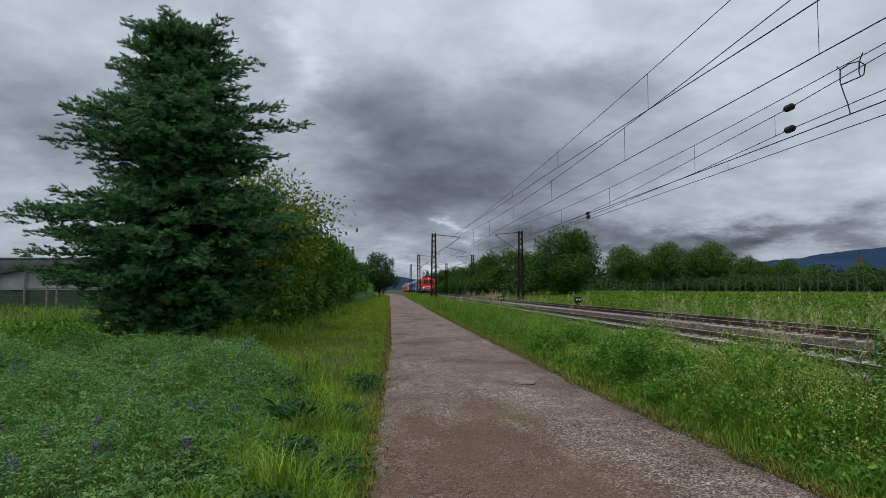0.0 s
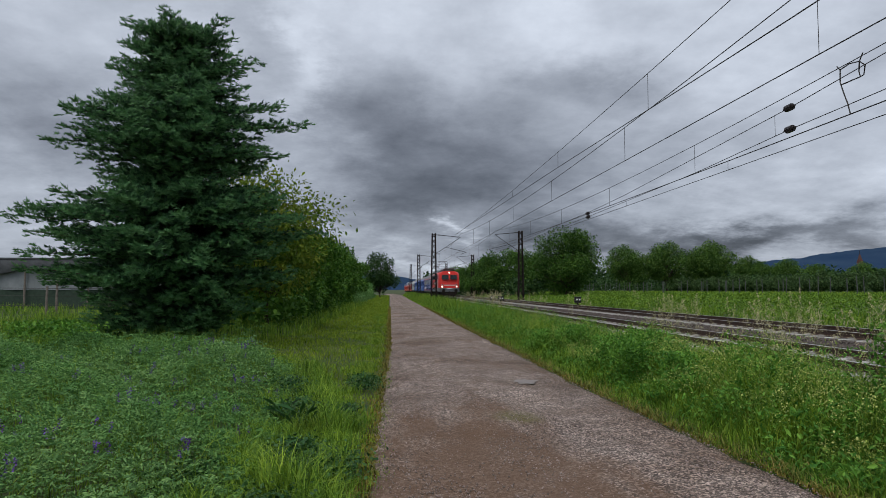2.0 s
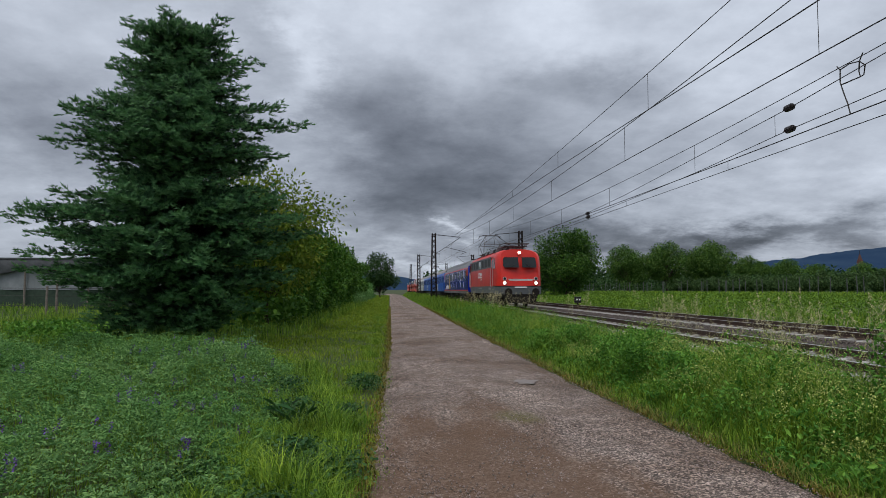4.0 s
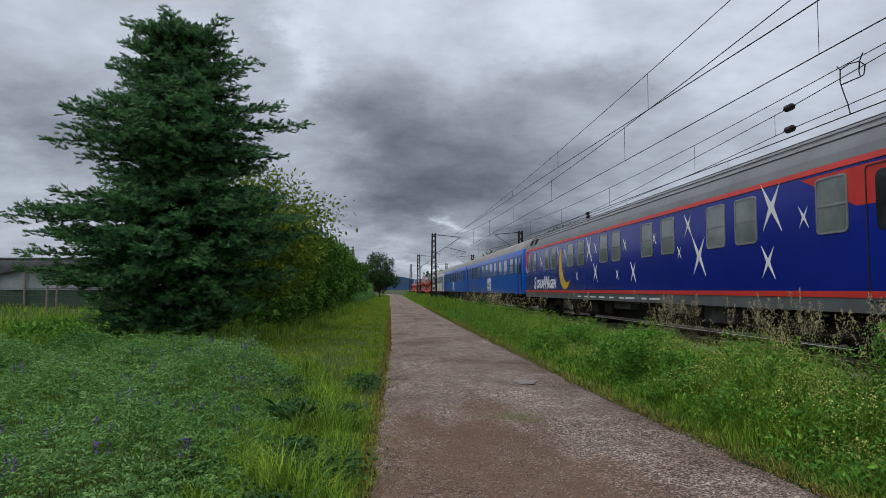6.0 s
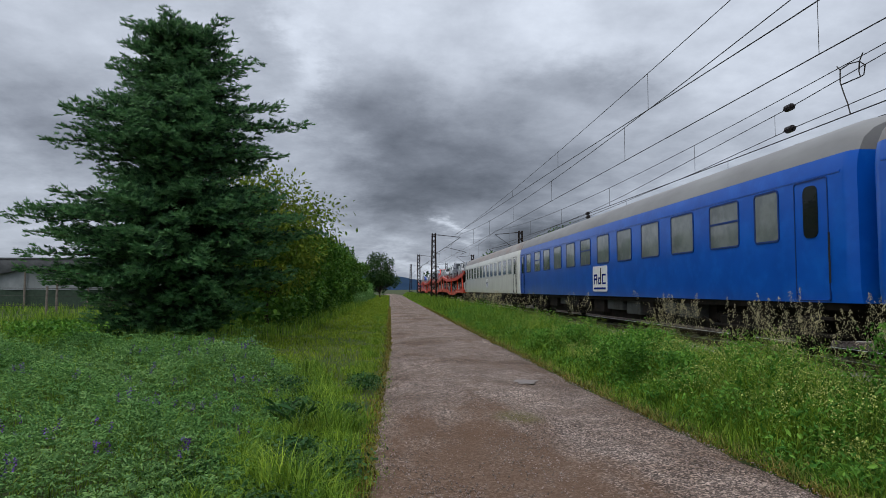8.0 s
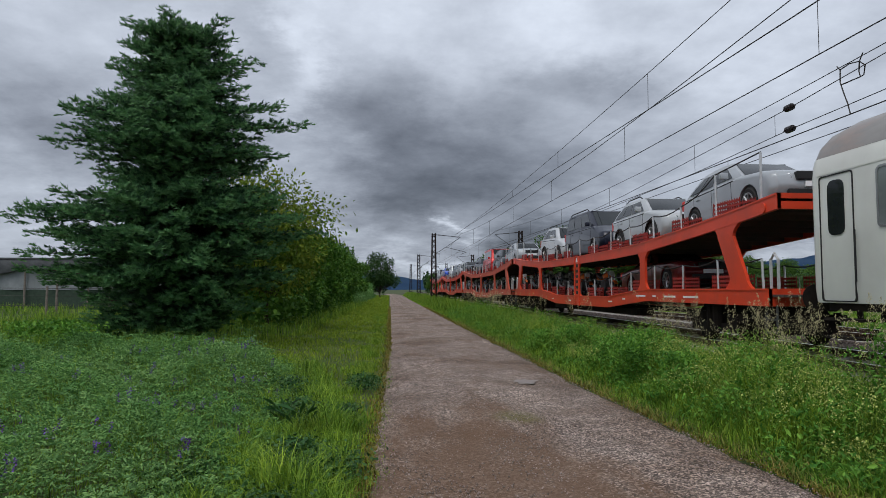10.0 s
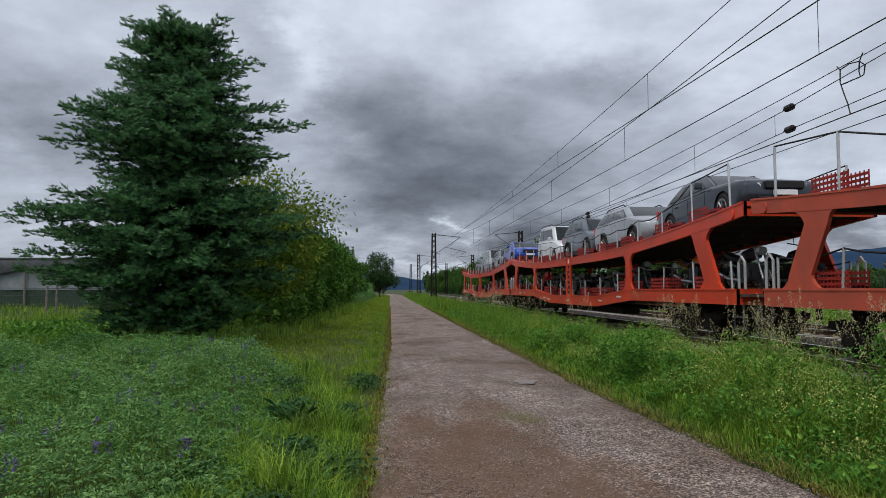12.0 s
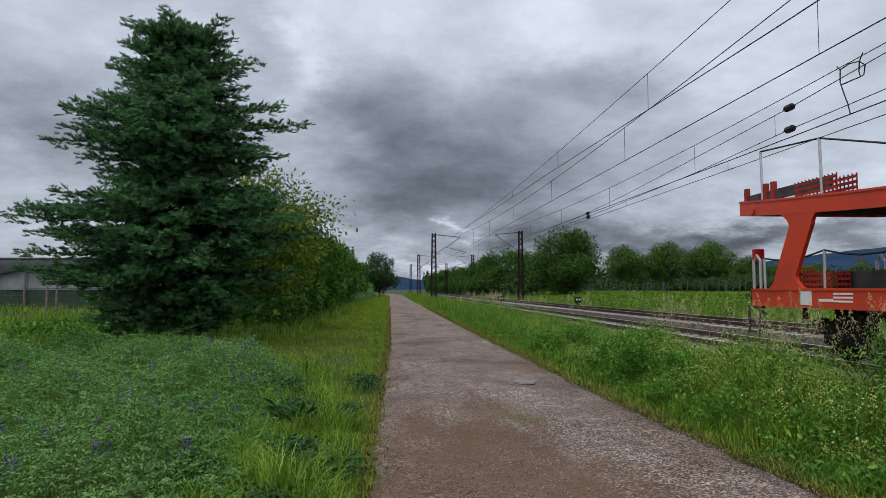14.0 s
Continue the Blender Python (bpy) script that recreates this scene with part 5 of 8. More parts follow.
M_FRAME = mat("window_frame", (0.40, 0.41, 0.41), (0.3, 0.3, 0.3), 0.35, 0.7)
M_GRILLE = mat("louvre", (0.020, 0.022, 0.024), (0.036, 0.039, 0.042), 0.6, scale=30, stretch=(1, 12, 0.3))
M_LAMP = glow("headlight_glow", (1.0, 0.93, 0.8), 3.0)


def ring_frame(bm, outer, inner, a, b):
    """A flat ring between two outlines, from x = a to x = b."""
    n = len(outer)
    A = [[bm.verts.new((x, *q)) for q in o] for x in (a, b) for o in (outer, inner)]
    for i in range(n):
        j = (i + 1) % n
        for p, q in ((0, 1), (1, 3), (3, 2), (2, 0)):
            bm.faces.new((A[p][i], A[p][j], A[q][j], A[q][i]))
    return bm


def side_writing(body, parent, x, y, z, size, m, name="lettering", label=""):
    """Letters on the side that faces the road."""
    cu = bpy.data.curves.new(name, "FONT")
    cu.body, cu.size, cu.extrude, cu.shear, cu.offset = body, size, 0.003, 0.2, 0.022
    tmp = bpy.data.objects.new(name, cu)
    scene.collection.objects.link(tmp)
    dg = bpy.context.evaluated_depsgraph_get()
    me = bpy.data.meshes.new_from_object(tmp.evaluated_get(dg))
    bpy.data.objects.remove(tmp)
    me.materials.clear()
    me.materials.append(m)
    o = new(name, me)
    o.parent = parent
    o.matrix_basis = Matrix(((0, 0, -1, x), (-1, 0, 0, y), (0, 1, 0, z), (0, 0, 0, 1)))
    return tagged(o, label)


def wheelset(parent, y, r=0.5, gauge=0.75, name="wheel"):
    for sx in (-gauge, gauge):
        bm = bmesh.new()
        tube(bm, [(sx - 0.065, 0, 0), (sx + 0.065, 0, 0)], r, 20)
        tube(bm, [(sx * 1.02 - 0.10, 0, 0), (sx * 1.02 + 0.10, 0, 0)], 0.13, 10)
        part(name, bm, M_UNDER, parent, loc=(0, y, r))


def bogie(parent, y, wb=2.5, r=0.46, heavy=False):
    b = empty("bogie", (0, y, 0))
    b.parent = parent
    for sx in (-1.0, 1.0):
        bm = bmesh.new()
        h = 0.62 if heavy else 0.55
        slab(bm, [(-wb / 2 - 0.55, h), (-wb / 2 - 0.5, h + 0.12), (-0.7, h + 0.1), (-0.5, h - 0.1), (0.5, h - 0.1), (0.7, h + 0.1), (wb / 2 + 0.5, h + 0.12), (wb / 2 + 0.55, h), (wb / 2 + 0.2, h - 0.06), (0.6, h - 0.28), (-0.6, h - 0.28), (-wb / 2 - 0.2, h - 0.06)], sx - 0.07, sx + 0.07)
        for e in (-wb / 2, wb / 2):
            box(bm, sx - 0.12, sx + 0.12, e - 0.16, e + 0.16, r - 0.15, r + 0.17, 0.03)
            for d in (-0.3, 0.3):
                tube(bm, [(sx, e + d, r + 0.02), (sx, e + d, h + 0.15)], 0.075, 8)
        tube(bm, [(sx * 1.06, -0.15, 0.35), (sx * 1.06, -0.15, 0.85)], 0.13, 10)
        tube(bm, [(sx * 1.06, 0.2, 0.35), (sx * 1.06, 0.2, 0.85)], 0.10, 10)
        part("bogie_frame", bm, M_UNDER, b)
    wheelset(b, -wb / 2, r)
    wheelset(b, wb / 2, r)
    return b


def buffers(parent, y, sgn):
    for sx in (-0.875, 0.875):
        bm = bmesh.new()
        tube(bm, [(sx, y, 1.05), (sx, y + sgn * 0.45, 1.05)], 0.09, 10)
        tube(bm, [(sx, y + sgn * 0.45, 1.05), (sx, y + sgn * 0.49, 1.05)], 0.24, 14)
        part("buffer", bm, M_UNDER, parent)
    bm = bmesh.new()
    tube(bm, [(0, y, 1.0), (0, y + sgn * 0.3, 0.95), (0, y + sgn * 0.35, 0.6)], 0.05, 6)
    part("coupling", bm, M_UNDER, parent)


def window(parent, x, y0, y1, z0, z1, r=0.09, bar=0.0, frame=None, pane=None, fw=0.035, name="window"):
    """A pane with its frame, proud of the wall at x (side to the road for x < 0)."""
    o = -1 if x < 0 else 1
    bm = bmesh.new()
    out, inn = rounded(y0, y1, z0, z1, r), rounded(y0 + fw, y1 - fw, z0 + fw, z1 - fw, max(r - fw, 0.02))
    ring_frame(bm, out, inn, x - o * 0.01, x + o * 0.016)
    if bar:
        zb = z0 + (z1 - z0) * bar
        box(bm, min(x, x + o * 0.014), max(x, x + o * 0.014), y0 + fw, y1 - fw, zb - 0.022, zb + 0.022)
    w = part(name, bm, frame or M_FRAME, parent)
    bm = bmesh.new()
    slab(bm, inn, x - o * 0.008, x + o * 0.005)
    part("pane", bm, pane or M_PANE, w)
    return w


# -- coaches --
def coach(name, label, L, paint, roof_m, y7, windows, doors, low_stripe=False, gutter=True, plain=False, frame_m=None):
    root = tagged(empty(name), label, "railway coach", group="coaches of the train")
    half = [(-1.38, 0.98), (-1.41, 1.2), (-1.41, 3.02), (-1.385, 3.22), (-1.35, 3.34)]
    shell = half + [(-x, z) for x, z in half[::-1]]
    bm = bmesh.new()
    st = ((0.0, 0.93), (0.10, 0.985), (0.22, 1.0), (L - 0.22, 1.0), (L - 0.10, 0.985), (L, 0.93))
    loft(bm, [[(x * k, y, z) for x, z in shell] for y, k in st])
    part("body", bm, paint, root, smooth=True)
    cap = [(-1.352, 3.34), (-1.26, 3.58), (-1.08, 3.77), (-0.8, 3.92), (-0.4, 4.02), (0, 4.05), (0.4, 4.02), (0.8, 3.92), (1.08, 3.77), (1.26, 3.58), (1.352, 3.34)]
    bm = bmesh.new()
    loft(bm, [[(x * k, y, 3.34 + (z - 3.34) * h) for x, z in cap] for y, k, h in ((0, 0.93, 0.80), (0.15, 0.97, 0.93), (0.5, 1.0, 1.0), (L - 0.5, 1, 1), (L - 0.15, 0.97, 0.93), (L, 0.93, 0.80))])
    roof = part("roof", bm, roof_m, root, smooth=True)
    if not plain:
        bm = bmesh.new()
        for zz, xx in ((3.60, 1.255), (3.74, 1.125), (3.86, 0.945)):
            for sx in (-1, 1):
                tube(bm, [(sx * xx, 0.6, zz + 0.01), (sx * xx, L - 0.6, zz + 0.01)], 0.014, 4)
        part("roof_rib", bm, roof_m, roof)
    else:
        bm = bmesh.new()
        for yv in (L * 0.12, L * 0.88):
            tube(bm, [(0, yv, 4.04), (0, yv, 4.12)], 0.32, 14, 0.26)
        part("roof_vent", bm, roof_m, roof)
    if gutter:
        for sx in (-1, 1):
            bm = bmesh.new()
            box(bm, sx * 1.405 - 0.012, sx * 1.405 + 0.012, 0.25, L - 0.25, 3.035, 3.065)
            part("gutter", bm, paint, root)
    for sx in (-1.41, 1.41):
        for y0, y1, z0, z1, bar in windows:
            window(root, sx, y0, y1, z0, z1, bar=bar, frame=frame_m)
        for y0, y1 in doors:
            d = rounded(y0, y1, 1.0, 3.02, 0.06)
            bm = bmesh.new()
            ring_frame(bm, d, rounded(y0 + 0.02, y1 - 0.02, 1.02, 3.0, 0.05), sx - 0.012, sx + 0.012)
            dr = part("door", bm, frame_m or M_BLACK, root)
            ym = (y0 + y1) / 2
            bm = bmesh.new()
            s = -1 if sx < 0 else 1
            slab(bm, rounded(ym - 0.19, ym + 0.19, 2.05, 2.92, 0.12), sx - s * 0.01, sx + s * 0.014)
            part("door_pane", bm, M_DARKGLASS, dr)
            bm = bmesh.new()
            tube(bm, [(sx + s * 0.05, y0 - 0.06, 1.3), (sx + s * 0.05, y0 - 0.06, 2.1)], 0.015, 6)
            part("door_handrail", bm, M_BLACK, dr)
            for k in range(2):
                bm = bmesh.new()
                box(bm, min(sx, sx * 0.8), max(sx, sx * 0.8), y0, y1, 0.42 + k * 0.28, 0.46 + k * 0.28)
                part("step", bm, M_UNDER, root)
    bm = bmesh.new()
    box(bm, -1.30, 1.30, 0.3, L - 0.3, 0.86, 0.985)
    part("underframe", bm, M_UNDER, root)
    # added dark block: shuts out daylight from beyond, deepens shade below the floor
    bm = bmesh.new()
    box(bm, -0.95, 0.95, 5.2, L - 5.2, 0.30, 0.90)
    part("centre_sill", bm, M_UNDER, root)
    for yb in (3.3, L - 3.3):
        # added dark block between the wheels, keeps the bogie gap in shade
        bm = bmesh.new()
        box(bm, -0.62, 0.62, yb - 1.9, yb + 1.9, 0.30, 0.88, 0.05)
        part("brake_rigging", bm, M_UNDER, root)
        for sx in (-1, 1):
            bm = bmesh.new()
            tube(bm, [(sx * 1.12, yb - 2.2, 0.55), (sx * 1.12, yb - 1.7, 0.42), (sx * 1.12, yb + 1.7, 0.42), (sx * 1.12, yb + 2.2, 0.55)], 0.045, 6)
            part("brake_pipe", bm, M_UNDER, root)
    rng = random.Random(len(name) + int(y7))
    y = 5.6
    while y < L - 6.6:
        w = rng.uniform(0.7, 1.7)
        for sx in (-1, 1):
            bm = bmesh.new()
            x0 = sx * 1.22
            box(bm, min(x0, x0 - sx * 0.7), max(x0, x0 - sx * 0.7), y, y + w, 0.98 - rng.uniform(0.35, 0.58), 0.95, 0.02)
            part("equipment_box", bm, rng.choice((M_BOX, M_UNDER, M_UNDER, M_BOX)), root)
        y += w + rng.uniform(0.15, 0.8)
    for yb in (3.3, L - 3.3):
        bogie(root, yb)
    for ye, s in ((0.0, -1), (L, 1)):
        bm = bmesh.new()
        ring_frame(bm, [(q[0], q[1]) for q in rounded(-0.55, 0.55, 1.25, 3.45, 0.2)], rounded(-0.38, 0.38, 1.4, 3.3, 0.15), 0, 0.24)
        g = part("gangway", bm, M_BLACK, root)
        g.matrix_basis = Matrix(((0, 1, 0, 0), (s, 0, 0, ye), (0, 0, 1, 0), (0, 0, 0, 1)))
        buffers(root, ye, s * 0.5)
    if low_stripe:
        for sx in (-1, 1):
            for nm, z0, z1, m in (("stripe", 1.07, 1.17, M_STRIPE), ("stripe", 3.10, 3.20, M_STRIPE), ("cantrail", 3.20, 3.36, roof_m), ("sill_band", 0.84, 1.07, M_GREY)):
                bm = bmesh.new()
                xx = sx * (1.413 if z0 > 1 else 1.40)
                if z0 > 3:
                    ca, cb = (1.418, 1.400) if z0 < 3.15 else (1.400, 1.362)
                    slab(bm, [(sx * (ca - 0.012), z0), (sx * ca, z0), (sx * cb, z1), (sx * (cb - 0.012), z1)], 0.25, L - 0.25, "y")
                else:
                    box(bm, xx - 0.006, xx + 0.006, 0.2, L - 0.2, z0, z1)
                part(nm, bm, m, root)
    RIDING.append((root, TRACK_X, y7, RAIL_Z))
    return root


def emblem(root, y0, y1, z0, z1):
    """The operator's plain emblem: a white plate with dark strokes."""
    bm = bmesh.new()
    slab(bm, rounded(y0, y1, z0, z1, 0.09), -1.424, -1.405)
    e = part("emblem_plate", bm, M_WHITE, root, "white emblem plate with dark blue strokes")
    w = y1 - y0
    for a, b, c, d in ((0.08, 0.14, 0.28, 0.68), (0.14, 0.30, 0.60, 0.68), (0.14, 0.30, 0.45, 0.52), (0.27, 0.33, 0.28, 0.66), (0.40, 0.56, 0.28, 0.35), (0.40, 0.46, 0.30, 0.52), (0.40, 0.56, 0.48, 0.55), (0.54, 0.60, 0.28, 0.92), (0.68, 0.74, 0.28, 0.68), (0.70, 0.92, 0.61, 0.68), (0.70, 0.92, 0.28, 0.35), (0.08, 0.92, 0.08, 0.16)):
        bm = bmesh.new()
        box(bm, -1.428, -1.42, y1 - b * w, y1 - a * w, z0 + c * (z1 - z0), z0 + d * (z1 - z0))
        part("stroke", bm, M_NAVY if a != 0.54 else M_BLACK, e)


SLEEP_WIN = [(1.74, 2.51), (4.29, 5.11), (5.50, 6.33), (8.0, 8.82), (9.38, 10.2), (11.87, 12.68), (13.1, 13.92), (15.68, 16.55), (17.08, 17.98), (19.72, 20.52), (21.05, 21.82), (23.58, 24.2), (24.88, 25.43)]
sleeping_car = coach("sleeping_car", "navy blue sleeping car with moon, stars and red stripes", 26.35, M_NAVY, M_ROOF_DARK, -17.85,
                     [(a, b, 2.08, 3.0, 0.5) for a, b in SLEEP_WIN], [(0.55, 1.35)], low_stripe=True, gutter=False)


def sleeping_car_marks():
    root = sleeping_car
    for i, (y, z, s) in enumerate(((3.8, 2.7, 1.0), (2.85, 2.42, 0.42), (3.95, 1.7, 0.68), (7.25, 2.70, 0.6), (6.72, 1.95, 1.0), (7.75, 2.09, 0.34), (9.27, 2.55, 0.34), (10.85, 1.7, 0.66), (11.5, 2.52, 0.40), (12.2, 1.66, 0.34), (14.4, 1.78, 0.7), (15.1, 2.62, 1.0), (14.35, 2.60, 0.38), (16.67, 1.70, 0.36), (18.3, 2.62, 0.36), (19.45, 2.80, 0.32), (22.6, 2.50, 0.5), (25.85, 2.2, 0.4))):
        bm = bmesh.new()
        pts = []
        for k, ang in enumerate((62, 118, 242, 298)):
            a = radians(ang)
            rr = 0.50 * s * (1.05 if k % 2 == 0 else 0.95)
            pts.append((y + rr * math.cos(a) * 1.3, z + rr * math.sin(a)))
            m = radians((ang + (118, 242, 298, 422)[k]) / 2)
            pts.append((y + 0.085 * s * math.cos(m), z + 0.085 * s * math.sin(m)))
        slab(bm, pts, -1.4185, -1.408)
        part("star", bm, M_WHITE, root, "white painted star")
    bm = bmesh.new()
    n = 22
    O, I = [], []
    for k in range(n + 1):
        t = k / n
        a = radians(117 + 201 * t)
        cy, cz = 18.32 - 0.95 * math.cos(a) * 0.95, 2.14 + 0.86 * math.sin(a)
        th = 0.40 * math.sin(math.pi * t) ** 0.8 + 0.01
        O.append((cy + th * math.cos(a) * -0.25, cz + th * math.sin(a) * 0.25))
        I.append((cy + th * math.cos(a), cz - th * math.sin(a) * 0.75))
    A = [[bm.verts.new((x, *q)) for q in line] for x in (-1.4185, -1.408) for line in (O, I)]
    for k in range(n):
        bm.faces.new((A[0][k], A[0][k + 1], A[1][k + 1], A[1][k]))
        bm.faces.new((A[2][k], A[3][k], A[3][k + 1], A[2][k + 1]))
        bm.faces.new((A[0][k], A[2][k], A[2][k + 1], A[0][k + 1]))
        bm.faces.new((A[1][k], A[1][k + 1], A[3][k + 1], A[3][k]))
    part("moon", bm, M_YELLOW, root, "yellow painted crescent moon")
    side_writing("S", root, -1.412, 24.08, 1.24, 0.78, M_WHITE, label="white capital letters")
    side_writing("CHLAF", root, -1.412, 23.58, 1.27, 0.53, M_WHITE, label="white capital letters")
    side_writing("W", root, -1.412, 22.02, 1.24, 0.78, M_WHITE, label="white capital letters")
    side_writing("AGEN", root, -1.412, 21.30, 1.27, 0.53, M_WHITE, label="white capital letters")
    for yv in (23.75, 24.75):
        for k in range(5):
            bm = bmesh.new()
            z = 3.40 + k * 0.055
            box(bm, -1.345 + 0.10 * k / 4 - 0.02, -1.335 + 0.10 * k / 4, yv, yv + 0.55, z, z + 0.026)
            part("louvre", bm, M_BLACK, root)
    for y0, y1 in ((25.0, 26.15), (0.22, 1.5)):
        bm = bmesh.new()
        if y0 > 10:
            slab(bm, [(26.12, 2.0), (25.1, 3.05), (26.12, 3.05)], -1.4165, -1.407)
        else:
            slab(bm, [(0.23, 2.45), (1.55, 2.45), (2.9, 3.05), (0.23, 3.05)], -1.4135, -1.405)
        part("red_corner", bm, M_STRIPE, root, "red painted corner field")
    for k in range(9):
        bm = bmesh.new()
        y = 9.0 + k * 0.9
        box(bm, -1.410, -1.404, y, y + random.Random(k).uniform(0.3, 0.75), 0.92, 0.97)
        part("small_marking", bm, M_WHITE, root)


sleeping_car_marks()
BLUE_WIN = [(1.9, 2.72, 2.05, 3.0, 0)] + [(a, a + 1.25, 2.05, 3.0, 0.56 if i in (0, 5, 9) else 0) for i, a in enumerate((3.28, 5.3, 7.28, 9.28, 11.26, 13.25, 15.23, 17.24, 19.2, 21.08))] + [(23.15, 24.25, 2.05, 3.0, 0)]
blue_a = coach("blue_coach", "bright blue passenger coach with weathered grey roof", 26.1, M_BLUE, M_ROOF, 8.82, [(a - (0.45 if a > 3 else 0.25), b - (0.45 if a > 3 else 0.25), c, d, e) for a, b, c, d, e in BLUE_WIN], [(0.55, 1.45), (24.75, 25.6)], plain=True, frame_m=M_BLUEFRAME)
emblem(blue_a, 11.5, 13.0, 1.13, 1.98)
blue_b = coach("blue_coach", "bright blue passenger coach with clean grey roof", 26.1, M_BLUE, mat("clean_roof", (0.26, 0.265, 0.27), (0.2, 0.2, 0.205), 0.55, scale=1.0, stretch=(1, 0.4, 1)), 35.3, BLUE_WIN, [(0.55, 1.45), (24.75, 25.6)], plain=True, frame_m=M_BLUEFRAME)
emblem(blue_b, 11.5, 13.0, 1.13, 1.98)
WHITE_WIN = [(2.0 + 1.78 * i, 3.15 + 1.78 * i, 2.08, 2.98, 0.5 if i % 4 == 1 else 0) for i in range(13)]
white_c = coach("white_coach", "off-white passenger coach with small dark windows", 26.1, M_CREAM, M_ROOF, 61.75, WHITE_WIN, [(0.55, 1.45), (25.0, 25.8)], plain=True)
emblem(white_c, 11.2, 12.2, 1.3, 1.95)


# -- locomotive --
def locomotive():
    root = tagged(empty("electric_locomotive"), "red electric locomotive with grey skirt and lit headlights", "locomotive")
    # half section: skirt, side, roof
    up = [(-1.5, 1.43), (-1.5, 2.6), (-1.49, 3.30), (-1.44, 3.50), (-1.30, 3.66), (-1.0, 3.78), (-0.5, 3.84)]
    ringp = up + [(-x, z) for x, z in up[::-1]]

    def end_y(x, z, s):
        """How far the rounded cab end stands back at a point."""
        b = 0.45 + 0.42 * (abs(x) / 1.5) ** 4 + 0.16 * abs(x) / 1.5
        return b + max(0, z - 2.45) * 0.36 + max(0, z - 3.4) * 0.9
    rings = []
    for k, f in ((0, 0.80), (1, 0.93), (2, 1.0), (3, 1.0), (4, 0.93), (5, 0.80)):
        r = []
        for x, z in ringp:
            xx = x * f
            if k in (0, 5):
                y = end_y(xx, z, 1)
            elif k in (1, 4):
                y = end_y(xx, z, 1) + 0.02
            else:
                y = 1.55 + max(0, z - 2.45) * 0.30
            r.append((xx, y if k < 3 else 16.35 - y, z))
        rings.append(r)
    bm = bmesh.new()
    loft(bm, rings)
    body = part("body", bm, M_RED, root, smooth=True)
    sk = [(-1.5, 0.95), (-1.502, 1.432), (1.502, 1.432), (1.5, 0.95)]
    bm = bmesh.new()
    loft(bm, [[(x * f, y if y < 8 else y, z - d) for x, z in sk] for f, y, d in ((0.80, 0.50, 0.05), (0.93, 0.78, 0.05), (1.0, 1.45, 0.05), (1.0, 2.2, 0.0), (1.0, 14.15, 0.0), (1.0, 14.9, 0.05), (0.93, 15.57, 0.05), (0.80, 15.85, 0.05))])
    part("skirt", bm, M_GREY, root, "dark grey skirt")
    for sx in (-1, 1):
        s = sx
        bm = bmesh.new()
        box(bm, s * 1.5 - 0.012, s * 1.5 + 0.012, 3.35, 14.35, 2.70, 3.44)
        part("window_band", bm, M_GREY, root, "grey band of grilles and windows")
        for y0, y1, pane in ((13.05, 14.2, 0), (11.45, 12.72, 0), (9.88, 11.13, 0), (8.30, 9.47, 1), (6.70, 7.96, 0), (5.12, 6.37, 0), (3.53, 4.79, 0)):
            window(root, s * 1.512, y0, y1, 2.74, 3.38, 0.12 if pane else 0.03, frame=M_BLACK if pane else M_GREY, pane=M_PANE if pane else M_GRILLE, fw=0.05, name="window" if pane else "grille")
        for y0, y1 in ((2.32, 3.1), (13.95 + 0.45, 15.2)):
            bm = bmesh.new()
            ring_frame(bm, rounded(y0, y1, 1.36, 3.38, 0.12), rounded(y0 + 0.025, y1 - 0.025, 1.385, 3.355, 0.11), s * 1.5 - 0.02, s * 1.5 + 0.012)
            d = part("cab_door", bm, mat_dark_red, root)
            bm = bmesh.new()
            slab(bm, rounded(y0 + 0.17, y1 - 0.17, 2.55, 3.2, 0.08), s * 1.5 - 0.02, s * 1.5 + 0.014)
            part("door_pane", bm, M_DARKGLASS, d)
            for yy in (y0 - 0.03, y1 + 0.03):
                bm = bmesh.new()
                tube(bm, [(s * 1.5, yy, 1.42), (s * 1.57, yy, 1.42), (s * 1.57, yy, 2.62), (s * 1.5, yy, 2.62)], 0.022, 6)
                part("handrail", bm, M_CHROME, d)
            for k in range(3):
                bm = bmesh.new()
                box(bm, s * 1.42 - 0.1, s * 1.42 + 0.1, y0 + 0.1, y1 - 0.1, 0.36 + 0.3 * k, 0.40 + 0.3 * k)
                part("step", bm, M_UNDER, root)
        bm = bmesh.new()
        slab(bm, [(1.58, 2.55), (2.12, 2.62), (2.14, 3.28), (1.88, 3.30), (1.72, 2.98)], s * 1.488, s * 1.514)
        part("cab_side_window", bm, M_DARKGLASS, root)
        bm = bmesh.new()
        tube(bm, [(s * 1.34, 1.9, 3.70), (s * 1.34, 14.45, 3.70)], 0.02, 5)
        part("roof_seam", bm, M_BLACK, root)
        for k in range(14):
            bm = bmesh.new()
            box(bm, s * 1.24 - 0.035, s * 1.24 + 0.035, 4.2 + k * 0.62, 4.28 + k * 0.62, 3.68, 3.755)
            part("roof_bracket", bm, mat_dark_red, root)
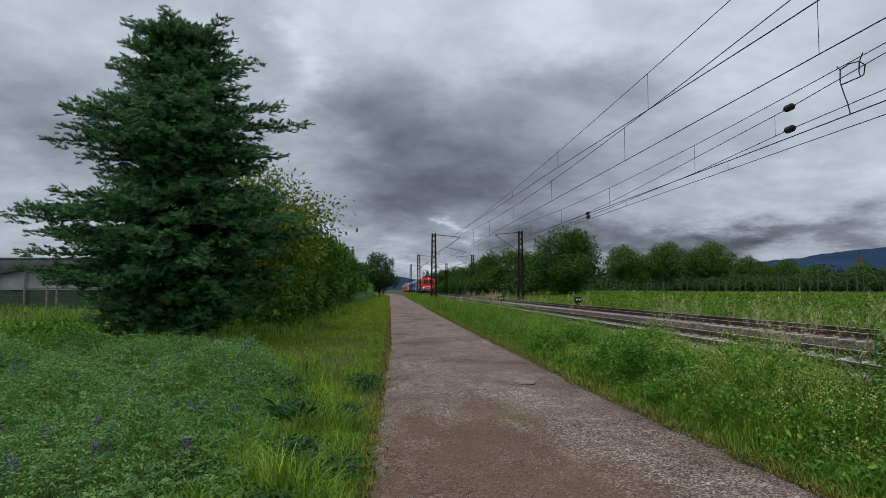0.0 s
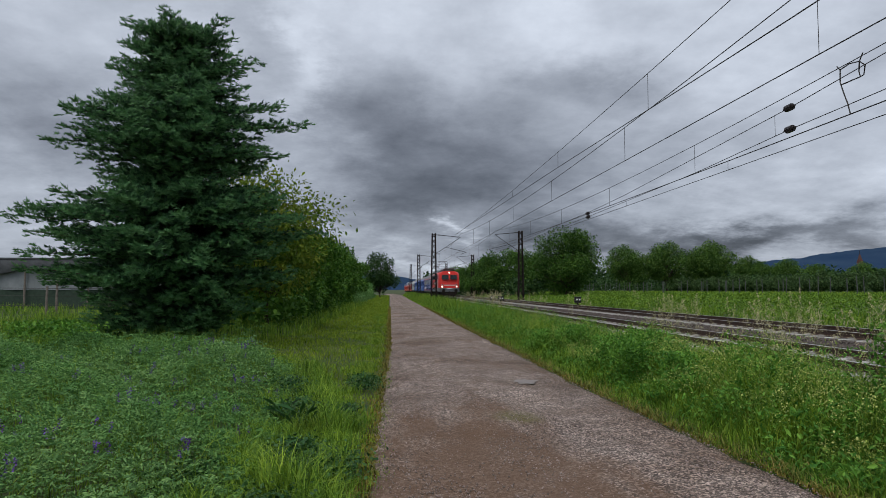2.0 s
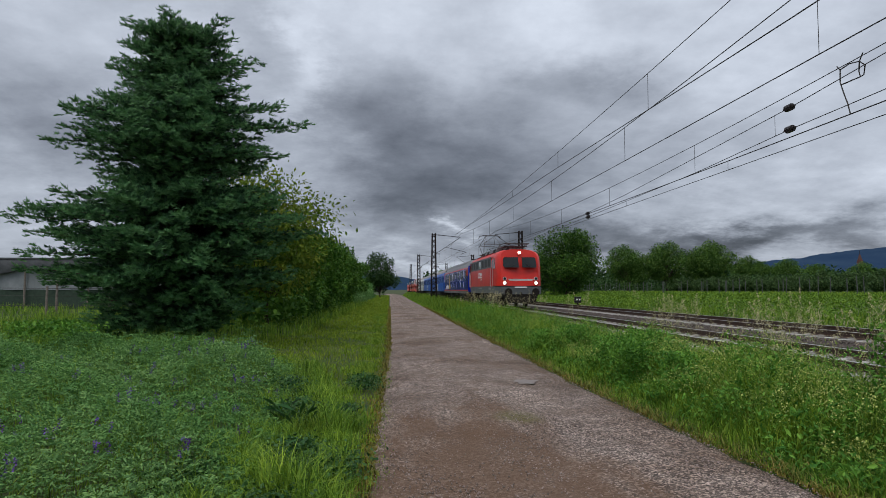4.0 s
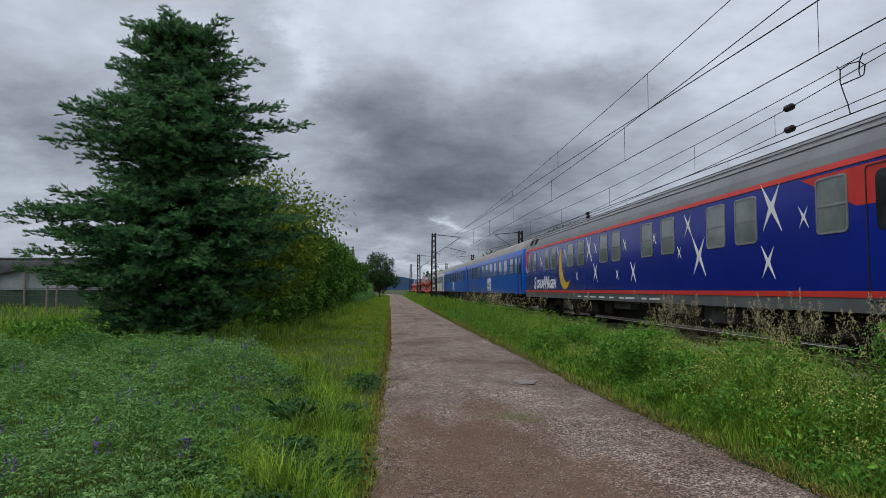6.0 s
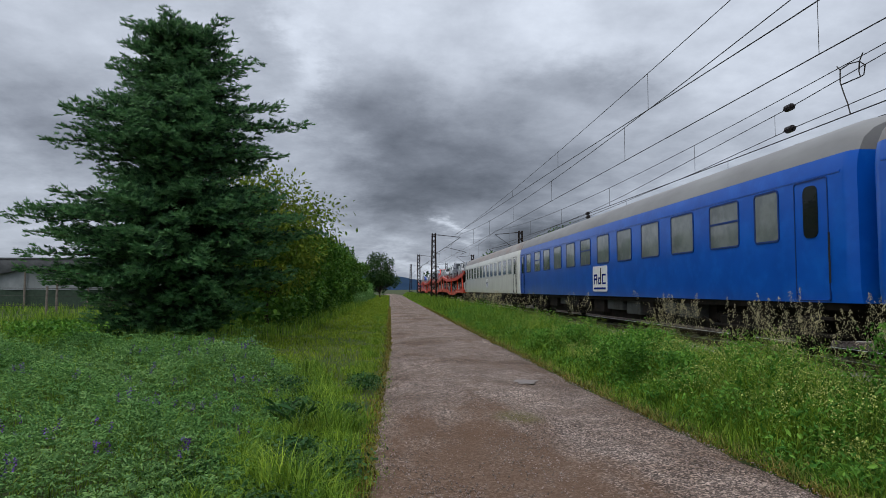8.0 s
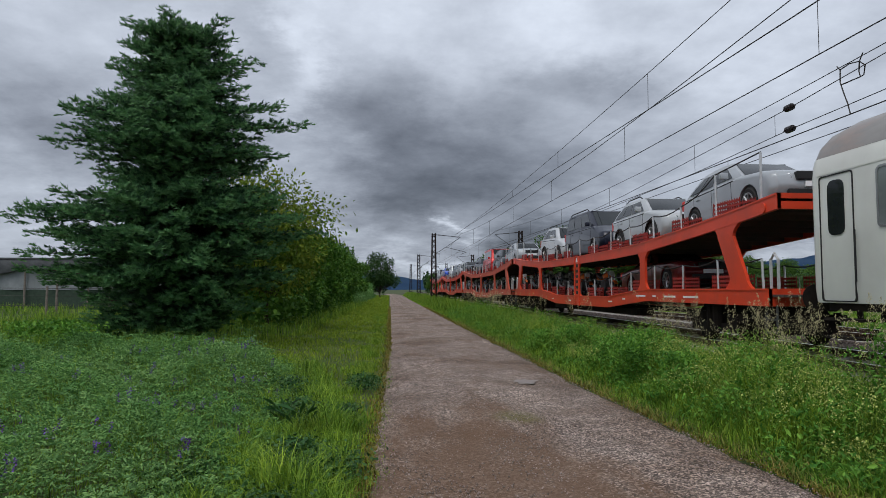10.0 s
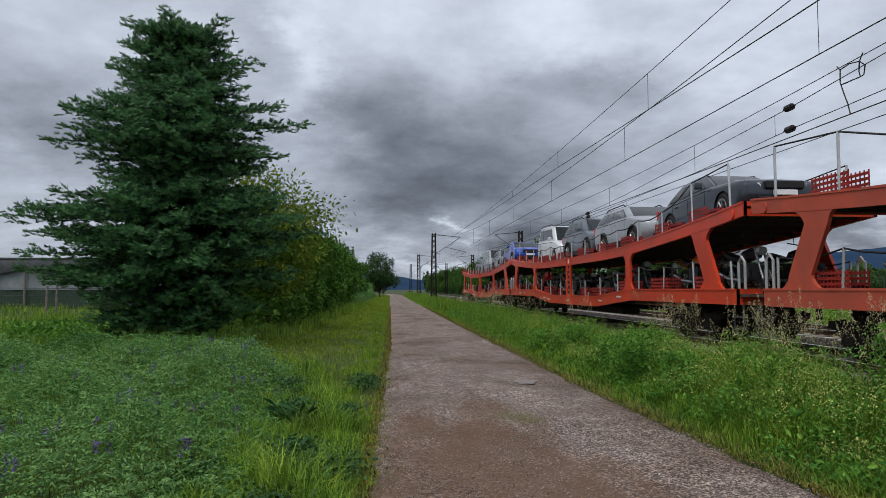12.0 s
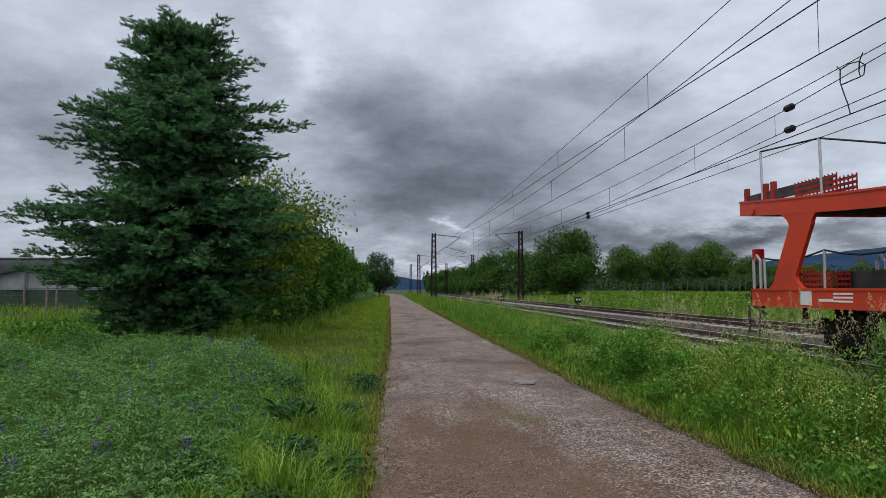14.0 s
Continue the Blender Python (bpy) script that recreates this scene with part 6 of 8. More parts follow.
    # front and rear faces
    for f in (0, 1):
        def fy(y):
            return y if f == 0 else 16.35 - y
        d = -1 if f == 0 else 1
        for sx in (-1, 1):
            bm = bmesh.new()
            pts = [(sx * 0.12, 2.62), (sx * 1.02, 2.62), (sx * 1.10, 2.75), (sx * 1.06, 3.22), (sx * 0.98, 3.30), (sx * 0.12, 3.30)]
            A = [bm.verts.new((x, fy(end_y(x, z, 1) - 0.03), z)) for x, z in pts]
            B = [bm.verts.new((x, fy(end_y(x, z, 1) + 0.05), z)) for x, z in pts]
            bm.faces.new(A)
            bm.faces.new(B[::-1])
            for i in range(6):
                bm.faces.new((A[i], A[(i + 1) % 6], B[(i + 1) % 6], B[i]))
            w = part("windscreen", bm, M_DARKGLASS, root)
            bm = bmesh.new()
            tube(bm, [(sx * 0.75, fy(end_y(0.75, 2.6, 1) - 0.05), 2.62), (sx * 0.35, fy(end_y(0.35, 2.9, 1) - 0.06), 2.86)], 0.014, 5)
            part("wiper", bm, M_BLACK, w)
            for z, r, m in ((1.62, 0.09, M_LAMP if f == 0 else M_DARKGLASS), (1.90, 0.09, M_DARKGLASS)):
                y = end_y(1.02, z, 1)
                bm = bmesh.new()
                tube(bm, [(sx * 1.02, fy(y + 0.05), z), (sx * 1.02, fy(y - 0.06), z)], r + 0.03, 16)
                h = part("headlight", bm, M_CHROME, root)
                bm = bmesh.new()
                tube(bm, [(sx * 1.02, fy(y - 0.055), z), (sx * 1.02, fy(y - 0.075), z)], r, 16)
                part("lamp_glass", bm, m, h)
        bm = bmesh.new()
        y = end_y(0, 3.6, 1)
        tube(bm, [(0, fy(y + 0.1), 3.6), (0, fy(y - 0.10), 3.6)], 0.13, 14)
        h = part("top_headlight", bm, M_RED, root)
        bm = bmesh.new()
        tube(bm, [(0, fy(y - 0.095), 3.6), (0, fy(y - 0.115), 3.6)], 0.10, 14)
        part("lamp_glass", bm, M_LAMP if f == 0 else M_DARKGLASS, h)
        bm = bmesh.new()
        tube(bm, [(-0.85, fy(0.38), 1.86), (0.85, fy(0.38), 1.86)], 0.02, 6)
        part("front_handrail", bm, M_CHROME, root)
        for a, b, z in ((-0.75, 0.75, 1.76), (-0.4, 0.4, 1.30)):
            bm = bmesh.new()
            box(bm, a, b, min(fy(0.42), fy(0.46)), max(fy(0.42), fy(0.46)), z, z + 0.09)
            part("front_marking", bm, M_WHITE, root)
        bm = bmesh.new()
        slab(bm, [(-1.15, 0.95), (1.15, 0.95), (0.95, 0.32), (-0.95, 0.32)], min(fy(0.55), fy(0.62)), max(fy(0.55), fy(0.62)), "y")
        part("rail_guard", bm, M_UNDER, root)
        buffers(root, fy(0.5), d)
    # white emblem and marks on the sides, as plain shapes
    rb2 = random.Random(5)
    shapes = [[(8.88, 2.40), (9.82, 2.40), (9.80, 2.45), (8.90, 2.45)], [(8.94, 2.31), (9.82, 2.31), (9.80, 2.36), (8.96, 2.36)], [(8.98, 2.22), (9.82, 2.22), (9.80, 2.27), (9.0, 2.27)],
              [(7.72, 2.25), (8.36, 2.25), (8.36, 2.42), (7.95, 2.42), (7.80, 2.36)], [(7.75, 2.21), (8.36, 2.21), (8.36, 2.235), (7.75, 2.235)]]
    shapes += [[(y, 2.23), (y + 0.10, 2.23), (y + 0.08, 2.44), (y - 0.02, 2.44)] for y in (8.44, 8.58, 8.72)]
    y = 9.82
    while y > 7.72:
        w = rb2.uniform(0.06, 0.11)
        shapes.append([(y - w, 2.06), (y, 2.06), (y, 2.06 + rb2.choice((0.09, 0.09, 0.13))), (y - w, 2.15)])
        y -= w + 0.025
    shapes += [[(8.50 - 0.13 * k, 1.86 + 0.012 * k), (8.58 - 0.13 * k, 1.86 + 0.012 * k), (8.56 - 0.13 * k, 1.93 + 0.012 * k), (8.48 - 0.13 * k, 1.95 + 0.012 * k)] for k in range(6)]
    for poly in shapes:
        bm = bmesh.new()
        slab(bm, poly, -1.508, -1.495)
        part("side_emblem", bm, M_WHITE, root)
    for k in range(7):
        bm = bmesh.new()
        box(bm, -1.507, -1.5, 3.4 + k * 0.28, 3.58 + k * 0.28, 1.2, 1.34) if k < 4 else box(bm, -1.507, -1.5, 8.0 + (k - 4) * 0.6, 8.45 + (k - 4) * 0.6, 1.27, 1.34)
        part("small_marking", bm, M_FRAME, root)
    # roof: hoods with louvres
    bm = bmesh.new()
    slab(bm, [(-0.95, 3.75), (-0.8, 4.12), (-0.6, 4.2), (0.6, 4.2), (0.8, 4.12), (0.95, 3.75)], 5.0, 11.7, "y")
    hood = part("roof_hood", bm, M_GREY, root, "grey roof hood with black louvres")
    for y0, y1 in ((5.25, 6.3), (8.4, 9.4), (10.6, 11.5)):
        for sx in (-1, 1):
            for k in range(7):
                bm = bmesh.new()
                z = 3.82 + k * 0.042
                x = sx * (0.955 - 0.4 * (z - 3.75))
                box(bm, x - 0.02, x + 0.02, y0, y1, z, z + 0.022)
                part("louvre", bm, M_BLACK, hood)
    panto(root, 13.8, True)
    panto(root, 3.2, False)
    for y in (2.3, 4.4, 12.2, 15.0):
        for sx in (-0.5, 0.5):
            bm = bmesh.new()
            tube(bm, [(sx, y, 3.78), (sx, y, 4.08)], 0.05, 8)
            for k in range(4):
                tube(bm, [(sx, y, 3.84 + k * 0.055), (sx, y, 3.862 + k * 0.055)], 0.085, 10)
            part("insulator", bm, M_INSUL, root)
    bm = bmesh.new()
    tube(bm, [(0.3, 1.9, 4.1), (0.3, 5.0, 4.15)], 0.03, 6)
    tube(bm, [(-0.6, 1.7, 3.92), (-0.6, 2.3, 3.92)], 0.09, 10)
    part("roof_cable", bm, M_BLACK, root)
    for yb in (4.45, 11.9):
        bogie(root, yb, 3.4, 0.625, True)
        bm = bmesh.new()
        for k in range(6):
            box(bm, -1.30, -1.12, yb + 1.0 + 0.01 * k, yb + 1.6, 0.42 + k * 0.075, 0.46 + k * 0.075)
        part("spring", bm, M_UNDER, root)
    bm = bmesh.new()
    box(bm, -1.2, 1.2, 6.7, 9.6, 0.35, 0.98, 0.03)
    part("transformer_tank", bm, M_UNDER, root)
    RIDING.append((root, TRACK_X, -35.25, RAIL_Z))


def panto(root, y, raised):
    """A diamond pantograph."""
    p = empty("pantograph", (0, y, 0))
    p.parent = root
    z0 = 4.1
    bm = bmesh.new()
    for sx in (-0.75, 0.75):
        tube(bm, [(sx, -0.9, z0), (sx, 0.9, z0)], 0.035, 6)
    for yy in (-0.85, -0.35, 0.35, 0.85):
        tube(bm, [(-0.78, yy, z0), (0.78, yy, z0)], 0.035, 6)
    part("base_frame", bm, M_INSUL, p)
    kz, hz, kk = (4.92, 5.74, 1.45) if raised else (4.22, 4.34, 2.0)
    bm = bmesh.new()
    for s in (-1, 1):
        for sx in (-1, 1):
            tube(bm, [(sx * 0.55, s * 0.35, z0), (sx * 0.68, s * kk, kz)], 0.028, 6)
            tube(bm, [(sx * 0.68, s * kk, kz), (sx * 0.36, s * 0.12, hz - 0.06)], 0.02, 6)
        tube(bm, [(-0.68, s * kk, kz), (0.68, s * kk, kz)], 0.018, 6)
        tube(bm, [(-0.68, s * kk, kz), (0.36, s * 0.12, hz - 0.06)], 0.012, 5)
    part("arm_frame", bm, M_INSUL, p)
    for s in (-0.22, 0.22):
        bm = bmesh.new()
        tube(bm, [(-0.95, s, hz - 0.22), (-0.85, s, hz - 0.06), (-0.6, s, hz), (0.6, s, hz), (0.85, s, hz - 0.06), (0.95, s, hz - 0.22)], 0.02, 6)
        part("contact_strip", bm, M_INSUL, p)
    bm = bmesh.new()
    for sx in (-0.36, 0.36):
        tube(bm, [(sx, -0.24, hz - 0.04), (sx, 0.24, hz - 0.04)], 0.014, 5)
    part("head_frame", bm, M_INSUL, p)


mat_dark_red = mat("door_red", (0.42, 0.02, 0.014), (0.34, 0.018, 0.012), 0.45)
locomotive()
# -- car carriers --
M_ORANGE = mat("carrier_red", (0.72, 0.064, 0.022), (0.61, 0.054, 0.02), 0.42, scale=0.7, coat=0.1, c3=(0.36, 0.06, 0.04), scale3=1.1, amount3=0.35)
M_FADED = mat("carrier_faded_red", (0.56, 0.095, 0.05), (0.47, 0.08, 0.045), 0.6, scale=0.8, c3=(0.30, 0.07, 0.05), scale3=1.3, amount3=0.4)
M_CHOCK = mat("chock_red", (0.34, 0.026, 0.018), (0.22, 0.02, 0.015), 0.6)
M_DECK = mat("deck_steel", (0.06, 0.05, 0.045), (0.09, 0.06, 0.05), 0.8, scale=3)
M_ROPE = mat("black_rope", (0.014, 0.014, 0.015), (0.02, 0.02, 0.02), 0.7)
M_TAIL = glow("tail_lamp_red", (0.45, 0.012, 0.012), 0.05)
CAR_L = 25.85


def beam_top(y):
    u = min(y, CAR_L - y)
    return float(np.interp(u, [0, 1.5, 3.2, 6.6, 9.0, 13], [2.95, 2.82, 2.70, 2.50, 2.45, 2.44]))


def sill_top(y):
    u = min(y, CAR_L - y)
    return float(np.interp(u, [0, 6.4, 7.4, 9.6, 13], [1.21, 1.21, 1.15, 0.97, 0.97]))


def crate(parent, x, y, z, n, m):
    """A red lattice wheel chock box."""
    bm = bmesh.new()
    for k in range(4):
        for xx in (x - 0.17, x + 0.17):
            box(bm, xx - 0.012, xx + 0.012, y - n / 2, y + n / 2, z + 0.02 + k * 0.088, z + 0.066 + k * 0.088)
    for k in range(int(n / 0.1) + 1):
        yy = y - n / 2 + n * k / int(n / 0.1)
        for xx in (x - 0.17, x + 0.17):
            box(bm, xx - 0.008, xx + 0.008, yy - 0.009, yy + 0.009, z, z + 0.36)
    box(bm, x - 0.155, x + 0.155, y - n / 2, y + n / 2, z, z + 0.02)
    part("wheel_chock", bm, M_CHOCK, parent)


def carrier(label, paint, seed, last=False):
    root = tagged(empty("car_carrier"), label, "railway wagon", group="car carriers of the train")
    rng = random.Random(seed)
    ys = [CAR_L * i / 52 for i in range(53)]
    for s in (-1, 1):
        x0, x1 = sorted((s * 1.33, s * 1.41))
        up = [(y, beam_top(y)) for y in ys] + [(y, beam_top(y) - 0.29) for y in ys[::-1]]
        ylo = [0.36 + (CAR_L - 0.72) * i / 52 for i in range(53)]
        lo = [(y, sill_top(y)) for y in ylo] + [(y, sill_top(y) - 0.33 - (0.02 if 7 < y < CAR_L - 7 else 0)) for y in ylo[::-1]]
        for nm, outline, flange in (("upper_beam", up, 0.05), ("sill_beam", lo, 0.06)):
            n = len(ys)
            bm = bmesh.new()
            V = [[bm.verts.new((x, y, z)) for y, z in outline] for x in (x0, x1)]
            for i in range(n - 1):
                j = 2 * n - 1 - i
                for q in (0, 1):
                    f = (V[q][i], V[q][i + 1], V[q][j - 1], V[q][j])
                    bm.faces.new(f if q else f[::-1])
                bm.faces.new((V[0][i], V[1][i], V[1][i + 1], V[0][i + 1]))
                bm.faces.new((V[0][j], V[0][j - 1], V[1][j - 1], V[1][j]))
            bm.faces.new((V[0][0], V[0][-1], V[1][-1], V[1][0]))
            bm.faces.new((V[0][n - 1], V[1][n - 1], V[1][n], V[0][n]))
            xo = s * 1.425
            for i in range(n - 1):
                a, b = (ys if nm == "upper_beam" else ylo)[i:i + 2]
                zt = (beam_top if nm == "upper_beam" else sill_top)
                W = [bm.verts.new(v) for v in ((xo, a, zt(a) + 0.002), (xo, b, zt(b) + 0.002), (s * 1.25, b, zt(b) + 0.002), (s * 1.25, a, zt(a) + 0.002), (xo, a, zt(a) - 0.035), (xo, b, zt(b) - 0.035))]
                bm.faces.new(W[:4])
                bm.faces.new((W[0], W[4], W[5], W[1]))
            part(nm, bm, paint, root)
        for yc, lean, w in ((1.75, 0.30, 0.62), (6.55, 0.0, 0.36), (13.05, 0.0, 0.36), (19.3, 0.0, 0.36), (CAR_L - 1.75, -0.30, 0.62)):
            zb, zt = sill_top(yc) - 0.02, beam_top(yc) - 0.27
            yb, yt = yc - lean, yc + lean * 0.6
            pts = []
            rr = 0.24
            for a in range(5):
                t = a / 4
                pts.append((yb - w / 2 - rr * (1 - t) ** 2, zb + rr * t * (1 if a else 0)))
            for a in range(5):
                t = a / 4
                pts.append((yt - w / 2 - rr * t ** 2, zt - rr * (1 - t)))
            for a in range(5):
                t = a / 4
                pts.append((yt + w / 2 + rr * (1 - t) ** 2, zt - rr * t * (1 if a else 0)))
            for a in range(5):
                t = a / 4
                pts.append((yb + w / 2 + rr * t ** 2, zb + rr * (1 - t)))
            bm = bmesh.new()
            slab(bm, pts, x0 + 0.006, x1 - 0.004)
            post = part("post", bm, paint, root)
            if yc == 13.05:
                for k in range(6):
                    bm = bmesh.new()
                    z = 1.03 + k * 0.2
                    slab(bm, rounded(yc - 0.11, yc + 0.11, z, z + 0.11, 0.02), s * 1.395, s * 1.417)
                    part("ladder_hole", bm, M_BLACK, post)
                bm = bmesh.new()
                box(bm, s * 1.42 - 0.02, s * 1.42 + 0.02, yc - 0.32, yc - 0.25, 0.6, beam_top(yc))
                box(bm, s * 1.42 - 0.02, s * 1.42 + 0.02, yc + 0.25, yc + 0.32, 0.6, beam_top(yc))
                part("ladder_rail", bm, paint, post)
                bm = bmesh.new()
                slab(bm, [(yc - 0.1, 2.22), (yc + 0.1, 2.22), (yc, 2.40)], s * 1.412, s * 1.424)
                part("warning_sign", bm, M_WHITE, post)
        # stanchions and rope on both decks
        for deck in (0, 1):
            prev = None
            for k in range(15):
                y = 0.7 + k * 1.75
                z = (beam_top(y) if deck else sill_top(y)) - 0.05
                end = deck and (k in (0, 1, 13, 14))
                h = 1.0 if end else 0.62 + 0.06 * (k % 2)
                yt = y + rng.uniform(-0.05, 0.05)
                bm = bmesh.new()
                tube(bm, [(s * 1.30, y, z), (s * 1.30, yt, z + h)], 0.024, 6)
                part("stanchion", bm, M_CHROME, root)
                top = Vector((s * 1.30, yt, z + h))
                if prev is not None:
                    bm = bmesh.new()
                    sag = 0.0 if end else 0.09
                    tube(bm, [tuple(prev.lerp(top, t / 4) - Vector((0, 0, sag * math.sin(math.pi * t / 4)))) for t in range(5)], 0.016, 4)
                    part("rope", bm, M_ROPE, root)
                prev = top
        for y in (2.2, 4.2, 6.9, 9.4, 11.6, 14.7, 17.2, 19.8, 23.6):
            for deck in (0, 1):
                yy = y + rng.uniform(-0.3, 0.3)
                z = (beam_top(yy) if deck else sill_top(yy)) - 0.06
                crate(root, s * 1.12, yy, z, rng.choice((0.7, 0.9, 1.1)), paint)
        for ye in (0.35, CAR_L - 0.35):
            bm = bmesh.new()
            tube(bm, [(s * 1.28, ye - 0.12, 1.2), (s * 1.28, ye - 0.12, 1.75), (s * 1.28, ye, 1.86), (s * 1.28, ye + 0.12, 1.75), (s * 1.28, ye + 0.12, 1.2)], 0.028, 8)
            part("grab_hoop", bm, M_CHROME, root)
            bm = bmesh.new()
            for yy in (ye - 0.18, ye + 0.18):
                tube(bm, [(s * 1.36, yy, 0.35), (s * 1.36, yy, 0.9)], 0.022, 6)
            for z in (0.38, 0.62):
                box(bm, s * 1.36 - 0.06, s * 1.36 + 0.06, ye - 0.18, ye + 0.18, z, z + 0.03)
            part("footstep", bm, M_BOX, root)
        for k in range(8):
            yy = rng.uniform(2.5, CAR_L - 2.5)
            bm = bmesh.new()
            box(bm, s * 1.414 - 0.003, s * 1.414 + 0.003, yy, yy + rng.uniform(0.2, 0.8), sill_top(yy) - 0.215, sill_top(yy) - 0.17)
            part("small_marking", bm, M_WHITE, root)
    for deck, f, off in (("upper_deck", beam_top, 0.10), ("lower_deck", sill_top, 0.11)):
        bm = bmesh.new()
        loft(bm, [[(-1.33, y, f(y) - off), (1.33, y, f(y) - off), (1.33, y, f(y) - off - 0.05), (-1.33, y, f(y) - off - 0.05)] for y in ys])
        d = part(deck, bm, M_DECK, root)
        for k in range(34):
            y = 0.5 + k * 0.75
            bm = bmesh.new()
            box(bm, -1.32, 1.32, y - 0.03, y + 0.03, f(y) - off - 0.16, f(y) - off - 0.045)
            part("crossbeam", bm, M_DECK, d)
    for yb in (3.1, CAR_L - 3.1):
        bogie(root, yb, 1.8, 0.42)
        # dark filler added inside the bogie so no light shows through
        bm = bmesh.new()
        box(bm, -0.62, 0.62, yb - 1.5, yb + 1.5, 0.25, 0.90, 0.05)
        part("brake_rigging", bm, M_UNDER, root)
    for ye, sg in ((0.0, -1), (CAR_L, 1)):
        buffers(root, ye, sg * 0.45)
        bm = bmesh.new()
        box(bm, -1.40, 1.40, min(ye, ye - sg * 0.1), max(ye, ye - sg * 0.1), 2.66, 2.95)
        part("end_beam", bm, paint, root)
        bm = bmesh.new()
        yl = ye - sg * 0.36
        box(bm, -1.40, 1.40, min(yl, yl - sg * 0.1), max(yl, yl - sg * 0.1), 0.88, 1.21)
        part("end_sill", bm, paint, root)
        bm = bmesh.new()
        tube(bm, [(-1.41, ye - sg * 0.45, 2.72), (-1.44, ye - sg * 0.45, 2.72)], 0.10, 14)
        part("hinge_cap", bm, paint, root)
    bm = bmesh.new()
    box(bm, -1.05, -0.5, 8.0, 17.8, 0.42, 0.62)
    tube(bm, [(0.3, 2, 0.6), (0.3, 24, 0.6)], 0.08, 8)
    part("brake_gear", bm, M_UNDER, root)
    if last:
        bm = bmesh.new()
        box(bm, -1.15, -0.95, CAR_L - 0.06, CAR_L + 0.06, 1.75, 2.0, 0.02)
        part("tail_lamp", bm, M_TAIL, root, "red tail lamp")
        bm = bmesh.new()
        tube(bm, [(-1.1, CAR_L + 0.02, 1.78), (-1.12, CAR_L + 0.05, 1.3), (-1.16, CAR_L - 0.02, 0.85), (-1.1, CAR_L - 0.3, 0.72)], 0.028, 8)
        part("brake_hose", bm, M_BLACK, root, "black rubber hose")
        bm = bmesh.new()
        box(bm, -1.30, -1.26, CAR_L - 2.6, CAR_L - 0.12, 2.86, 3.05, 0.008)
        part("end_board", bm, M_BOX, root, "grey folded loading board")
        for yv in (CAR_L - 0.08, CAR_L - 0.75, CAR_L - 1.0):
            bm = bmesh.new()
            box(bm, -1.33, -1.25, yv - 0.05, yv + 0.05, 2.85, 3.2, 0.008)
            part("end_gate_post", bm, M_CHOCK, root)
        bm = bmesh.new()
        box(bm, -1.416, -1.408, CAR_L - 2.2, CAR_L - 1.9, 0.93, 1.19, 0.002)
        part("white_plate", bm, M_WHITE, root)
        for k in range(3):
            bm = bmesh.new()
            box(bm, -1.416, -1.408, CAR_L - 3.2, CAR_L - 2.75, 0.99 + 0.06 * k, 1.02 + 0.06 * k)
            part("small_marking", bm, M_WHITE, root)
        for y in (CAR_L - 1.0, CAR_L - 4.2):
            bm = bmesh.new()
            box(bm, -0.95, -0.6, y - 0.15, y + 0.15, 1.15, 1.62, 0.04)
            part("canister", bm, M_YELLOW, root, "yellow plastic canister")
        for y in (CAR_L - 3.0, CAR_L - 5.0):
            bm = bmesh.new()
            box(bm, -0.9, 0.6, y - 0.9, y + 0.9, 1.1, 1.5, 0.03)
            part("folded_ramp", bm, M_BOX, root, "dark grey folded ramp")
    return root


CARRIERS = []
for i, (y7, paint, lab) in enumerate(((88.75, M_ORANGE, "bright red two-deck car carrier loaded with cars"), (115.25, M_FADED, "faded red two-deck car carrier with cars and motorcycles"), (141.4, M_ORANGE, "red two-deck car carrier with cars and motorcycles"), (167.17, M_ORANGE, "red two-deck car carrier at the end of the train"))):
    c = carrier(lab, paint, i, i == 3)
    RIDING.append((c, TRACK_X, y7, RAIL_Z))
    CARRIERS.append(y7)


# -- cars --
def paint_of(name, c):
    return mat(name, c, tuple(v * 0.92 for v in c), 0.32, 0.3, scale=0.8, coat=0.4)


def road_wheel(parent, x, y, r, name="wheel"):
    s = -1 if x < 0 else 1
    bm = bmesh.new()
    prof = [(0.10, r * 0.62), (0.105, r * 0.9), (0.075, r), (-0.075, r), (-0.105, r * 0.9), (-0.10, r * 0.62)]
    n = 22
    loft(bm, [[(a, q * math.cos(2 * math.pi * k / n), q * math.sin(2 * math.pi * k / n)) for k in range(n)] for a, q in prof], caps=True)
    w = part(name, bm, M_TYRE, parent, smooth=True, loc=(x, y, r))
    bm = bmesh.new()
    for k in range(7):
        a = 2 * math.pi * k / 7
        tube(bm, [(s * 0.108, 0.05 * math.cos(a), 0.05 * math.sin(a)), (s * 0.104, r * 0.62 * math.cos(a), r * 0.62 * math.sin(a))], 0.026, 5)
    for q0, q1 in ((r * 0.58, r * 0.68),):
        m = 20
        A = [[bm.verts.new((s * xx, q * math.cos(2 * math.pi * k / m), q * math.sin(2 * math.pi * k / m))) for k in range(m)] for xx, q in ((0.104, q0), (0.114, q0), (0.114, q1), (0.104, q1))]
        for a, b in ((0, 1), (1, 2), (2, 3)):
            for k in range(m):
                bm.faces.new((A[a][k], A[a][(k + 1) % m], A[b][(k + 1) % m], A[b][k]))
    tube(bm, [(s * 0.10, 0, 0), (s * 0.12, 0, 0)], 0.06, 10)
    part("rim", bm, M_STEEL, w)


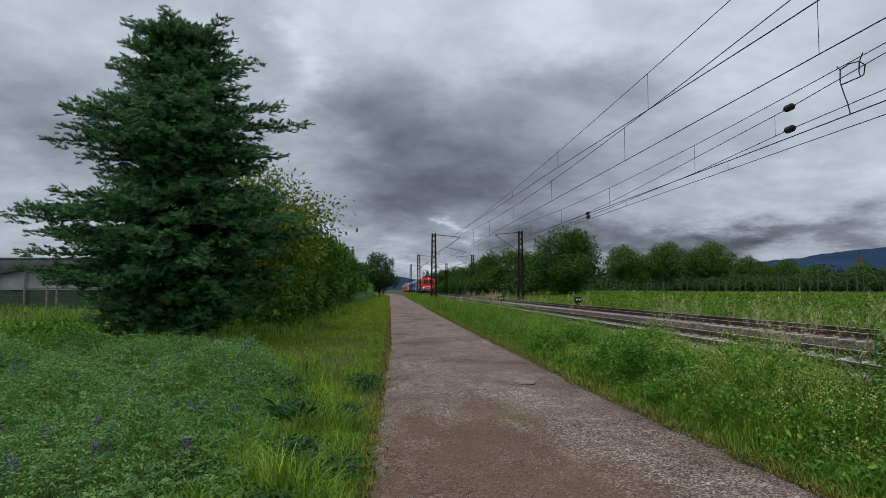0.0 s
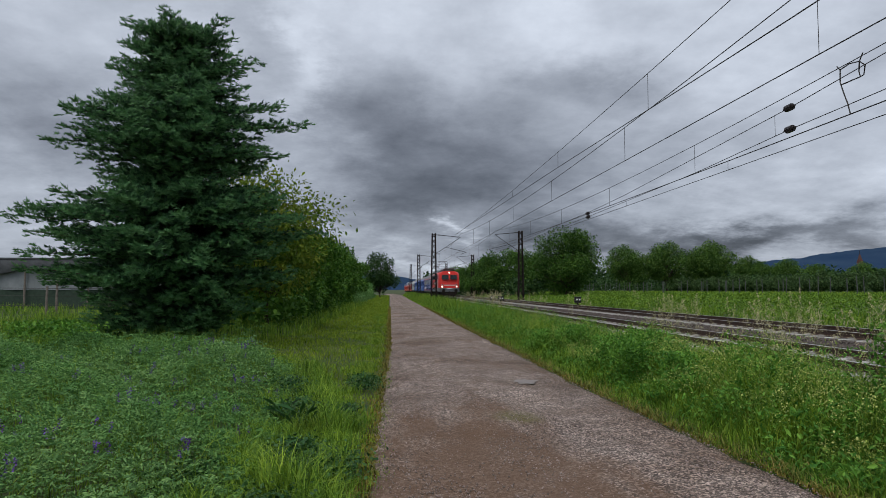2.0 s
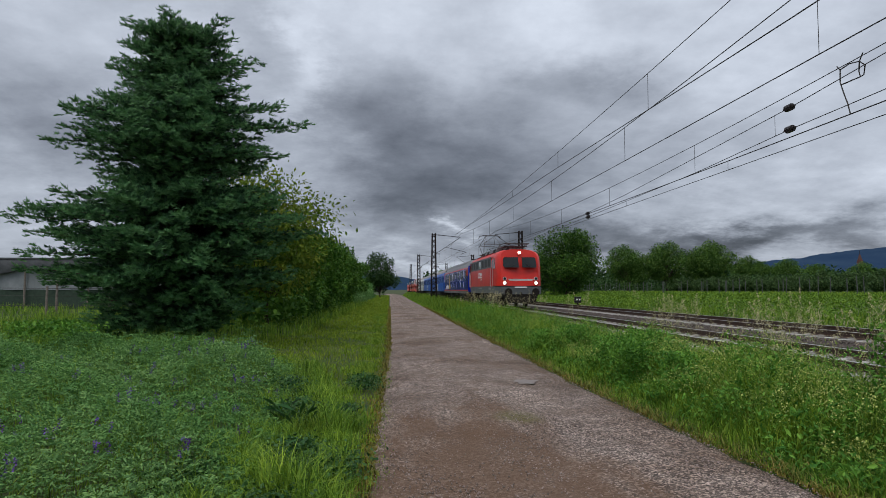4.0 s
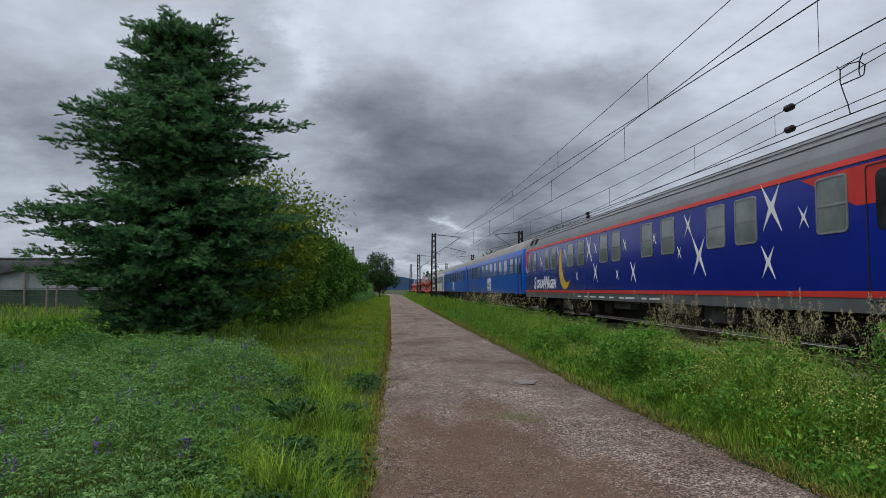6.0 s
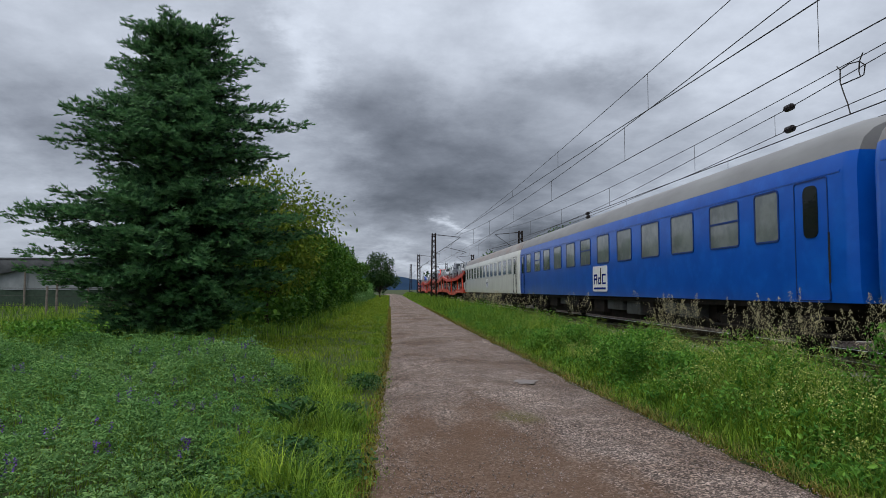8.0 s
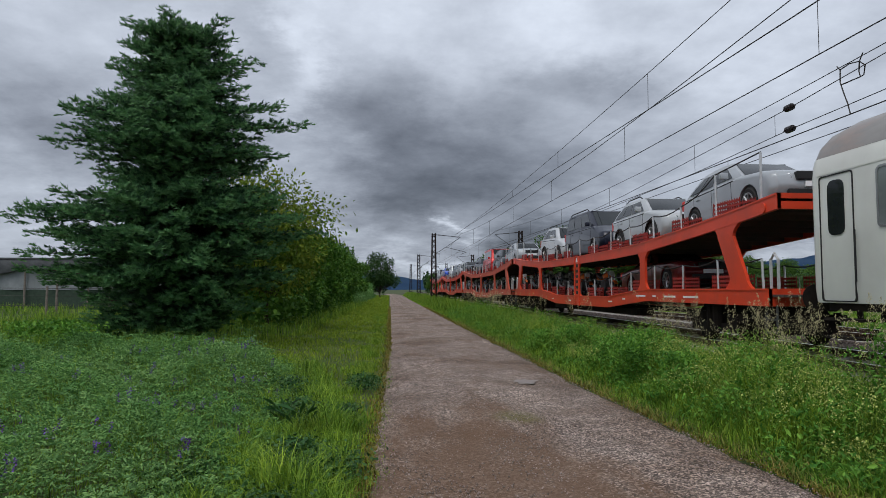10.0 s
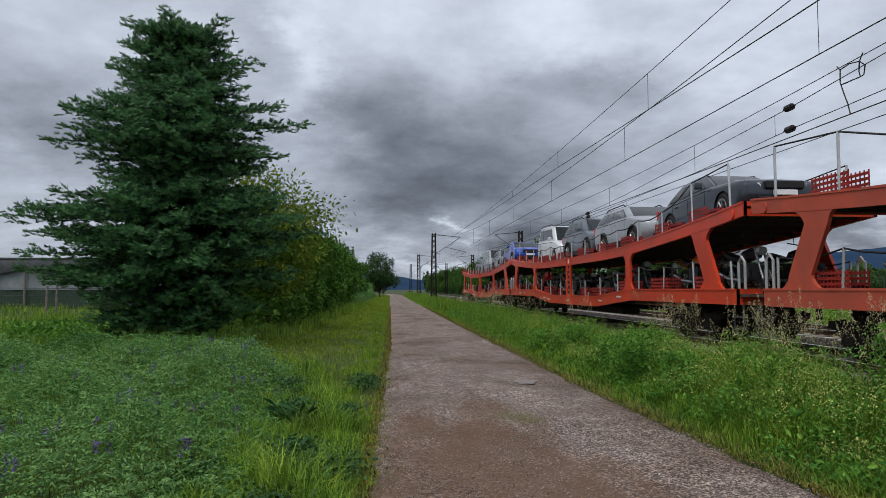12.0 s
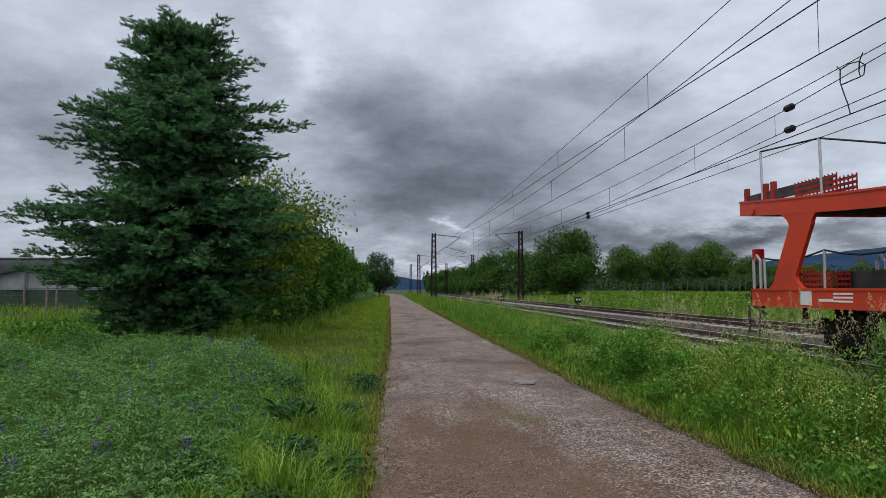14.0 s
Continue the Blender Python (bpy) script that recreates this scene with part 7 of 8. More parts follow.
def car(name, label, paint, L=4.4, W=1.8, H=1.5, hood=0.92, belt=0.98, yc=1.25, r0=1.95, r1=3.5, yt=4.25, wb=2.65, fo=0.9, r=0.32, cl=0.2, pillars=(0.42, 0.72), rails=False, black_sill=False, van=False):
    """A car that faces -y, standing on z = 0, its middle at y = 0."""
    root = tagged(empty(name), label, "car", group="cars on the carriers")
    o = L / 2
    yf, yr = fo, fo + wb

    def arch(yw):
        R = r + 0.065
        return [(yw + R * math.cos(radians(a)), r + R * math.sin(radians(a))) for a in range(180 - 25, -1 - 0 + 25, -13)][::-1]
    top = [(0.14, cl + 0.04), (0.0, cl + 0.22), (0.0, hood * 0.58), (0.03, hood * 0.74), (0.10, hood * 0.86), (min(0.22, yc * 0.3), hood * 0.93), (min(0.45, yc * 0.5), hood * 0.985), (yc * 0.72, hood * 0.4 + belt * 0.6), (yc, belt + 0.015), ((yc + yt) / 2, belt + 0.015), (yt, belt + 0.03), (L - 0.07, belt - 0.02), (L, belt * 0.72), (L - 0.02, cl + 0.25), (L - 0.14, cl + 0.04)]
    bottom = [(yr + r + 0.09, cl)] + arch(yr) + [(yr - r - 0.09, cl), (yf + r + 0.09, cl)] + arch(yf) + [(yf - r - 0.09, cl)]
    poly = top + bottom
    rings = []
    for x, k, dz in ((-1, 0.925, -0.115), (-0.985, 0.95, -0.07), (-0.945, 0.972, -0.03), (-0.86, 0.988, -0.008), (-0.6, 0.998, 0.008), (0, 1.0, 0.022), (0.6, 0.998, 0.008), (0.86, 0.988, -0.008), (0.945, 0.972, -0.03), (0.985, 0.95, -0.07), (1, 0.925, -0.115)):
        ring = []
        for i, (y, z) in enumerate(poly):
            edge = i < len(top)
            yy = o + (y - o) * (k if edge else 1.0)
            zz = z + (dz * min(1.0, (z - 0.5) / 0.35) if edge and z > 0.5 else 0)
            if abs(x) < 0.9 and i < 5:
                yy = yy - 0.05
            ring.append((x * W / 2, yy - o, zz))
        rings.append(ring)
    bm = bmesh.new()
    loft(bm, rings)
    part("body", bm, paint, root, smooth=True)
    wb_, wt = W / 2 - 0.05, W / 2 - (0.14 if van else 0.24)
    zt = H - 0.05

    def gh(t, yb, ytp):
        z = belt - 0.03 + (zt - belt + 0.03) * t
        return z, wb_ + (wt - wb_) * t ** 1.35, yb + (ytp - yb) * t ** (1.0 if van else 1.12)
    bm = bmesh.new()
    rings = []
    for t in (0, 0.2, 0.4, 0.6, 0.8, 0.93, 1.0):
        z, w, a = gh(t, yc, r0)
        b = gh(t, yt, r1)[2]
        rings.append([(-w * 0.93, a - o, z), (-w, a + 0.16 - o, z), (-w, (a + b) / 2 - o, z), (-w, b - 0.10 - o, z), (-w * 0.92, b - o, z), (w * 0.92, b - o, z), (w, b - 0.10 - o, z), (w, (a + b) / 2 - o, z), (w, a + 0.16 - o, z), (w * 0.93, a - o, z), (0, a - 0.09 * (1 - t) - 0.03 - o, z)])
    loft(bm, rings)
    part("cabin", bm, paint, root, smooth=True)

    def pane(name, rows, nx, ny, nz):
        """A curved pane through rows of points, 7 mm thick, lifted off the cabin."""
        bm = bmesh.new()
        A = [[bm.verts.new((q[0] + nx * d, q[1] + ny * d, q[2] + nz * d)) for q in row] for d in (0.012, -0.03) for row in rows]
        m = len(rows)
        for half in (0, m):
            for a, b in zip(A[half:half + m], A[half + 1:half + m]):
                for i in range(len(a) - 1):
                    bm.faces.new((a[i], a[i + 1], b[i + 1], b[i]))
        for i in range(len(rows[0]) - 1):
            bm.faces.new((A[0][i], A[0][i + 1], A[m][i + 1], A[m][i]))
            bm.faces.new((A[m - 1][i], A[m - 1][i + 1], A[2 * m - 1][i + 1], A[2 * m - 1][i]))
        for k in range(m - 1):
            bm.faces.new((A[k][0], A[k + 1][0], A[m + k + 1][0], A[m + k][0]))
            bm.faces.new((A[k][-1], A[k + 1][-1], A[m + k + 1][-1], A[m + k][-1]))
        part(name, bm, M_DARKGLASS, root, smooth=True)
    TS = (0.16, 0.36, 0.60, 0.84)
    cuts = (0.0,) + tuple(pillars) + (1.0,)
    for s in (-1, 1):
        for f0, f1 in zip(cuts, cuts[1:]):
            rows = []
            for t in TS:
                z, w, a = gh(t, yc, r0)
                b = gh(t, yt, r1)[2]
                a, b = a + 0.24 - 0.05 * t, b - 0.17 - 0.10 * t
                g0, g1 = a + (b - a) * f0 + 0.03, a + (b - a) * f1 - 0.03
                ww = w
                rows.append([(s * ww, g0 - o, z), (s * ww, (g0 + g1) / 2 - o, z), (s * ww, g1 - o, z)])
            pane("side_window", rows, s, 0, 0)
    for nm, fr in (("windscreen", True), ("rear_window", False)):
        rows = []
        for t in (0.04, 0.35, 0.7, 0.95):
            z, w, a = gh(t, yc, r0)
            b = gh(t, yt, r1)[2]
            row = []
            for u in (-0.84, -0.42, 0.0, 0.42, 0.84):
                if fr:
                    y = a - (0.09 * (1 - t) + 0.03) * (1 - abs(u) / 0.93) - 0.012
                else:
                    y = b
                row.append((u * w, y - o, z))
            rows.append(row)
        pane(nm, rows if fr else rows[1:], 0, -1 if fr else 1, 0.4)
    bm = bmesh.new()
    rr = []
    for y, k, h in ((r0 - 0.06, 0.93, -0.03), (r0 + 0.25, 1.0, 0.015), ((r0 + r1) / 2, 1.0, 0.045), (r1 - 0.2, 1.0, 0.02), (r1 + 0.06, 0.94, -0.02)):
        w = (wt + 0.015) * k
        rr.append([(-w, y - o, zt - 0.035), (-w + 0.03, y - o, zt + 0.01 + h * 0.4), (-w * 0.5, y - o, zt + 0.012 + h), (w * 0.5, y - o, zt + 0.012 + h), (w - 0.03, y - o, zt + 0.01 + h * 0.4), (w, y - o, zt - 0.035)])
    loft(bm, rr)
    part("roof", bm, paint, root, smooth=True)
    for s in (-1, 1):
        bm = bmesh.new()
        box(bm, s * (W / 2 - 0.012) - 0.008, s * (W / 2 - 0.012) + 0.008, yc + 0.25 - o, yt - 0.2 - o, belt - 0.075, belt - 0.05)
        part("belt_trim", bm, M_BLACK, root)
        for y in (yc + 0.32, yc + (yt - yc) * 0.45, yc + (yt - yc) * 0.78):
            bm = bmesh.new()
            box(bm, s * (W / 2) - 0.004, s * (W / 2) + 0.002, y - 0.006 - o, y + 0.006 - o, cl + 0.12, belt - 0.08)
            part("door_gap", bm, M_BLACK, root)
        for y in (yc + (yt - yc) * 0.38, yc + (yt - yc) * 0.70):
            bm = bmesh.new()
            box(bm, s * (W / 2 + 0.008) - 0.015, s * (W / 2 + 0.008) + 0.015, y - 0.10 - o, y + 0.08 - o, belt - 0.17, belt - 0.135, 0.008)
            part("door_handle", bm, paint, root)
        bm = bmesh.new()
        box(bm, s * (W / 2 + 0.09) - 0.09, s * (W / 2 + 0.09) + 0.09, yc + 0.38 - o, yc + 0.50 - o, belt + 0.02, belt + 0.17, 0.03)
        part("door_mirror", bm, paint, root, smooth=True)
        bm = bmesh.new()
        A = [(s * (W / 2 - 0.015), 0.50 - o, hood * 0.80), (s * (W / 2 - 0.10), 0.13 - o, hood * 0.74), (s * (W / 2 - 0.40), -0.035 - o, hood * 0.70), (s * (W / 2 - 0.40), -0.01 - o, hood * 0.80), (s * (W / 2 - 0.12), 0.17 - o, hood * 0.86), (s * (W / 2 - 0.03), 0.54 - o, hood * 0.87)]
        va = [bm.verts.new(q) for q in A]
        vb = [bm.verts.new((q[0] * 0.90, q[1] + 0.16, q[2])) for q in A]
        bm.faces.new(va)
        bm.faces.new(vb[::-1])
        for i in range(6):
            bm.faces.new((va[i], va[(i + 1) % 6], vb[(i + 1) % 6], vb[i]))
        part("headlamp", bm, M_LENS, root)
        bm = bmesh.new()
        box(bm, s * (W / 2 - 0.10) - 0.08, s * (W / 2 - 0.10) + 0.08, L - 0.12 - o, L + 0.012 - o, belt * 0.72, belt * 0.98, 0.02)
        part("tail_lamp", bm, M_STRIPE, root)
        if black_sill:
            bm = bmesh.new()
            box(bm, s * (W / 2) - 0.02, s * (W / 2) + 0.012, yf + r + 0.1 - o, yr - r - 0.1 - o, cl - 0.02, cl + 0.16, 0.01)
            part("sill_trim", bm, M_BLACK, root)
            for y in (yf, yr):
                bm = bmesh.new()
                q = r + 0.085
                tube(bm, [(s * (W / 2 + 0.002), y - o + q * math.cos(radians(a)), r + q * math.sin(radians(a))) for a in range(-15, 196, 15)], 0.038, 6)
                part("arch_trim", bm, M_BLACK, root)
        if rails:
            bm = bmesh.new()
            tube(bm, [(s * (wt - 0.06), r0 + 0.2 - o, H - 0.02), (s * (wt - 0.06), r0 + 0.4 - o, H + 0.06), (s * (wt - 0.06), r1 - 0.3 - o, H + 0.06), (s * (wt - 0.06), r1 - 0.1 - o, H - 0.02)], 0.02, 6)
            part("roof_rail", bm, M_BLACK, root)
        for y in (yf, yr):
            bm = bmesh.new()
            n, q = 16, r + 0.05
            tube(bm, [(s * (W / 2 - 0.30), y - o, r), (s * (W / 2 - 0.035), y - o, r)], q, n)
            part("wheel_housing", bm, M_BLACK, root)
            road_wheel(root, s * (W / 2 - 0.095), y - o, r)
    bm = bmesh.new()
    box(bm, -W / 2 + 0.48, W / 2 - 0.48, -0.10 - o, 0.02 - o, hood * 0.66, hood * 0.84, 0.02)
    part("grille", bm, M_BLACK, root)
    bm = bmesh.new()
    box(bm, -W / 2 + 0.3, W / 2 - 0.3, -0.085 - o, 0.05 - o, cl + 0.08, cl + 0.22, 0.02)
    part("air_intake", bm, M_BLACK, root)
    bm = bmesh.new()
    box(bm, -0.26, 0.26, -0.105 - o, -0.06 - o, hood * 0.50, hood * 0.50 + 0.11)
    part("number_plate", bm, M_WHITE, root)
    bm = bmesh.new()
    box(bm, -W / 2 + 0.25, W / 2 - 0.25, 0.4 - o, L - 0.4 - o, cl - 0.02, cl + 0.12)
    part("floor_pan", bm, M_BLACK, root)
    return root


def load(ob, wagon, y, upper=True, x=0.0):
    f = beam_top if upper else sill_top
    off = 0.10 if upper else 0.11
    a, b = f(y - 1.35) - off, f(y + 1.35) - off
    RIDING.append((ob, TRACK_X + x, CARRIERS[wagon] + y, RAIL_Z + max((a + b) / 2, f(y) - off), math.degrees(math.atan2(b - a, 2.7))))


SILVER, SLATE, BLACKP = paint_of("silver_paint", (0.36, 0.38, 0.40)), paint_of("slate_paint", (0.11, 0.135, 0.155)), paint_of("black_paint", (0.022, 0.025, 0.035))
SUV = dict(L=4.5, W=1.85, H=1.70, hood=1.02, belt=1.12, yc=1.22, r0=2.08, r1=3.72, yt=4.36, r=0.36, cl=0.26, rails=True, black_sill=True)
VAN = dict(L=5.0, W=1.93, H=1.95, hood=1.04, belt=1.20, yc=0.92, r0=1.85, r1=4.68, yt=4.93, wb=3.1, fo=0.95, r=0.34, cl=0.24, van=True, pillars=(0.36, 0.68))
load(car("hatchback_car", "silver compact hatchback on the upper deck", SILVER, L=4.1, H=1.48, yt=3.98, r1=3.3, wb=2.5), 0, 3.0)
load(car("off_road_car", "silver off-road car with black roof rails", paint_of("pale_silver", (0.44, 0.46, 0.47)), **{**SUV, "L": 4.32, "H": 1.66}), 0, 8.3)
load(car("passenger_van", "dark navy passenger van with alloy wheels", paint_of("deep_navy", (0.010, 0.012, 0.026)), **{**VAN, "rails": True, "H": 1.9}), 0, 14.0)
load(car("off_road_car", "white-silver five-door off-road car", paint_of("pearl_white", (0.54, 0.55, 0.56)), **SUV), 0, 19.05)
load(car("hatchback_car", "light silver hatchback with black side trim", SILVER, L=4.2, W=1.76, H=1.5, r1=3.55, yt=4.08, wb=2.58, hood=0.94, yc=1.15, r0=1.85), 1, 3.05)
load(car("family_van", "dark grey family van with five doors", paint_of("anthracite", (0.035, 0.04, 0.045)), L=4.45, W=1.8, H=1.64, hood=0.98, belt=1.0, yc=1.0, r0=1.8, r1=4.0, yt=4.35, wb=2.7), 1, 8.1)
load(car("camper_van", "bright red boxy old van with square windows", paint_of("van_red", (0.60, 0.02, 0.018)), L=4.57, W=1.85, H=1.95, hood=0.98, belt=1.12, yc=0.16, r0=0.72, r1=4.42, yt=4.5, wb=2.46, fo=0.95, r=0.32, cl=0.26, van=True, pillars=(0.30, 0.63)), 1, 13.1)
load(car("estate_car", "black estate car with chrome window trim", BLACKP, L=4.8, W=1.85, H=1.47, hood=0.92, belt=0.96, yc=1.3, r0=2.1, r1=4.2, yt=4.65, wb=2.82, rails=True), 1, 18.8)
load(car("saloon_car", "dark blue-black four-door saloon car", paint_of("carbon_blue", (0.035, 0.042, 0.055)), L=4.65, W=1.82, H=1.43, hood=0.90, belt=0.95, yc=1.4, r0=2.15, r1=3.45, yt=4.15, wb=2.85, r=0.33), 2, 3.2)
load(car("estate_car", "silver high-riding estate car with roof rails", SILVER, **{**SUV, "L": 4.84, "H": 1.60, "r1": 4.3, "yt": 4.72, "wb": 2.82}), 2, 8.9)
load(car("off_road_car", "slate blue-grey off-road car with silver wheels", SLATE, **{**SUV, "L": 4.6, "H": 1.72, "wb": 2.74, "r": 0.38, "r1": 4.1, "yt": 4.5}), 2, 13.6)
load(car("box_van", "white high-roofed compact van with windows", paint_of("clean_white", (0.75, 0.76, 0.77)), L=4.4, W=1.79, H=1.83, hood=1.02, belt=1.08, yc=0.95, r0=1.65, r1=4.2, yt=4.35, wb=2.68, van=True, rails=True, pillars=(0.38, 0.68)), 2, 18.75)
load(car("off_road_car", "bright blue compact off-road car", paint_of("bright_blue", (0.02, 0.07, 0.42)), **{**SUV, "L": 4.38, "H": 1.62, "rails": False}), 3, 3.2)
load(car("off_road_car", "grey-green sporty off-road car", paint_of("grey_green", (0.15, 0.16, 0.16)), **{**SUV, "L": 4.48, "H": 1.60, "r1": 3.7}), 3, 8.2)
load(car("passenger_van", "silver passenger van with dark side windows", paint_of("van_silver", (0.36, 0.375, 0.395)), **VAN), 3, 12.95)
load(car("estate_car", "small slate blue estate car", paint_of("slate_blue", (0.075, 0.09, 0.115)), L=4.26, W=1.73, H=1.46, r1=3.75, yt=4.12, wb=2.59, yc=1.2, r0=1.9, rails=True), 3, 18.0)
load(car("classic_saloon", "dark red classic convertible on the lower deck", paint_of("wine_red", (0.13, 0.012, 0.014)), L=4.6, W=1.7, H=1.32, hood=0.86, belt=0.9, yc=1.6, r0=2.25, r1=3.0, yt=3.6, wb=2.7, r=0.33), 0, 7.6, False)


# -- motorcycles --
def motorcycle(name, label, paint, fairing=False, seed=0):
    root = tagged(empty(name), label, "motorcycle", group="motorcycles on the lower deck")
    for nm, y in (("front_wheel", -0.72), ("rear_wheel", 0.72)):
        bm = bmesh.new()
        n, r = 22, 0.31
        loft(bm, [[(a, q * math.cos(2 * math.pi * k / n), q * math.sin(2 * math.pi * k / n)) for k in range(n)] for a, q in ((0.03, r * 0.74), (0.055, r * 0.88), (0.03, r), (-0.03, r), (-0.055, r * 0.88), (-0.03, r * 0.74), (0.03, r * 0.74))], caps=False)
        w = part(nm, bm, M_TYRE, root, smooth=True, loc=(0, y, r))
        bm = bmesh.new()
        for k in range(6):
            a = math.pi * k / 3
            tube(bm, [(0, 0.04 * math.cos(a), 0.04 * math.sin(a)), (0, r * 0.75 * math.cos(a), r * 0.75 * math.sin(a))], 0.014, 4)
        tube(bm, [(-0.07, 0, 0), (0.07, 0, 0)], 0.045, 8)
        tube(bm, [(-0.045, 0, 0), (-0.04, 0, 0)], 0.13, 14)
        part("rim", bm, M_STEEL, w)
    bm = bmesh.new()
    for s in (-0.09, 0.09):
        tube(bm, [(s, -0.72, 0.31), (s, -0.42, 0.98)], 0.025, 6)
    part("fork", bm, M_STEEL, root)
    bm = bmesh.new()
    tube(bm, [(-0.36, -0.30, 1.10), (-0.18, -0.40, 1.05), (0.18, -0.40, 1.05), (0.36, -0.30, 1.10)], 0.015, 6)
    for s in (-1, 1):
        tube(bm, [(s * 0.24, -0.38, 1.06), (s * 0.30, -0.44, 1.22)], 0.008, 5)
        box(bm, s * 0.30 - 0.06, s * 0.30 + 0.06, -0.46, -0.42, 1.2, 1.28, 0.015)
    part("handlebar", bm, M_BLACK, root)
    bm = bmesh.new()
    box(bm, -0.17, 0.17, -0.30, 0.22, 0.28, 0.66, 0.07)
    tube(bm, [(-0.14, -0.28, 0.55), (-0.16, -0.38, 0.4), (-0.15, -0.1, 0.24)], 0.03, 6)
    part("engine", bm, M_BOX, root, smooth=True)
    bm = bmesh.new()
    loft(bm, [[(x * k, y, z0 + zz) for x, zz in ((-0.13, 0.0), (-0.16, 0.12), (-0.08, 0.22), (0.08, 0.22), (0.16, 0.12), (0.13, 0.0))] for y, k, z0 in ((-0.42, 0.6, 0.78), (-0.25, 1.0, 0.76), (0.0, 1.0, 0.72), (0.16, 0.6, 0.70))])
    part("tank", bm, paint, root, smooth=True)
    bm = bmesh.new()
    loft(bm, [[(-w, y, z), (-w * 0.8, y, z + 0.08), (w * 0.8, y, z + 0.08), (w, y, z)] for y, w, z in ((0.08, 0.11, 0.74), (0.35, 0.16, 0.72), (0.65, 0.14, 0.80), (0.98, 0.07, 0.88))])
    part("seat", bm, M_BLACK, root, smooth=True)
    bm = bmesh.new()
    loft(bm, [[(-w, y, z), (0, y, z + 0.1), (w, y, z)] for y, w, z in ((0.5, 0.13, 0.66), (0.85, 0.10, 0.74), (1.1, 0.05, 0.84))])
    slab(bm, [(-1.02, 0.52), (-0.9, 0.645), (-0.72, 0.68), (-0.52, 0.62), (-0.72, 0.64), (-0.9, 0.6)], -0.06, 0.06)
    part("mudguard", bm, paint, root)
    bm = bmesh.new()
    tube(bm, [(0.15, 0.0, 0.28), (0.18, 0.5, 0.33), (0.18, 1.0, 0.48)], 0.045, 8)
    tube(bm, [(-0.15, 0.0, 0.28), (-0.18, 0.5, 0.33), (-0.18, 1.0, 0.48)], 0.045, 8)
    part("exhaust", bm, M_STEEL, root, smooth=True)
    bm = bmesh.new()
    tube(bm, [(0, -0.44, 0.92), (0, -0.60, 0.90)], 0.09, 12)
    part("headlamp", bm, M_CHROME, root)
    bm = bmesh.new()
    tube(bm, [(0, -0.40, 0.95), (0, 0.1, 0.62), (0, 0.55, 0.66), (0, 0.9, 0.8)], 0.03, 6)
    tube(bm, [(-0.09, 0.1, 0.42), (-0.09, 0.72, 0.31)], 0.03, 6)
    tube(bm, [(0.09, 0.1, 0.42), (0.09, 0.72, 0.31)], 0.03, 6)
    tube(bm, [(0.05, 0.05, 0.3), (0.3, 0.05, 0.0)], 0.014, 5)
    part("frame", bm, M_BLACK, root)
    if fairing:
        bm = bmesh.new()
        loft(bm, [[(-w, y, z0), (-w * 1.1, y, (z0 + z1) / 2), (0, y - 0.08, z1), (w * 1.1, y, (z0 + z1) / 2), (w, y, z0)] for y, w, z0, z1 in ((-0.72, 0.05, 0.72, 0.9), (-0.52, 0.19, 0.5, 1.06), (-0.1, 0.2, 0.34, 0.86), (0.25, 0.16, 0.4, 0.66))])
        part("fairing", bm, paint, root, smooth=True)
        bm = bmesh.new()
        loft(bm, [[(-w, y, z), (0, y - 0.05, z + 0.06), (w, y, z)] for y, w, z in ((-0.55, 0.17, 1.0), (-0.36, 0.11, 1.28))], close=False, caps=False)
        part("windshield", bm, M_DARKGLASS, root)
    elif seed == 4:
        bm = bmesh.new()
        for s in (-1, 1):
            box(bm, s * 0.27 - 0.08, s * 0.27 + 0.08, 0.50, 0.86, 0.52, 0.76, 0.04)
        part("pannier", bm, M_STEEL, root, "brushed metal side case")
    return root


BIKES = [motorcycle("touring_motorcycle", "black touring motorcycle strapped on the lower deck", BLACKP, False, 1), motorcycle("sport_motorcycle", "red sport motorcycle with full fairing", paint_of("sport_red", (0.55, 0.02, 0.02)), True, 2),
         motorcycle("touring_motorcycle", "grey touring motorcycle with metal side cases", SLATE, False, 4), motorcycle("enduro_motorcycle", "orange enduro motorcycle on the lower deck", paint_of("enduro_orange", (0.62, 0.13, 0.02)), False, 3),
         motorcycle("sport_motorcycle", "blue sport motorcycle with full fairing", paint_of("sport_blue", (0.02, 0.03, 0.16)), True, 6)]
used = set()
rb = random.Random(9)
SLOTS = {0: (12.0, 14.6, 16.2, 18.0, 20.6, 22.6), 1: (1.0, 4.0, 7.6, 9.4, 11.4, 14.6, 16.4, 18.0, 20.8, 22.4), 2: (1.2, 4.0, 7.4, 8.8, 10.6, 14.4, 15.8, 17.6, 20.6, 22.3), 3: (1.4, 4.2, 8.6, 11.6, 14.4)}
for wgn, ys in SLOTS.items():
    for y in ys:
        k = rb.choice((0, 2, 0, 3, 4, 1)) if wgn < 3 else (0, 2, 0, 1, 1)[ys.index(y)]
        for x in ((-0.55, 0.5) if wgn < 3 else (-0.5,)):
            if k in used:
                b = copy_thing(BIKES[k], Matrix())
            else:
                b = BIKES[k]
                used.add(k)
            load(b, wgn, y + rb.uniform(-0.25, 0.25) + (0.5 if x > 0 else 0), False, x + rb.uniform(-0.1, 0.1))
            k = rb.choice((0, 2, 0))
SPEED = 25.745


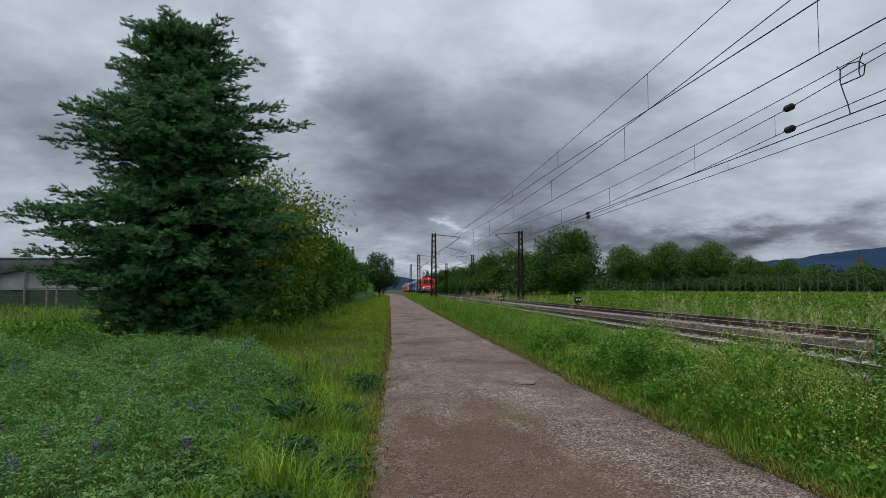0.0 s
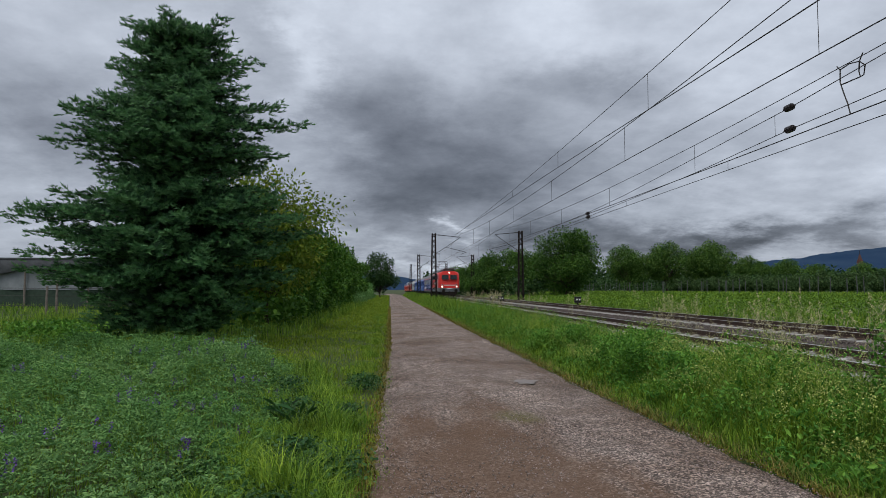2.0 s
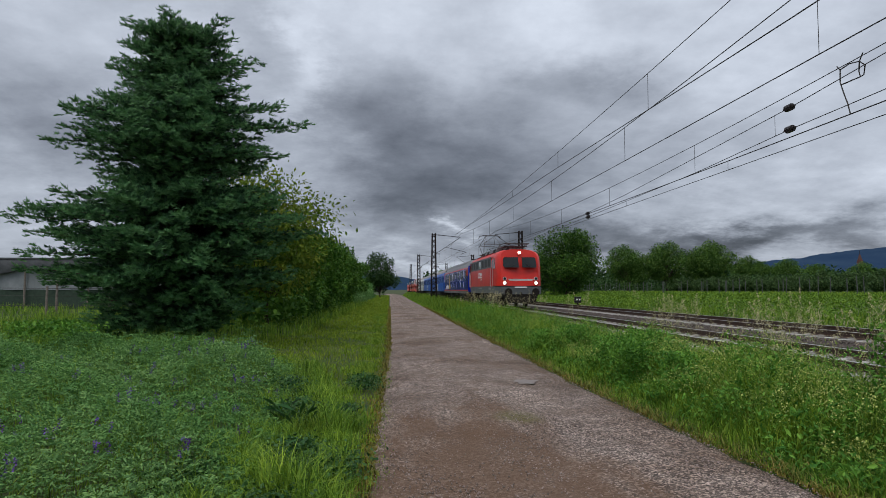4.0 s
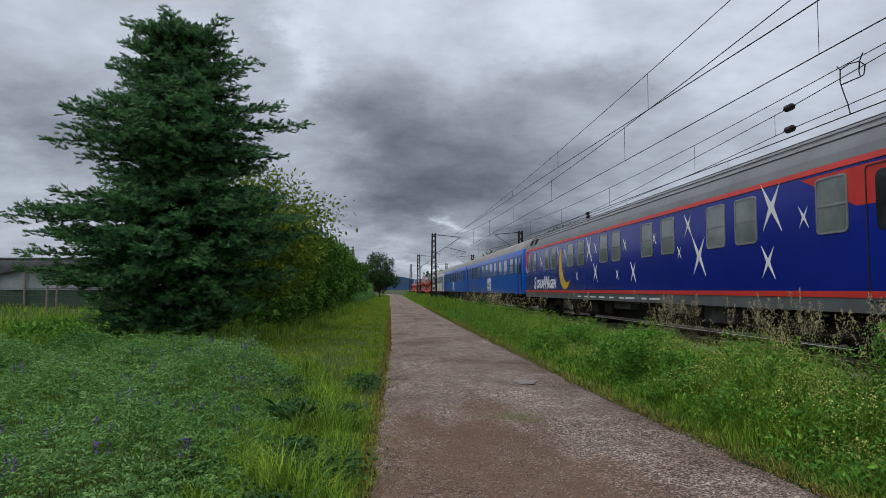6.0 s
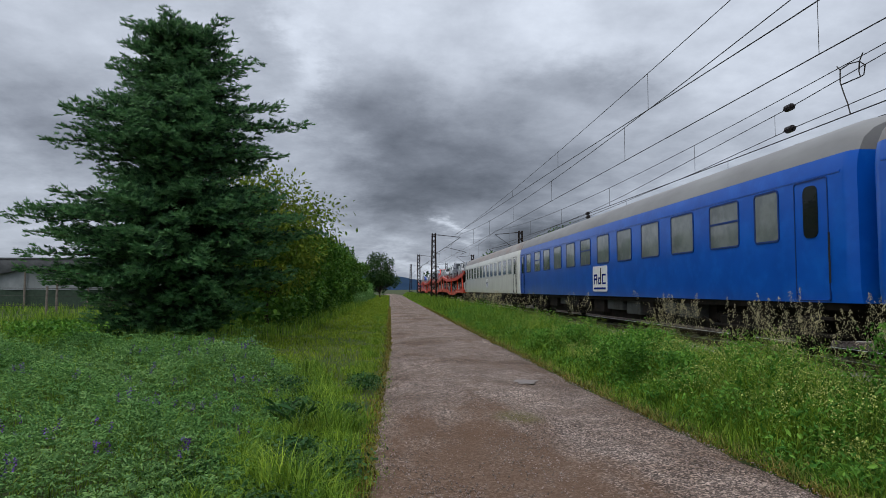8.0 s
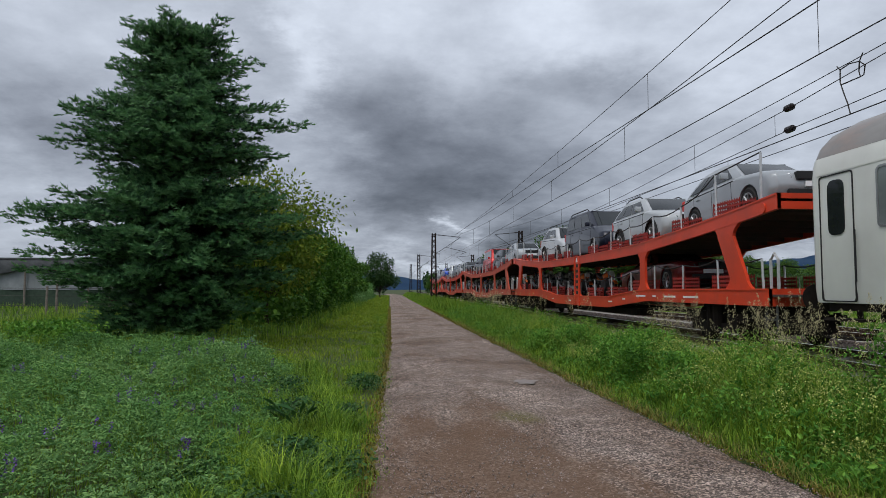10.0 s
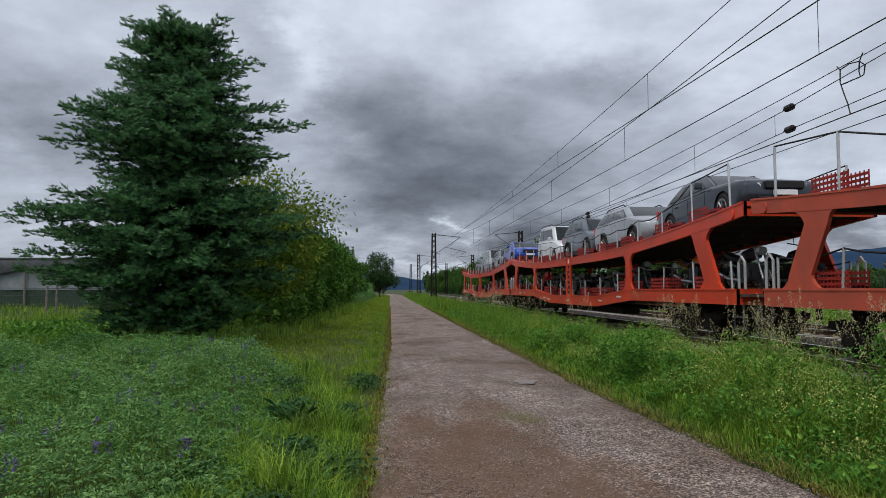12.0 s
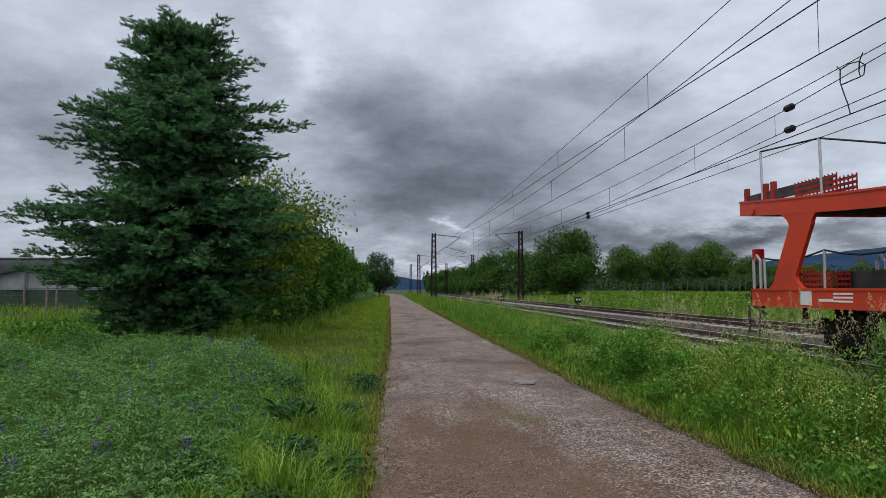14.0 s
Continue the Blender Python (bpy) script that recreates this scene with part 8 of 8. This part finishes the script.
def motions():
    """The train runs steadily towards the camera and past it."""
    for thing, x, y7, z, *tilt in RIDING:
        walk(thing, [(t, pose(x, y7 - SPEED * (t - 7.0), z, tilt[0] if tilt else 0)) for t in (0.0, 3.5, 7.0, 10.5, 14.0)])


motions()
